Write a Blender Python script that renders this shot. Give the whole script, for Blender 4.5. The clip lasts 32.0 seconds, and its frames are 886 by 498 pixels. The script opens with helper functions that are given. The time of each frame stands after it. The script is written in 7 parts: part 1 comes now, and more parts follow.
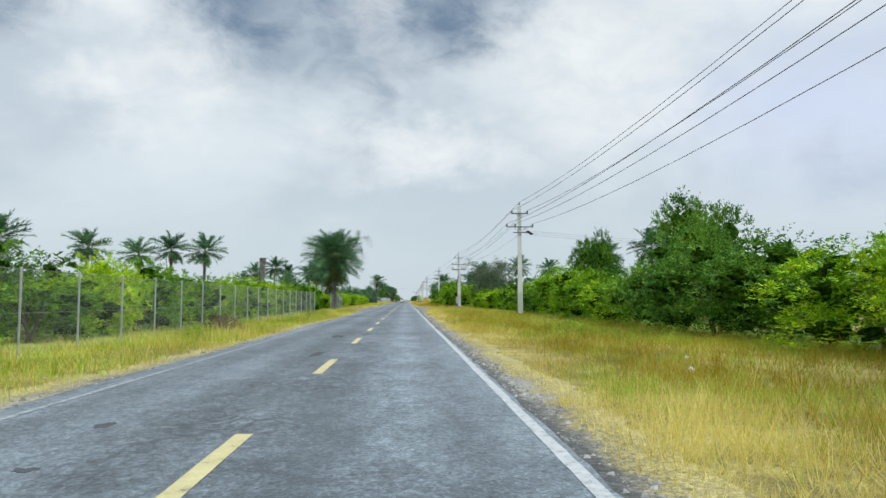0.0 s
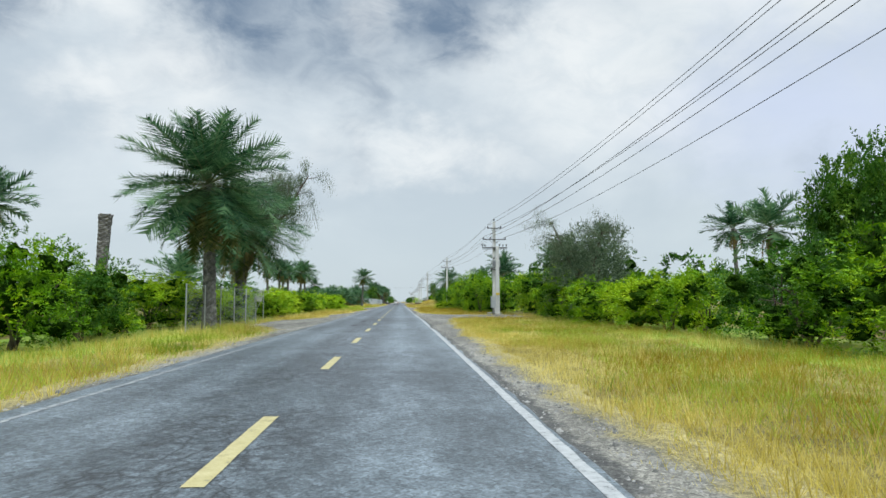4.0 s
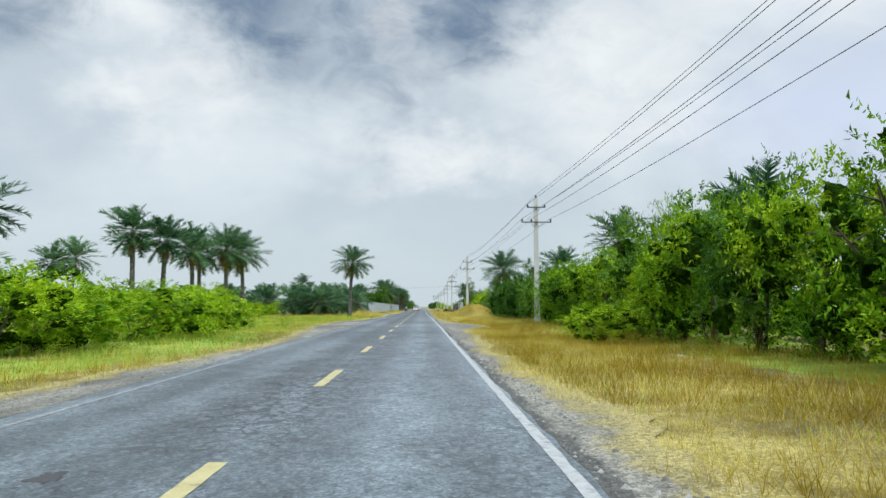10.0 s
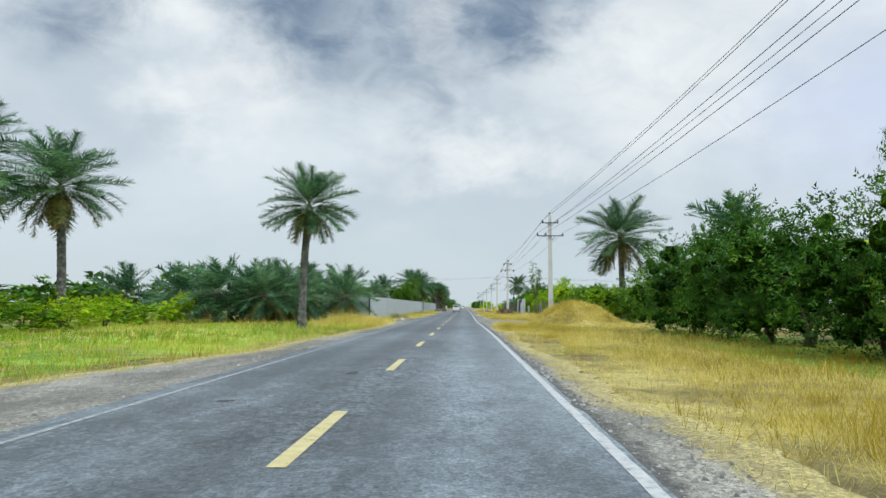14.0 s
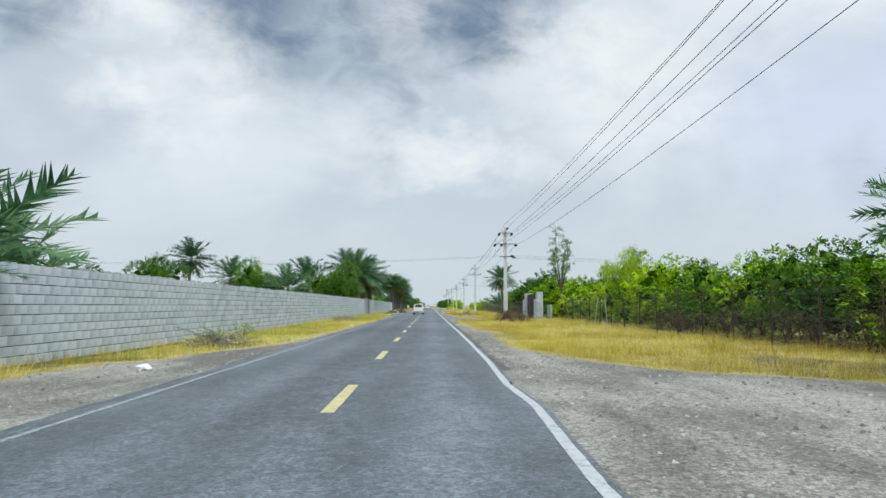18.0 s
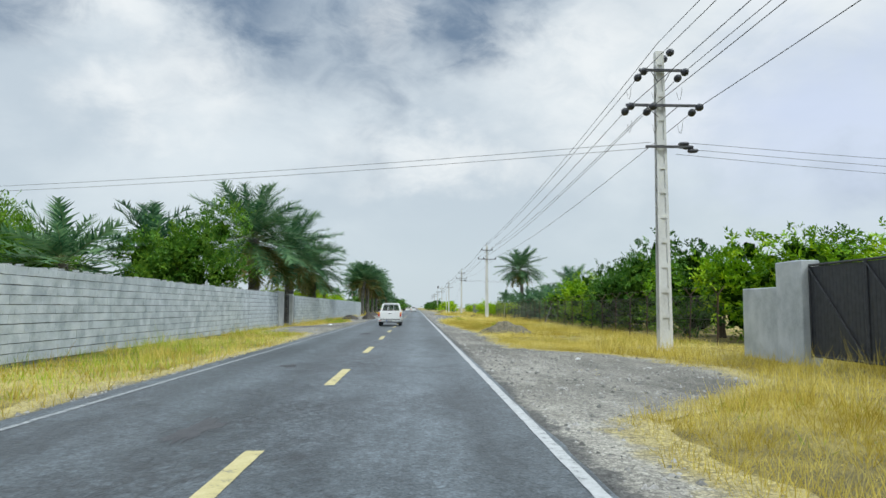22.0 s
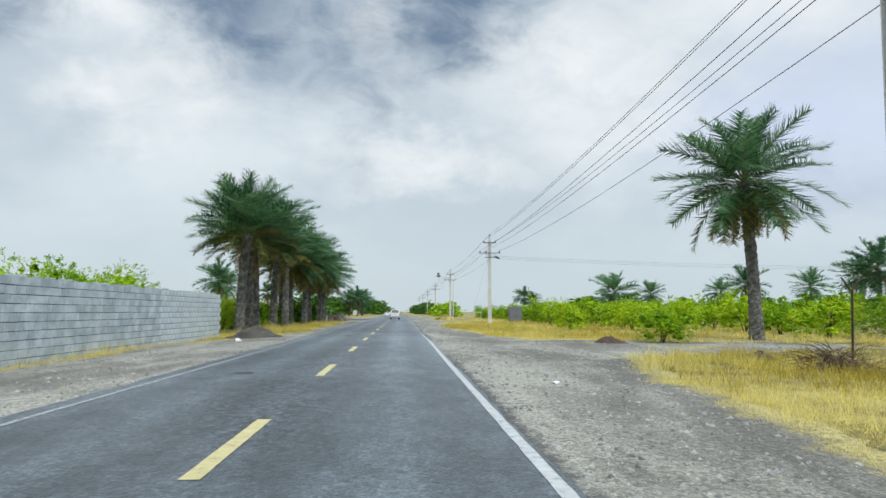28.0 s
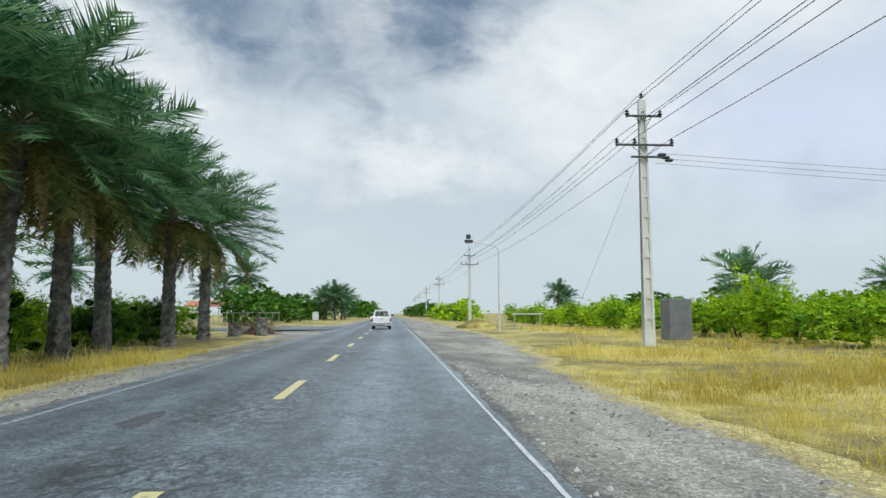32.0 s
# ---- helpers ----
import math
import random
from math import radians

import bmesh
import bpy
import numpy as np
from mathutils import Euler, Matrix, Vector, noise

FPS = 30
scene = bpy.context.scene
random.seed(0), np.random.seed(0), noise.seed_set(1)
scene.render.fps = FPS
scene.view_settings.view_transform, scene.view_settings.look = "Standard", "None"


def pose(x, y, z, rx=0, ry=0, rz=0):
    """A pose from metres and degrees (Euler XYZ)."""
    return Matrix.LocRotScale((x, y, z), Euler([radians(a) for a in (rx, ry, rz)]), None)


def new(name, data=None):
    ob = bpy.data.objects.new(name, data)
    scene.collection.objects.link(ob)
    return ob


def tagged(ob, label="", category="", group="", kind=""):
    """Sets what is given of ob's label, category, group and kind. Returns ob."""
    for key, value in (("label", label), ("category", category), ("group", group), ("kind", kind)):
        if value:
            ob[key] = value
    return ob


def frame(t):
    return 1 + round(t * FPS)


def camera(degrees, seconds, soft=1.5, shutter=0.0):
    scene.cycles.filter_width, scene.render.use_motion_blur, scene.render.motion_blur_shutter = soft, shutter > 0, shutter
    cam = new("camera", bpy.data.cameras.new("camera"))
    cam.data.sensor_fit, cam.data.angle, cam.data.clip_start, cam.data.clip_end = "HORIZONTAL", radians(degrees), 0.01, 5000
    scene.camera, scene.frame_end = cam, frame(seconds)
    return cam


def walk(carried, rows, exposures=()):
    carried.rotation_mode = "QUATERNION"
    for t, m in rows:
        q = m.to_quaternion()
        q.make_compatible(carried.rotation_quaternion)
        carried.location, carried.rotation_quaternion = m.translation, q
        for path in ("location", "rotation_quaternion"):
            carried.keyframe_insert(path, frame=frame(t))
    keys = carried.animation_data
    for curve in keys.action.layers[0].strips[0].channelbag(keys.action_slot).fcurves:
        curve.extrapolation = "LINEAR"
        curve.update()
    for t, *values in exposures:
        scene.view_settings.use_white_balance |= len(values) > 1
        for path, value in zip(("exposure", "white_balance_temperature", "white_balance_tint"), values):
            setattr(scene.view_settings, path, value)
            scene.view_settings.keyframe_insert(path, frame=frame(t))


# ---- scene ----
# ---------------------------------------------------------------- camera and its drive
cam = camera(65.4, 32.0, soft=1.5)
# seconds, x, y, yaw, pitch, roll; the camera rides 1.3 m above the road
DRIVE = [
    (0, 0.03, 0.00, -3.08, 4.20, 0.19),
    (0.5, 0.03, 7.28, -3.09, 4.21, 0.19),
    (1, 0.04, 14.52, -3.16, 4.21, 0.22),
    (1.5, 0.01, 21.73, -3.27, 4.21, 0.23),
    (2, -0.04, 28.95, -3.36, 4.14, 0.26),
    (2.5, -0.07, 36.19, -3.43, 4.10, 0.21),
    (3, -0.10, 43.48, -3.44, 4.16, 0.18),
    (3.5, -0.11, 50.77, -3.51, 4.30, 0.15),
    (4, -0.08, 58.10, -3.55, 4.34, 0.15),
    (4.5, -0.02, 65.45, -3.59, 4.38, 0.16),
    (5, 0.05, 72.84, -3.65, 4.42, 0.17),
    (5.5, 0.12, 80.26, -3.78, 4.46, 0.19),
    (6, 0.17, 87.71, -3.99, 4.52, 0.21),
    (6.5, 0.20, 95.11, -4.14, 4.59, 0.24),
    (7, 0.24, 102.45, -4.37, 4.63, 0.28),
    (7.5, 0.23, 109.68, -4.62, 4.65, 0.29),
    (8, 0.21, 116.86, -4.81, 4.71, 0.24),
    (8.5, 0.18, 124.01, -4.86, 4.78, 0.23),
    (9, 0.19, 131.14, -4.50, 4.77, 0.24),
    (9.5, 0.21, 138.28, -3.33, 4.77, 0.19),
    (10, 0.18, 145.47, -1.72, 4.81, 0.12),
    (10.5, 0.12, 152.71, -0.87, 4.77, 0.06),
    (11, 0.05, 159.98, -0.90, 4.72, 0.08),
    (11.5, -0.00, 167.24, -1.24, 4.72, 0.15),
    (12, -0.04, 174.44, -1.57, 4.69, 0.21),
    (12.5, -0.02, 181.56, -1.84, 4.72, 0.17),
    (13, 0.03, 188.56, -1.94, 4.75, 0.08),
    (13.5, 0.06, 195.51, -0.91, 4.74, 0.01),
    (14, -0.01, 202.47, 1.77, 4.75, -0.04),
    (14.5, -0.12, 209.49, 4.46, 4.66, -0.06),
    (15, -0.24, 216.55, 5.79, 4.65, -0.05),
    (15.5, -0.33, 223.65, 5.93, 4.64, -0.05),
    (16, -0.38, 230.75, 5.05, 4.64, -0.04),
    (16.5, -0.39, 237.84, 3.31, 4.63, -0.04),
    (17, -0.32, 244.88, 0.87, 4.66, 0.01),
    (17.5, -0.26, 251.90, -0.67, 4.65, -0.03),
    (18, -0.29, 258.91, -1.14, 4.71, 0.03),
    (18.5, -0.34, 265.94, -1.39, 4.74, 0.06),
    (19, -0.36, 273.00, -1.50, 4.81, -0.02),
    (19.5, -0.39, 280.05, -1.62, 4.78, -0.09),
    (20, -0.39, 287.08, -1.76, 4.82, -0.09),
    (20.5, -0.36, 294.02, -1.93, 4.86, -0.11),
    (21, -0.24, 300.88, -2.18, 4.91, -0.18),
    (21.5, -0.12, 307.68, -2.22, 4.91, -0.18),
    (22, -0.09, 314.48, -2.24, 4.87, -0.25),
    (22.5, -0.07, 321.34, -2.32, 4.89, -0.17),
    (23, -0.03, 328.26, -2.37, 4.81, -0.15),
    (23.5, 0.09, 335.25, -2.44, 4.82, -0.10),
    (24, 0.18, 342.32, -2.51, 4.78, -0.04),
    (24.5, 0.20, 349.44, -2.66, 4.70, -0.03),
    (25, 0.19, 356.55, -2.81, 4.82, -0.07),
    (25.5, 0.16, 363.65, -2.94, 4.93, -0.11),
    (26, 0.12, 370.69, -3.07, 5.05, -0.15),
    (26.5, 0.09, 377.65, -3.18, 5.17, -0.20),
    (27, 0.07, 384.51, -3.28, 5.14, -0.18),
    (27.5, 0.06, 391.33, -3.40, 5.16, -0.18),
    (28, 0.08, 398.15, -3.54, 5.18, -0.17),
    (28.5, 0.09, 405.00, -3.58, 5.25, -0.17),
    (29, 0.10, 411.84, -3.65, 5.24, -0.17),
    (29.5, 0.11, 418.65, -3.80, 5.26, -0.12),
    (30, 0.19, 425.49, -3.87, 5.27, -0.03),
    (30.5, 0.25, 432.33, -3.90, 5.24, 0.04),
    (31, 0.28, 439.20, -3.96, 5.31, 0.17),
    (31.5, 0.25, 446.12, -4.05, 5.28, 0.28),
    (32, 0.23, 453.11, -4.11, 5.33, 0.28),]
walk(cam, [(t, pose(x, y, 1.3, 90 + p, r, w)) for t, x, y, w, p, r in DRIVE])

# ---------------------------------------------------------------- world, sun, exposure
scene.view_settings.exposure = 0.0


def make_world():
    w = bpy.data.worlds.new("sky")
    scene.world = w
    w.use_nodes = True
    nt = w.node_tree
    N, L = nt.nodes, nt.links
    N.clear()
    out = N.new("ShaderNodeOutputWorld")
    bg = N.new("ShaderNodeBackground")
    L.new(bg.outputs[0], out.inputs[0])
    sky = N.new("ShaderNodeTexSky")
    sky.sky_type = "NISHITA"
    sky.sun_disc = False
    sky.sun_elevation = radians(52)
    sky.sun_rotation = radians(-35)
    tc = N.new("ShaderNodeTexCoord")
    sep = N.new("ShaderNodeSeparateXYZ")
    L.new(tc.outputs["Generated"], sep.inputs[0])

    def math_(op, a, b=None, c=None):
        n = N.new("ShaderNodeMath")
        n.operation = op
        for i, v in enumerate((a, b, c)):
            if v is None:
                continue
            if isinstance(v, (int, float)):
                n.inputs[i].default_value = v
            else:
                L.new(v, n.inputs[i])
        return n.outputs[0]

    def maprange(v, a, b, c, d, smooth=True):
        n = N.new("ShaderNodeMapRange")
        n.interpolation_type = "SMOOTHSTEP" if smooth else "LINEAR"
        L.new(v, n.inputs[0])
        for i, q in enumerate((a, b, c, d)):
            n.inputs[i + 1].default_value = q
        return n.outputs[0]

    def mix(f, a, b):
        n = N.new("ShaderNodeMix")
        n.data_type = "RGBA"
        if isinstance(f, (int, float)):
            n.inputs[0].default_value = f
        else:
            L.new(f, n.inputs[0])
        for v, i in ((a, 6), (b, 7)):
            if isinstance(v, tuple):
                n.inputs[i].default_value = (*v, 1)
            else:
                L.new(v, n.inputs[i])
        return n.outputs[2]

    def noise_(vec, scale, detail, rough, off, dist=0.0, stretch=(1, 1, 1)):
        mp = N.new("ShaderNodeMapping")
        mp.inputs[1].default_value = off
        mp.inputs[3].default_value = stretch
        L.new(vec, mp.inputs[0])
        n = N.new("ShaderNodeTexNoise")
        n.inputs["Scale"].default_value = scale
        n.inputs["Detail"].default_value = detail
        n.inputs["Roughness"].default_value = rough
        n.inputs["Distortion"].default_value = dist
        L.new(mp.outputs[0], n.inputs["Vector"])
        return n.outputs[0]

    z = sep.outputs[2]
    # azimuth from straight ahead and elevation, for the large cloud masses
    az = math_("ARCTAN2", sep.outputs[0], sep.outputs[1])
    el = math_("ARCSINE", z)
    comb = N.new("ShaderNodeCombineXYZ")
    L.new(az, comb.inputs[0])
    L.new(math_("MULTIPLY", el, 1.5), comb.inputs[1])
    warp1 = noise_(comb.outputs[0], 5.0, 6, 0.6, (1.3, 0.7, 0))
    warp2 = noise_(comb.outputs[0], 5.0, 6, 0.6, (7.3, 4.1, 2))
    wa = math_("MULTIPLY_ADD", math_("SUBTRACT", warp1, 0.5), 0.26, az)
    we = math_("MULTIPLY_ADD", math_("SUBTRACT", warp2, 0.5), 0.24, el)

    def mass(a, e, ra, re):
        """1 in the middle of a cloud mass at azimuth a and elevation e (degrees), 0 outside."""
        da = math_("DIVIDE", math_("SUBTRACT", wa, radians(a)), radians(ra))
        de = math_("DIVIDE", math_("SUBTRACT", we, radians(e)), radians(re))
        d = math_("SQRT", math_("ADD", math_("MULTIPLY", da, da), math_("MULTIPLY", de, de)))
        return maprange(d, 0.0, 1.15, 1.0, 0.0)

    def most(*m):
        r = m[0]
        for q in m[1:]:
            r = math_("MAXIMUM", r, q)
        return r

    dark = most(mass(-14.5, 26, 15, 8.5), mass(4.5, 25, 12.5, 10), math_("MULTIPLY", mass(-5, 23, 26, 12), 0.58), math_("MULTIPLY", mass(-4, 17, 4, 8), 0.5), math_("MULTIPLY", mass(-31, 22, 7, 7), 0.6), math_("MULTIPLY", mass(-20.5, 19, 3, 3.5), 0.3), math_("MULTIPLY", mass(35, 9.5, 9, 4), 0.3), mass(40, 36, 16, 9), mass(-60, 34, 16, 10))
    bright = most(mass(-17, 16.8, 7, 6), mass(-22, 14.5, 6, 3.5), mass(-25, 21, 7, 4), mass(-3.4, 23.5, 3, 4), mass(16, 18, 14, 8), mass(28, 25, 18, 11), mass(22, 15, 12, 5), mass(2, 12, 12, 3.0))
    blue = mass(34, 14, 17, 9)
    soft_n = noise_(comb.outputs[0], 3.2, 8, 0.55, (0.4, 2.1, 0), 0.3, (1, 1.3, 1))
    fine_n = noise_(comb.outputs[0], 11.0, 6, 0.6, (3.4, 1.1, 0), 0.6, (1, 1.1, 1))
    base = mix(maprange(soft_n, 0.35, 0.68, 0, 1), (0.56, 0.65, 0.725), (0.74, 0.82, 0.87))
    base = mix(maprange(el, 0.0, 0.22, 1, 0), base, (0.59, 0.69, 0.75))
    base = mix(math_("MULTIPLY", bright, maprange(fine_n, 0.3, 0.65, 0.35, 0.85)), base, (0.92, 0.96, 0.97))
    base = mix(math_("MULTIPLY", blue, 0.8), base, (0.66, 0.75, 0.95))
    base = mix(maprange(math_("MULTIPLY", dark, maprange(fine_n, 0.25, 0.65, 1.15, 0.72)), 0.03, 0.95, 0.0, 0.92), base, (0.125, 0.20, 0.31))
    # an overcast dome is brighter towards the zenith
    up = maprange(z, 0.42, 0.95, 1.0, 2.5)
    cloud = N.new("ShaderNodeVectorMath")
    cloud.operation = "SCALE"
    L.new(base, cloud.inputs[0])
    L.new(up, cloud.inputs["Scale"])
    skys = N.new("ShaderNodeVectorMath")
    skys.operation = "SCALE"
    L.new(sky.outputs[0], skys.inputs[0])
    skys.inputs["Scale"].default_value = 0.08
    L.new(mix(0.94, skys.outputs[0], cloud.outputs[0]), bg.inputs[0])
    bg.inputs[1].default_value = 1.0


make_world()
sun_data = bpy.data.lights.new("sun", "SUN")
sun_data.energy = 1.85
sun_data.angle = radians(14)
sun_data.color = (0.95, 1.0, 0.95)
sun = new("sun", sun_data)
sun.matrix_world = pose(0, 0, 60, 38, 0, 35)

# ---------------------------------------------------------------- materials


def material(name, cols, scale=6.0, rough=0.8, bump=0.25, fine=60.0, spread=0.06, island=False, obj=0.0, metal=0.0, through_=0.0, stops=None, bdist=0.02, big=0.0, stretch=(1, 1, 1)):
    """A surface whose colours run through cols by noise at two scales; island/obj add a change from piece to piece; through_ lets light shine through a leaf."""
    m = bpy.data.materials.new(name)
    m.use_nodes = True
    nt = m.node_tree
    N, L = nt.nodes, nt.links
    b = N["Principled BSDF"]
    tc = N.new("ShaderNodeTexCoord")
    mp = N.new("ShaderNodeMapping")
    mp.inputs[3].default_value = stretch
    L.new(tc.outputs["Object"], mp.inputs[0])
    n1 = N.new("ShaderNodeTexNoise")
    n1.inputs["Scale"].default_value = scale
    n1.inputs["Detail"].default_value = 5
    n1.inputs["Roughness"].default_value = 0.6
    L.new(mp.outputs[0], n1.inputs["Vector"])
    n2 = N.new("ShaderNodeTexNoise")
    n2.inputs["Scale"].default_value = fine
    n2.inputs["Detail"].default_value = 3
    L.new(mp.outputs[0], n2.inputs["Vector"])
    fac = N.new("ShaderNodeMath")
    fac.operation = "MULTIPLY_ADD"
    L.new(n2.outputs[0], fac.inputs[0])
    fac.inputs[1].default_value = 0.45
    L.new(n1.outputs[0], fac.inputs[2])
    off = N.new("ShaderNodeMath")
    off.operation = "ADD"
    L.new(fac.outputs[0], off.inputs[0])
    off.inputs[1].default_value = -0.225
    v = off.outputs[0]
    if big:
        n3 = N.new("ShaderNodeTexNoise")
        n3.inputs["Scale"].default_value = big
        n3.inputs["Detail"].default_value = 3
        L.new(mp.outputs[0], n3.inputs["Vector"])
        k = N.new("ShaderNodeMath")
        k.operation = "MULTIPLY_ADD"
        L.new(n3.outputs[0], k.inputs[0])
        k.inputs[1].default_value = 1.3
        L.new(v, k.inputs[2])
        k2 = N.new("ShaderNodeMath")
        k2.operation = "ADD"
        L.new(k.outputs[0], k2.inputs[0])
        k2.inputs[1].default_value = -0.65
        v = k2.outputs[0]
    if island:
        g = N.new("ShaderNodeNewGeometry")
        k = N.new("ShaderNodeMath")
        k.operation = "MULTIPLY_ADD"
        L.new(g.outputs["Random Per Island"], k.inputs[0])
        k.inputs[1].default_value = island
        L.new(v, k.inputs[2])
        k2 = N.new("ShaderNodeMath")
        k2.operation = "ADD"
        L.new(k.outputs[0], k2.inputs[0])
        k2.inputs[1].default_value = -island / 2
        v = k2.outputs[0]
    if obj:
        g = N.new("ShaderNodeObjectInfo")
        k = N.new("ShaderNodeMath")
        k.operation = "MULTIPLY_ADD"
        L.new(g.outputs["Random"], k.inputs[0])
        k.inputs[1].default_value = obj
        L.new(v, k.inputs[2])
        k2 = N.new("ShaderNodeMath")
        k2.operation = "ADD"
        L.new(k.outputs[0], k2.inputs[0])
        k2.inputs[1].default_value = -obj / 2
        v = k2.outputs[0]
    r = N.new("ShaderNodeValToRGB")
    els = r.color_ramp.elements
    n = len(cols)
    while len(els) < n:
        els.new(0.5)
    for i, c in enumerate(cols):
        els[i].position = stops[i] if stops else 0.28 + 0.44 * i / max(1, n - 1)
        els[i].color = (*c, 1)
    L.new(v, r.inputs[0])
    L.new(r.outputs[0], b.inputs["Base Color"])
    b.inputs["Roughness"].default_value = rough
    b.inputs["Metallic"].default_value = metal
    if bump:
        bp = N.new("ShaderNodeBump")
        bp.inputs["Strength"].default_value = bump
        bp.inputs["Distance"].default_value = bdist
        L.new(fac.outputs[0], bp.inputs["Height"])
        L.new(bp.outputs[0], b.inputs["Normal"])
    if through_:
        t = N.new("ShaderNodeBsdfTranslucent")
        L.new(r.outputs[0], t.inputs[0])
        mx = N.new("ShaderNodeMixShader")
        mx.inputs[0].default_value = through_
        L.new(b.outputs[0], mx.inputs[1])
        L.new(t.outputs[0], mx.inputs[2])
        L.new(mx.outputs[0], N["Material Output"].inputs[0])
        b.inputs["Specular IOR Level"].default_value = 0.12
    return m


def asphalt_material():
    m = material("worn_asphalt", [(0.060, 0.073, 0.083), (0.093, 0.112, 0.127), (0.124, 0.148, 0.167)], 2.6, 0.5, 1.0, 40.0, bdist=0.022, big=0.2, stretch=(1.0, 0.4, 1.0))
    nt = m.node_tree
    N, L = nt.nodes, nt.links
    b = N["Principled BSDF"]
    old = b.inputs["Base Color"].links[0].from_socket
    tc = [n for n in N if n.type == "TEX_COORD"][0]
    # stones in the binder, coarse and fine
    stones_ = []
    for k, lo, hi in ((44, 0.45, 1.55), (17, 0.62, 1.38)):
        v = N.new("ShaderNodeTexVoronoi")
        v.inputs["Scale"].default_value = k
        L.new(tc.outputs["Object"], v.inputs["Vector"])
        one = N.new("ShaderNodeMapRange")
        L.new(v.outputs["Color"], one.inputs[0])
        one.inputs[3].default_value = lo
        one.inputs[4].default_value = hi
        stones_.append(one)
    sr = N.new("ShaderNodeMath")
    sr.operation = "MULTIPLY"
    L.new(stones_[0].outputs[0], sr.inputs[0])
    L.new(stones_[1].outputs[0], sr.inputs[1])
    # cracks: the edges of warped cells, shown only in worn stretches
    wn = N.new("ShaderNodeTexNoise")
    wn.inputs["Scale"].default_value = 1.6
    wn.inputs["Detail"].default_value = 6
    L.new(tc.outputs["Object"], wn.inputs["Vector"])
    wv = N.new("ShaderNodeVectorMath")
    wv.operation = "MULTIPLY_ADD"
    L.new(wn.outputs["Color"], wv.inputs[0])
    wv.inputs[1].default_value = (0.9, 0.9, 0)
    L.new(tc.outputs["Object"], wv.inputs[2])
    c = N.new("ShaderNodeTexVoronoi")
    c.feature = "DISTANCE_TO_EDGE"
    c.inputs["Scale"].default_value = 2.3
    L.new(wv.outputs[0], c.inputs["Vector"])
    cm = N.new("ShaderNodeMapRange")
    L.new(c.outputs["Distance"], cm.inputs[0])
    cm.inputs[1].default_value = 0.0
    cm.inputs[2].default_value = 0.075
    cm.inputs[3].default_value = 1
    cm.inputs[4].default_value = 0
    pm = N.new("ShaderNodeTexNoise")
    pm.inputs["Scale"].default_value = 0.35
    pm.inputs["Detail"].default_value = 4
    L.new(tc.outputs["Object"], pm.inputs["Vector"])
    pr = N.new("ShaderNodeMapRange")
    L.new(pm.outputs[0], pr.inputs[0])
    pr.inputs[1].default_value = 0.46
    pr.inputs[2].default_value = 0.60
    pr.inputs[3].default_value = 0.0
    pr.inputs[4].default_value = 0.55
    # the strip along the dashes is cracked everywhere
    strip_x = N.new("ShaderNodeSeparateXYZ")
    L.new(wv.outputs[0], strip_x.inputs[0])
    off = N.new("ShaderNodeMath")
    off.operation = "ADD"
    L.new(strip_x.outputs[0], off.inputs[0])
    off.inputs[1].default_value = 1.35
    ab = N.new("ShaderNodeMath")
    ab.operation = "ABSOLUTE"
    L.new(off.outputs[0], ab.inputs[0])
    sm = N.new("ShaderNodeMapRange")
    L.new(ab.outputs[0], sm.inputs[0])
    for i, q in enumerate((0.6, 1.3, 0.95, 0.0)):
        sm.inputs[i + 1].default_value = q
    patch = N.new("ShaderNodeMapRange")
    L.new(pm.outputs[0], patch.inputs[0])
    for i, q in enumerate((0.36, 0.52, 0.15, 1.0)):
        patch.inputs[i + 1].default_value = q
    smp = N.new("ShaderNodeMath")
    smp.operation = "MULTIPLY"
    L.new(sm.outputs[0], smp.inputs[0])
    L.new(patch.outputs[0], smp.inputs[1])
    worst = N.new("ShaderNodeMath")
    worst.operation = "MAXIMUM"
    L.new(pr.outputs[0], worst.inputs[0])
    L.new(smp.outputs[0], worst.inputs[1])
    # ragged pits where the binder has gone
    pit_at = N.new("ShaderNodeMapping")
    pit_at.inputs[3].default_value = (1.0, 0.55, 1.0)
    L.new(tc.outputs["Object"], pit_at.inputs[0])
    pits = N.new("ShaderNodeTexNoise")
    pits.inputs["Scale"].default_value = 8.0
    pits.inputs["Detail"].default_value = 9
    pits.inputs["Roughness"].default_value = 0.78
    L.new(pit_at.outputs[0], pits.inputs["Vector"])
    cm2 = N.new("ShaderNodeMapRange")
    L.new(pits.outputs[0], cm2.inputs[0])
    for i, q in enumerate((0.47, 0.60, 0.0, 0.9)):
        cm2.inputs[i + 1].default_value = q
    both = N.new("ShaderNodeMath")
    both.operation = "MAXIMUM"
    L.new(cm.outputs[0], both.inputs[0])
    L.new(cm2.outputs[0], both.inputs[1])
    cr = N.new("ShaderNodeMath")
    cr.operation = "MULTIPLY"
    L.new(both.outputs[0], cr.inputs[0])
    L.new(worst.outputs[0], cr.inputs[1])
    # wheel tracks polished lighter, oil darker in the middle of a lane
    sx = N.new("ShaderNodeSeparateXYZ")
    L.new(tc.outputs["Object"], sx.inputs[0])
    wob = N.new("ShaderNodeMath")
    wob.operation = "MULTIPLY_ADD"
    L.new(pm.outputs[0], wob.inputs[0])
    wob.inputs[1].default_value = 0.9
    L.new(sx.outputs[0], wob.inputs[2])
    cosn = N.new("ShaderNodeMath")
    cosn.operation = "MULTIPLY"
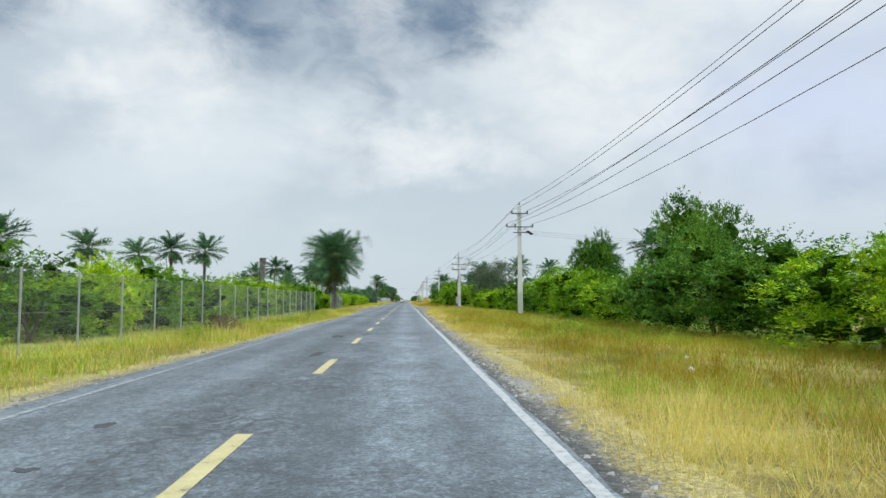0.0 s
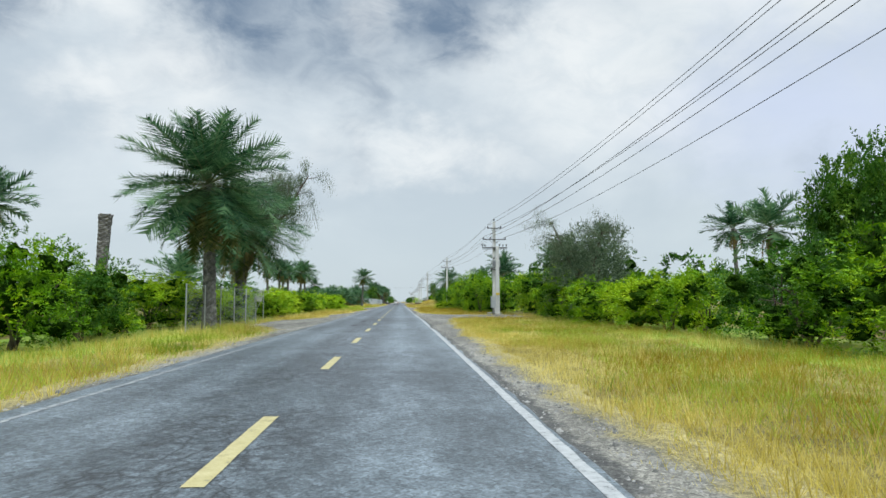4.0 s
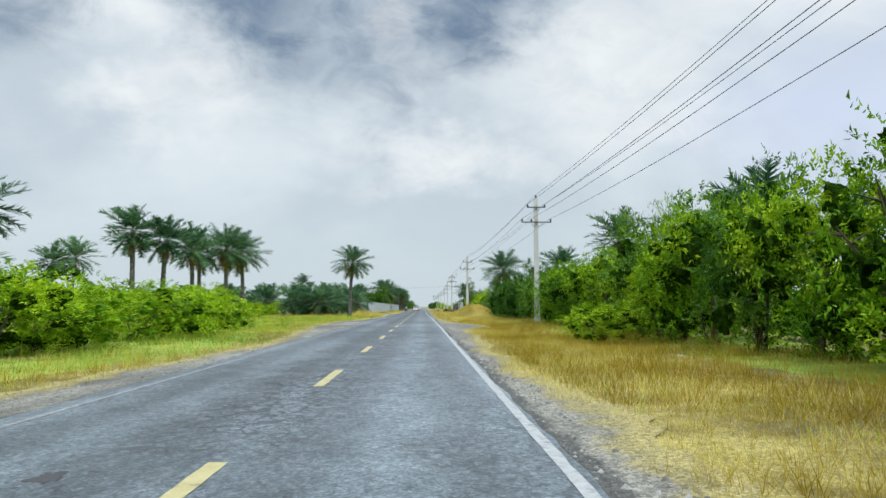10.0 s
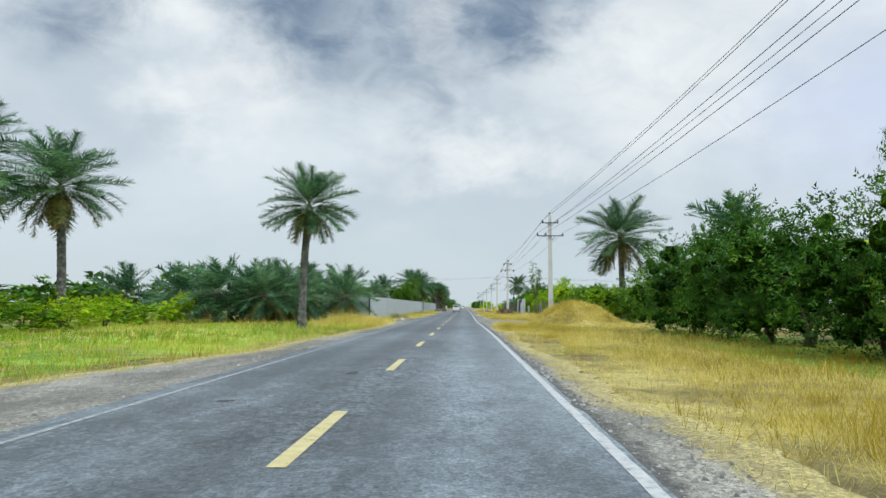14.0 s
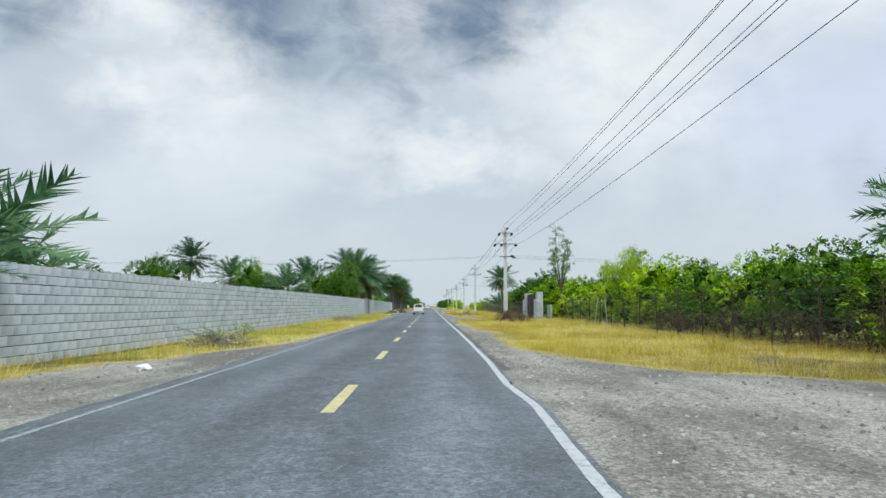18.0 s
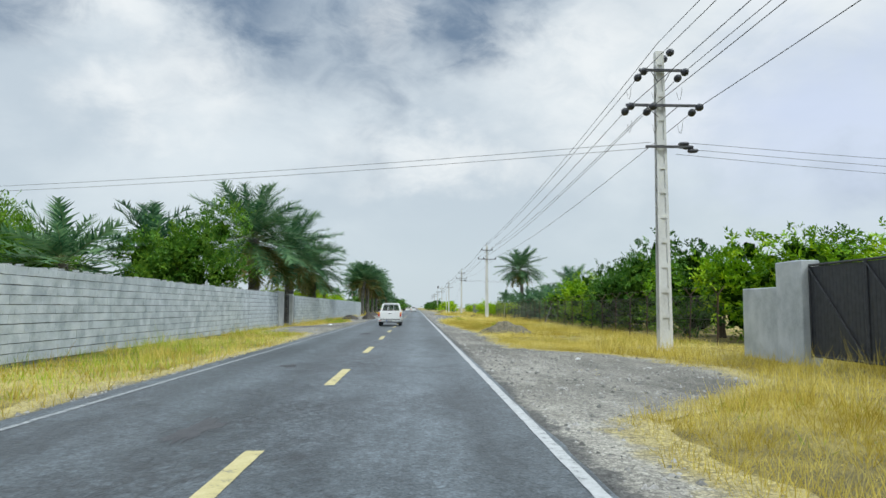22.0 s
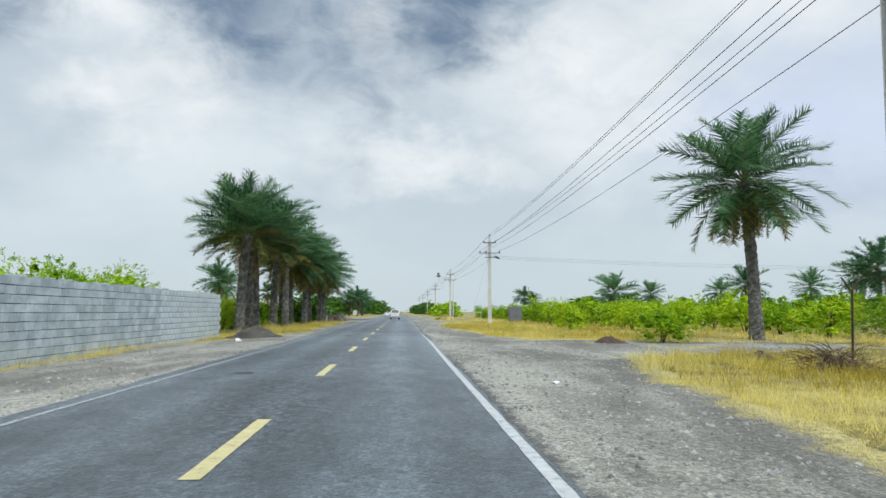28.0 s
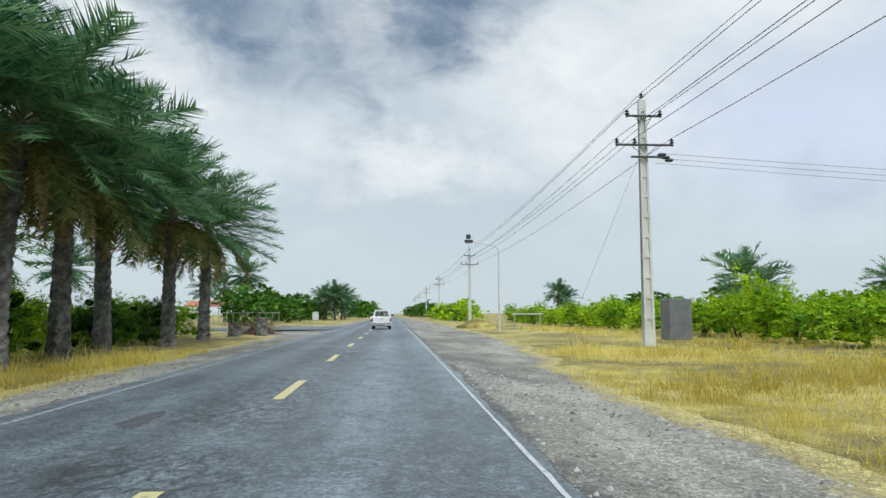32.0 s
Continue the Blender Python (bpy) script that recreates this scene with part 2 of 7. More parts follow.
    L.new(wob.outputs[0], cosn.inputs[0])
    cosn.inputs[1].default_value = 4.2
    sn = N.new("ShaderNodeMath")
    sn.operation = "SINE"
    L.new(cosn.outputs[0], sn.inputs[0])
    tr = N.new("ShaderNodeMapRange")
    L.new(sn.outputs[0], tr.inputs[0])
    tr.inputs[1].default_value = -1
    tr.inputs[2].default_value = 1
    tr.inputs[3].default_value = 0.82
    tr.inputs[4].default_value = 1.16
    mm = N.new("ShaderNodeMath")
    mm.operation = "MULTIPLY"
    L.new(sr.outputs[0], mm.inputs[0])
    L.new(tr.outputs[0], mm.inputs[1])
    # darker on the far side of the dashes, lighter on the near side
    lane = N.new("ShaderNodeMapRange")
    L.new(wob.outputs[0], lane.inputs[0])
    lane.interpolation_type = "SMOOTHSTEP"
    lane.inputs[1].default_value = -1.1
    lane.inputs[2].default_value = 0.2
    lane.inputs[3].default_value = 0.98
    lane.inputs[4].default_value = 1.2
    # the overall tone changes from stretch to stretch along the road
    for y0, y1, f0, f1 in ((215, 272, 1.22, 0.76), (296, 335, 1.0, 1.03), (408, 430, 1.0, 1.32)):
        st = N.new("ShaderNodeMapRange")
        L.new(sx.outputs[1], st.inputs[0])
        for i, q in enumerate((y0, y1, f0, f1)):
            st.inputs[i + 1].default_value = q
        m3 = N.new("ShaderNodeMath")
        m3.operation = "MULTIPLY"
        L.new(mm.outputs[0], m3.inputs[0])
        L.new(st.outputs[0], m3.inputs[1])
        mm = m3
    m2 = N.new("ShaderNodeMath")
    m2.operation = "MULTIPLY"
    L.new(mm.outputs[0], m2.inputs[0])
    L.new(lane.outputs[0], m2.inputs[1])
    mm = m2
    sc = N.new("ShaderNodeVectorMath")
    sc.operation = "SCALE"
    L.new(old, sc.inputs[0])
    L.new(mm.outputs[0], sc.inputs["Scale"])
    mx = N.new("ShaderNodeMix")
    mx.data_type = "RGBA"
    L.new(cr.outputs[0], mx.inputs[0])
    L.new(sc.outputs[0], mx.inputs[6])
    mx.inputs[7].default_value = (0.02, 0.021, 0.024, 1)
    L.new(mx.outputs[2], b.inputs["Base Color"])
    b.inputs["Specular IOR Level"].default_value = 0.4
    return m


M_ASPHALT = asphalt_material()
M_TAR = material("dark_tar", [(0.035, 0.035, 0.04), (0.07, 0.07, 0.075)], 4, 0.7, 0.5, 50)
M_WHITE = material("worn_white_road_paint", [(0.14, 0.145, 0.15), (0.38, 0.39, 0.395), (0.50, 0.51, 0.515)], 9, 0.6, 0.3, 70, stops=(0.28, 0.43, 0.72))
M_WHITE_FADED = material("faded_white_road_paint", [(0.10, 0.11, 0.12), (0.22, 0.235, 0.245), (0.40, 0.41, 0.415)], 9, 0.6, 0.3, 70, stops=(0.3, 0.46, 0.72))
M_YELLOW = material("worn_yeldroproad_paint", [(0.18, 0.175, 0.15), (0.46, 0.395, 0.18), (0.56, 0.49, 0.26)], 5, 0.6, 0.3, 45, stops=(0.27, 0.40, 0.7))
M_GRAVEL = material("grey_gravel", [(0.115, 0.108, 0.093), (0.19, 0.18, 0.157), (0.285, 0.27, 0.235)], 1.3, 0.95, 0.8, 55, bdist=0.012, big=0.3, stretch=(1, 0.35, 1))


def speckle(m, scale, lo, hi):
    """Gives a surface the grain of single small stones."""
    nt = m.node_tree
    N, L = nt.nodes, nt.links
    b = N["Principled BSDF"]
    old = b.inputs["Base Color"].links[0].from_socket
    tc = [n for n in N if n.type == "TEX_COORD"][0]
    tot = None
    for s in (scale, scale * 0.36):
        v = N.new("ShaderNodeTexVoronoi")
        v.inputs["Scale"].default_value = s
        L.new(tc.outputs["Object"], v.inputs["Vector"])
        r = N.new("ShaderNodeMapRange")
        L.new(v.outputs["Color"], r.inputs[0])
        r.inputs[3].default_value = lo
        r.inputs[4].default_value = hi
        if tot is None:
            tot = r.outputs[0]
        else:
            k = N.new("ShaderNodeMath")
            k.operation = "MULTIPLY"
            L.new(tot, k.inputs[0])
            L.new(r.outputs[0], k.inputs[1])
            tot = k.outputs[0]
    sc = N.new("ShaderNodeVectorMath")
    sc.operation = "SCALE"
    L.new(old, sc.inputs[0])
    L.new(tot, sc.inputs["Scale"])
    L.new(sc.outputs[0], b.inputs["Base Color"])


M_GROUND = material("dry_ground", [(0.115, 0.092, 0.03), (0.26, 0.21, 0.058), (0.41, 0.34, 0.11)], 1.1, 0.95, 0.9, 42, bdist=0.03, big=0.16)
speckle(M_GROUND, 60, 0.6, 1.4)
M_MEADOW = material("green_meadow_ground", [(0.09, 0.18, 0.015), (0.23, 0.35, 0.035), (0.40, 0.44, 0.08)], 0.9, 0.95, 0.8, 14, bdist=0.08, big=0.14)
M_SAND = material("pale_sandy_ground", [(0.20, 0.165, 0.095), (0.33, 0.28, 0.165), (0.43, 0.37, 0.22)], 1.5, 0.95, 0.8, 20, bdist=0.04)
speckle(M_SAND, 40, 0.7, 1.3)


def rim_mix(m):
    """Lets straw litter creep over the outer rim of the gravel and broken asphalt lie along its inner rim, by the distance from both."""
    nt = m.node_tree
    N, L = nt.nodes, nt.links
    b = N["Principled BSDF"]
    tc = [n for n in N if n.type == "TEX_COORD"][0]
    for name, reach, col, scale in (("outer", 1.5, (0.29, 0.24, 0.095), 1.1), ("outer", 0.75, (0.36, 0.30, 0.12), 5.0), ("inner", 0.55, (0.062, 0.062, 0.062), 2.6)):
        old = b.inputs["Base Color"].links[0].from_socket
        at = N.new("ShaderNodeAttribute")
        at.attribute_name = name
        near = N.new("ShaderNodeMapRange")
        L.new(at.outputs["Fac"], near.inputs[0])
        for i, q in enumerate((0.0, reach, 0.78, -0.25)):
            near.inputs[i + 1].default_value = q
        ns = N.new("ShaderNodeTexNoise")
        ns.inputs["Scale"].default_value = scale
        ns.inputs["Detail"].default_value = 8
        ns.inputs["Roughness"].default_value = 0.68
        L.new(tc.outputs["Object"], ns.inputs["Vector"])
        add = N.new("ShaderNodeMath")
        add.operation = "ADD"
        L.new(near.outputs[0], add.inputs[0])
        L.new(ns.outputs[0], add.inputs[1])
        k = N.new("ShaderNodeMapRange")
        k.interpolation_type = "SMOOTHSTEP"
        L.new(add.outputs[0], k.inputs[0])
        for i, q in enumerate((0.72, 0.98, 0.0, 0.85)):
            k.inputs[i + 1].default_value = q
        mx = N.new("ShaderNodeMix")
        mx.data_type = "RGBA"
        L.new(k.outputs[0], mx.inputs[0])
        L.new(old, mx.inputs[6])
        mx.inputs[7].default_value = (*col, 1)
        L.new(mx.outputs[2], b.inputs["Base Color"])


rim_mix(M_GRAVEL)
speckle(M_GRAVEL, 62, 0.5, 1.5)
M_SOIL = material("dark_soil", [(0.05, 0.045, 0.04), (0.10, 0.09, 0.08)], 3, 0.95, 0.8, 25, bdist=0.05)
M_STONE = material("loose_stone", [(0.10, 0.098, 0.092), (0.20, 0.195, 0.185), (0.38, 0.37, 0.355)], 4, 0.9, 0.4, 40, island=0.5)
M_STRAW = material("dry_straw_grass", [(0.40, 0.31, 0.05), (0.66, 0.54, 0.12), (0.84, 0.73, 0.27)], 0.5, 0.8, 0, 3, island=0.3, through_=0.35, big=0.11)
M_OCHRE = material("ochre_grass", [(0.23, 0.155, 0.012), (0.36, 0.262, 0.022), (0.48, 0.385, 0.055)], 0.5, 0.8, 0, 3, island=0.25, through_=0.35, big=0.12)
M_GREENGRASS = material("green_grass", [(0.17, 0.27, 0.02), (0.35, 0.47, 0.045), (0.50, 0.56, 0.09)], 0.5, 0.8, 0, 3, island=0.35, through_=0.35, big=0.1)
M_LEAF = material("bright_green_leaves", [(0.030, 0.10, 0.004), (0.16, 0.34, 0.007), (0.46, 0.62, 0.018)], 0.8, 0.6, 0, 5, island=0.16, obj=0.26, through_=0.14)
M_LEAF_DARK = material("dark_green_leaves", [(0.016, 0.058, 0.009), (0.058, 0.165, 0.018), (0.19, 0.34, 0.03)], 0.8, 0.6, 0, 5, island=0.16, obj=0.24, through_=0.12)
M_LEAF_LIME = material("lime_green_leaves", [(0.11, 0.235, 0.005), (0.27, 0.43, 0.009), (0.46, 0.58, 0.025)], 0.8, 0.6, 0, 5, island=0.2, obj=0.25, through_=0.2)
M_LEAF_GREY = material("grey_green_leaves", [(0.05, 0.085, 0.05), (0.11, 0.16, 0.09), (0.20, 0.26, 0.15)], 0.55, 0.7, 0, 5, island=0.3, through_=0.3)
M_FROND = material("palm_frond_green", [(0.018, 0.060, 0.030), (0.062, 0.155, 0.070), (0.16, 0.29, 0.13)], 0.8, 0.5, 0, 6, island=0.34, obj=0.25, through_=0.42)
M_FROND_DRY = material("dry_palm_frond", [(0.12, 0.085, 0.035), (0.24, 0.18, 0.08), (0.36, 0.29, 0.15)], 0.8, 0.7, 0, 6, island=0.3, through_=0.15)
M_FROND_OLD = material("fading_palm_frond", [(0.05, 0.075, 0.02), (0.15, 0.16, 0.05), (0.27, 0.22, 0.08)], 0.8, 0.55, 0, 6, island=0.34, obj=0.35, through_=0.34)
M_RACHIS = material("palm_leaf_stalk", [(0.10, 0.13, 0.05), (0.18, 0.21, 0.09)], 3, 0.6, 0.1, 20)
M_PALMTRUNK = material("palm_trunk_bark", [(0.035, 0.034, 0.033), (0.11, 0.108, 0.103), (0.25, 0.245, 0.235)], 3, 0.95, 0.8, 26, bdist=0.04, island=0.3)
# dark green painted in as the shade inside a crown
M_CROWN_SHADE = material("inner_crown_shade", [(0.006, 0.015, 0.003), (0.018, 0.046, 0.005), (0.05, 0.105, 0.008)], 7, 0.95, 1.0, 18, bdist=0.15, obj=0.2)
M_CROWN_SHADE.node_tree.nodes["Principled BSDF"].inputs["Specular IOR Level"].default_value = 0.0
M_DRYLEAF = material("dry_brown_leaves", [(0.035, 0.026, 0.018), (0.09, 0.066, 0.045), (0.16, 0.12, 0.075)], 0.8, 0.9, 0, 6, island=0.3, through_=0.1)
M_BARK = material("brown_bark", [(0.035, 0.027, 0.02), (0.09, 0.07, 0.05), (0.16, 0.13, 0.10)], 4, 0.95, 0.7, 30, stretch=(1, 1, 0.3))
M_CONCRETE = material("pale_pole_concrete", [(0.46, 0.46, 0.45), (0.61, 0.61, 0.60), (0.71, 0.71, 0.70)], 2.2, 0.85, 0.3, 40, stretch=(1, 1, 0.35))
M_BLOCK = material("grey_cement_block", [(0.30, 0.35, 0.39), (0.43, 0.485, 0.53), (0.56, 0.61, 0.655)], 1.6, 0.9, 0.5, 45, obj=0.16, island=0.16)
M_MORTAR = material("mortar", [(0.07, 0.075, 0.08), (0.17, 0.18, 0.19)], 5, 0.95, 0.5, 50)
M_RENDER = material("cement_render", [(0.30, 0.325, 0.345), (0.42, 0.45, 0.47), (0.53, 0.56, 0.58)], 1.4, 0.92, 0.4, 30)
M_STEEL = material("galvanised_steel", [(0.36, 0.37, 0.38), (0.52, 0.53, 0.54)], 6, 0.5, 0.1, 60, metal=0.6)
M_DARKSTEEL = material("dark_weathered_steel", [(0.04, 0.042, 0.05), (0.10, 0.10, 0.105)], 6, 0.6, 0.2, 60, metal=0.4)
M_TRIM_STEEL = material("black_painted_steel", [(0.016, 0.018, 0.024), (0.04, 0.043, 0.05)], 6, 0.55, 0.2, 60)
M_RUST = material("rusty_steel", [(0.05, 0.035, 0.028), (0.12, 0.075, 0.05)], 6, 0.85, 0.3, 60, metal=0.3)
M_WIRE = material("cable_aluminium", [(0.05, 0.053, 0.06), (0.09, 0.095, 0.10)], 6, 0.6, 0, 60, metal=0.5)
M_INSULATOR = material("dark_glazed_porcelain", [(0.02, 0.022, 0.03), (0.045, 0.045, 0.055)], 5, 0.25, 0, 30)

# ---------------------------------------------------------------- small mesh helpers


def mesh_of(name, verts, faces, mats, smooth=False):
    me = bpy.data.meshes.new(name)
    me.from_pydata(verts, [], faces)
    for m in mats if isinstance(mats, (list, tuple)) else [mats]:
        me.materials.append(m)
    if smooth:
        me.polygons.foreach_set("use_smooth", [True] * len(me.polygons))
    me.update()
    return me


def bm_mesh(name, bm, mat, smooth=False):
    me = bpy.data.meshes.new(name)
    bm.to_mesh(me)
    bm.free()
    for m in mat if isinstance(mat, (list, tuple)) else [mat]:
        me.materials.append(m)
    if smooth:
        me.polygons.foreach_set("use_smooth", [True] * len(me.polygons))
    return me


def part(name, bm, mat, parent, label="", smooth=False):
    """One mesh object under a thing or under a part; bm may be a ready mesh."""
    me = bm if isinstance(bm, bpy.types.Mesh) else bm_mesh(name, bm, mat, smooth)
    ob = new(name, me)
    ob.parent = parent
    if label:
        tagged(ob, label)
    return ob


def thing(name, label, category, m=None, group="", kind="", data=None):
    ob = new(name, data)
    if m is not None:
        ob.matrix_world = m
    return tagged(ob, label, category, group, kind)


def box(bm, x0, y0, z0, x1, y1, z1, bevel=0.0, m=None):
    r = bmesh.ops.create_cube(bm, size=1)
    vs = r["verts"]
    mt = Matrix.Translation(((x0 + x1) / 2, (y0 + y1) / 2, (z0 + z1) / 2)) @ Matrix.Diagonal((x1 - x0, y1 - y0, z1 - z0, 1))
    bmesh.ops.transform(bm, matrix=mt if m is None else m @ mt, verts=vs)
    if bevel:
        es = list({e for v in vs for e in v.link_edges})
        bmesh.ops.bevel(bm, geom=es, offset=bevel, segments=1, affect="EDGES", clamp_overlap=True)
    return bm


def tube(bm, pts, radii, seg=6, cap=True):
    """A round bar through the points, of the given radius at each."""
    if isinstance(radii, (int, float)):
        radii = [radii] * len(pts)
    rings = []
    pts = [Vector(p) for p in pts]
    for i, p in enumerate(pts):
        d = (pts[min(i + 1, len(pts) - 1)] - pts[max(i - 1, 0)]).normalized()
        a = d.orthogonal().normalized() if abs(d.z) > 0.95 else d.cross(Vector((0, 0, 1))).normalized()
        if abs(d.z) > 0.95:
            a = Vector((1, 0, 0)) - d * d.x
            a.normalize()
        b = d.cross(a)
        rings.append([bm.verts.new(p + (a * math.cos(k * math.tau / seg) + b * math.sin(k * math.tau / seg)) * radii[i]) for k in range(seg)])
    for r, s in zip(rings, rings[1:]):
        for k in range(seg):
            bm.faces.new((r[k], r[(k + 1) % seg], s[(k + 1) % seg], s[k]))
    if cap:
        bm.faces.new(rings[0][::-1])
        bm.faces.new(rings[-1])
    return bm


def lathe(bm, prof, seg=8, m=None):
    """A turned body from (radius, height) pairs."""
    rings = []
    for r, z in prof:
        rings.append([bm.verts.new((m or Matrix()) @ Vector((r * math.cos(k * math.tau / seg), r * math.sin(k * math.tau / seg), z))) for k in range(seg)])
    for r, s in zip(rings, rings[1:]):
        for k in range(seg):
            bm.faces.new((r[k], r[(k + 1) % seg], s[(k + 1) % seg], s[k]))
    bm.faces.new(rings[0][::-1])
    bm.faces.new(rings[-1])
    return bm


def curve_at(table, y):
    """Straight-line reading of a table of (y, value)."""
    return float(np.interp(y, [a for a, _ in table], [b for _, b in table]))


def ramp(v, a, b):
    return min(1.0, max(0.0, (v - a) / (b - a)))


def wave(y, s=1.0, o=0.0):
    return noise.noise(Vector((y * s, o, 3.7)))


rng = np.random.default_rng(7)

# ---------------------------------------------------------------- ground, road, shoulders
ROAD_R, ROAD_L = 1.55, -4.78
# how far the bare gravel reaches on both sides, along the road
BARE_R = [(-40, 2.0), (50, 2.1), (85, 2.6), (94, 3.1), (105, 3.4), (114, 4.2), (118, 11), (130, 12), (133, 4), (138, 2.5), (165, 2.1), (172, 2.3), (181, 2.8), (188, 3.0), (193, 4.6), (200, 4.6), (205, 2.6), (216, 1.95), (247, 1.85), (254, 2.2), (260, 2.6), (263.5, 8), (271, 9.5), (275, 4.4), (282, 2.2), (292, 2.9), (310, 2.0), (323, 2.4), (327.5, 6.5), (334, 7), (338, 3.2), (342, 3.2), (352, 3.5), (370, 2.6), (389, 2.5), (395, 3.4), (406, 4.8), (413, 5.6), (420, 7.2), (424, 20), (429, 20), (432, 6.6), (444, 4.8), (456, 4.0), (470, 4.2), (490, 6.2), (560, 6.2), (700, 5)]
BARE_L = [(-40, -5.0), (42, -5.5), (55, -4.95), (92, -6.0), (100, -9.2), (112, -9.2), (118, -6.8), (130, -7.4), (145, -6.1), (156, -6.5), (171, -5.3), (190, -7), (200, -8.2), (217, -7.8), (224, -6.4), (247, -5.6), (262, -5.8), (267, -8.6), (276, -8.2), (284, -5.5), (297, -5.2), (340, -5.1), (351, -5.6), (354.5, -8.8), (364, -9.2), (372, -7.6), (380, -6.2), (390, -7.4), (396, -9.3), (431, -9.3), (437, -7.4), (444, -6.0), (457, -6.6), (470, -6.5), (500, -7), (508, -14), (530, -14), (545, -7), (700, -6)]


def ground_z(x, y):
    d = max(0.0, x - ROAD_R - 0.4, ROAD_L - 0.4 - x)
    k = min(1.0, d / 3.0)
    z = -0.075 - 0.05 * k + k * 0.10 * noise.noise(Vector((x * 0.16, y * 0.16, 0.3))) + k * 0.05 * noise.noise(Vector((x * 0.5, y * 0.5, 9.3)))
    # the overgrown heap of earth beside the track
    r2 = ((x - 8.7) / 3.5) ** 2 + ((y - 257.3) / 4.4) ** 2
    if r2 < 1:
        z += 1.75 * (1 - r2) ** 1.2 * (1 + 0.15 * noise.noise(Vector((x, y, 1))))
    return z


def axis(*spans):
    v = []
    for a, b, s in spans:
        v += list(np.arange(a, b, s))
    return v + [spans[-1][1]]


def make_ground():
    xs = axis((-3500, -300, 400), (-300, -60, 30), (-60, -16, 4), (-16, 20, 0.8), (20, 60, 4), (60, 300, 30), (300, 3500, 400))
    ys = axis((-1500, -60, 160), (-60, 560, 1.6), (560, 800, 30), (800, 4500, 300))
    vs = [(x, y, ground_z(x, y)) for y in ys for x in xs]
    n = len(xs)
    fs = [(j * n + i, j * n + i + 1, (j + 1) * n + i + 1, (j + 1) * n + i) for j in range(len(ys) - 1) for i in range(n - 1)]
    thing("ground", "dry straw-coloured earth under grass beside the road", "ground", kind="structure", data=mesh_of("ground", vs, fs, M_GROUND, True))


def strip(name, left, right, y0, y1, step, top, mat, cols=2, skirt=None, zfun=None):
    """A band along the road between two edge functions, with an optional edge going down."""
    ys = np.arange(y0, y1 + step / 2, step)
    vs, fs = [], []
    for y in ys:
        l, r = left(y), right(y)
        for i in range(cols):
            x = l + (r - l) * i / (cols - 1)
            vs.append((x, y, zfun(x, y) if zfun else top))
        if skirt is not None:
            vs.append((l, y, skirt))
            vs.append((r, y, skirt))
    w = cols + (2 if skirt is not None else 0)
    for j in range(len(ys) - 1):
        a, b = j * w, (j + 1) * w
        for i in range(cols - 1):
            fs.append((a + i, a + i + 1, b + i + 1, b + i))
        if skirt is not None:
            fs.append((a + cols, a, b, b + cols))
            fs.append((a + cols - 1, a + cols + 1, b + cols + 1, b + cols - 1))
    return mesh_of(name, vs, fs, mat)


# the edge line follows the chewed border of the asphalt
LINE_R = [(-60, 1.34), (60, 1.34), (88, 1.44), (107, 1.45), (125, 1.36), (165, 1.34), (190, 1.36), (235, 1.3), (250, 1.18), (264, 0.95), (268, 1.1), (270.5, 1.0), (275, 1.1), (284, 1.16), (300, 1.2), (333, 1.22), (400, 1.28), (417, 1.32), (428, 1.38), (444, 1.31), (451, 1.44), (470, 1.5), (700, 1.5)]


def edge_right(y):
    bite = max(0.0, wave(y, 0.21, 5.0) - 0.1) * 0.22 + max(0.0, wave(y, 0.9, 1.0) - 0.2) * 0.16
    return curve_at(LINE_R, y) + 0.13 + 0.03 * wave(y, 1.3) + 0.03 * wave(y, 4.1, 2.0) - bite * (1 - 0.75 * ramp(y, 290, 320))


def edge_left(y):
    return ROAD_L + 0.06 * wave(y, 0.9, 8.0) + 0.03 * wave(y, 3.7, 4.0)


make_ground()
road = thing("road", "worn grey asphalt two-lane road with crumbling edges", "road", kind="structure", data=strip("road", edge_left, edge_right, -60, 700, 0.35, 0.0, M_ASPHALT, 4, -0.12))
far_road = thing("road", "far stretch of grey asphalt road", "road", kind="structure", data=strip("road", lambda y: ROAD_L, lambda y: ROAD_R, 700, 4000, 100, 0.0, M_ASPHALT, 4, -0.12))
side_road = thing("road", "grey asphalt side road joining the main road", "road", kind="structure", data=strip("road", lambda y: -60.0, lambda y: ROAD_L - 0.12, 512, 524, 1.0, -0.012, M_ASPHALT, 4, -0.12))


def rim_right(y):
    return curve_at(BARE_R, y) + 0.5 * wave(y, 0.35, 2.2) + 0.25 * wave(y, 1.7, 1.2) + 0.1 * wave(y, 5.3, 4.2)


def rim_left(y):
    return curve_at(BARE_L, y) + 0.4 * wave(y, 0.35, 6.2) + 0.2 * wave(y, 1.7, 3.2) + 0.1 * wave(y, 5.1, 7.7)


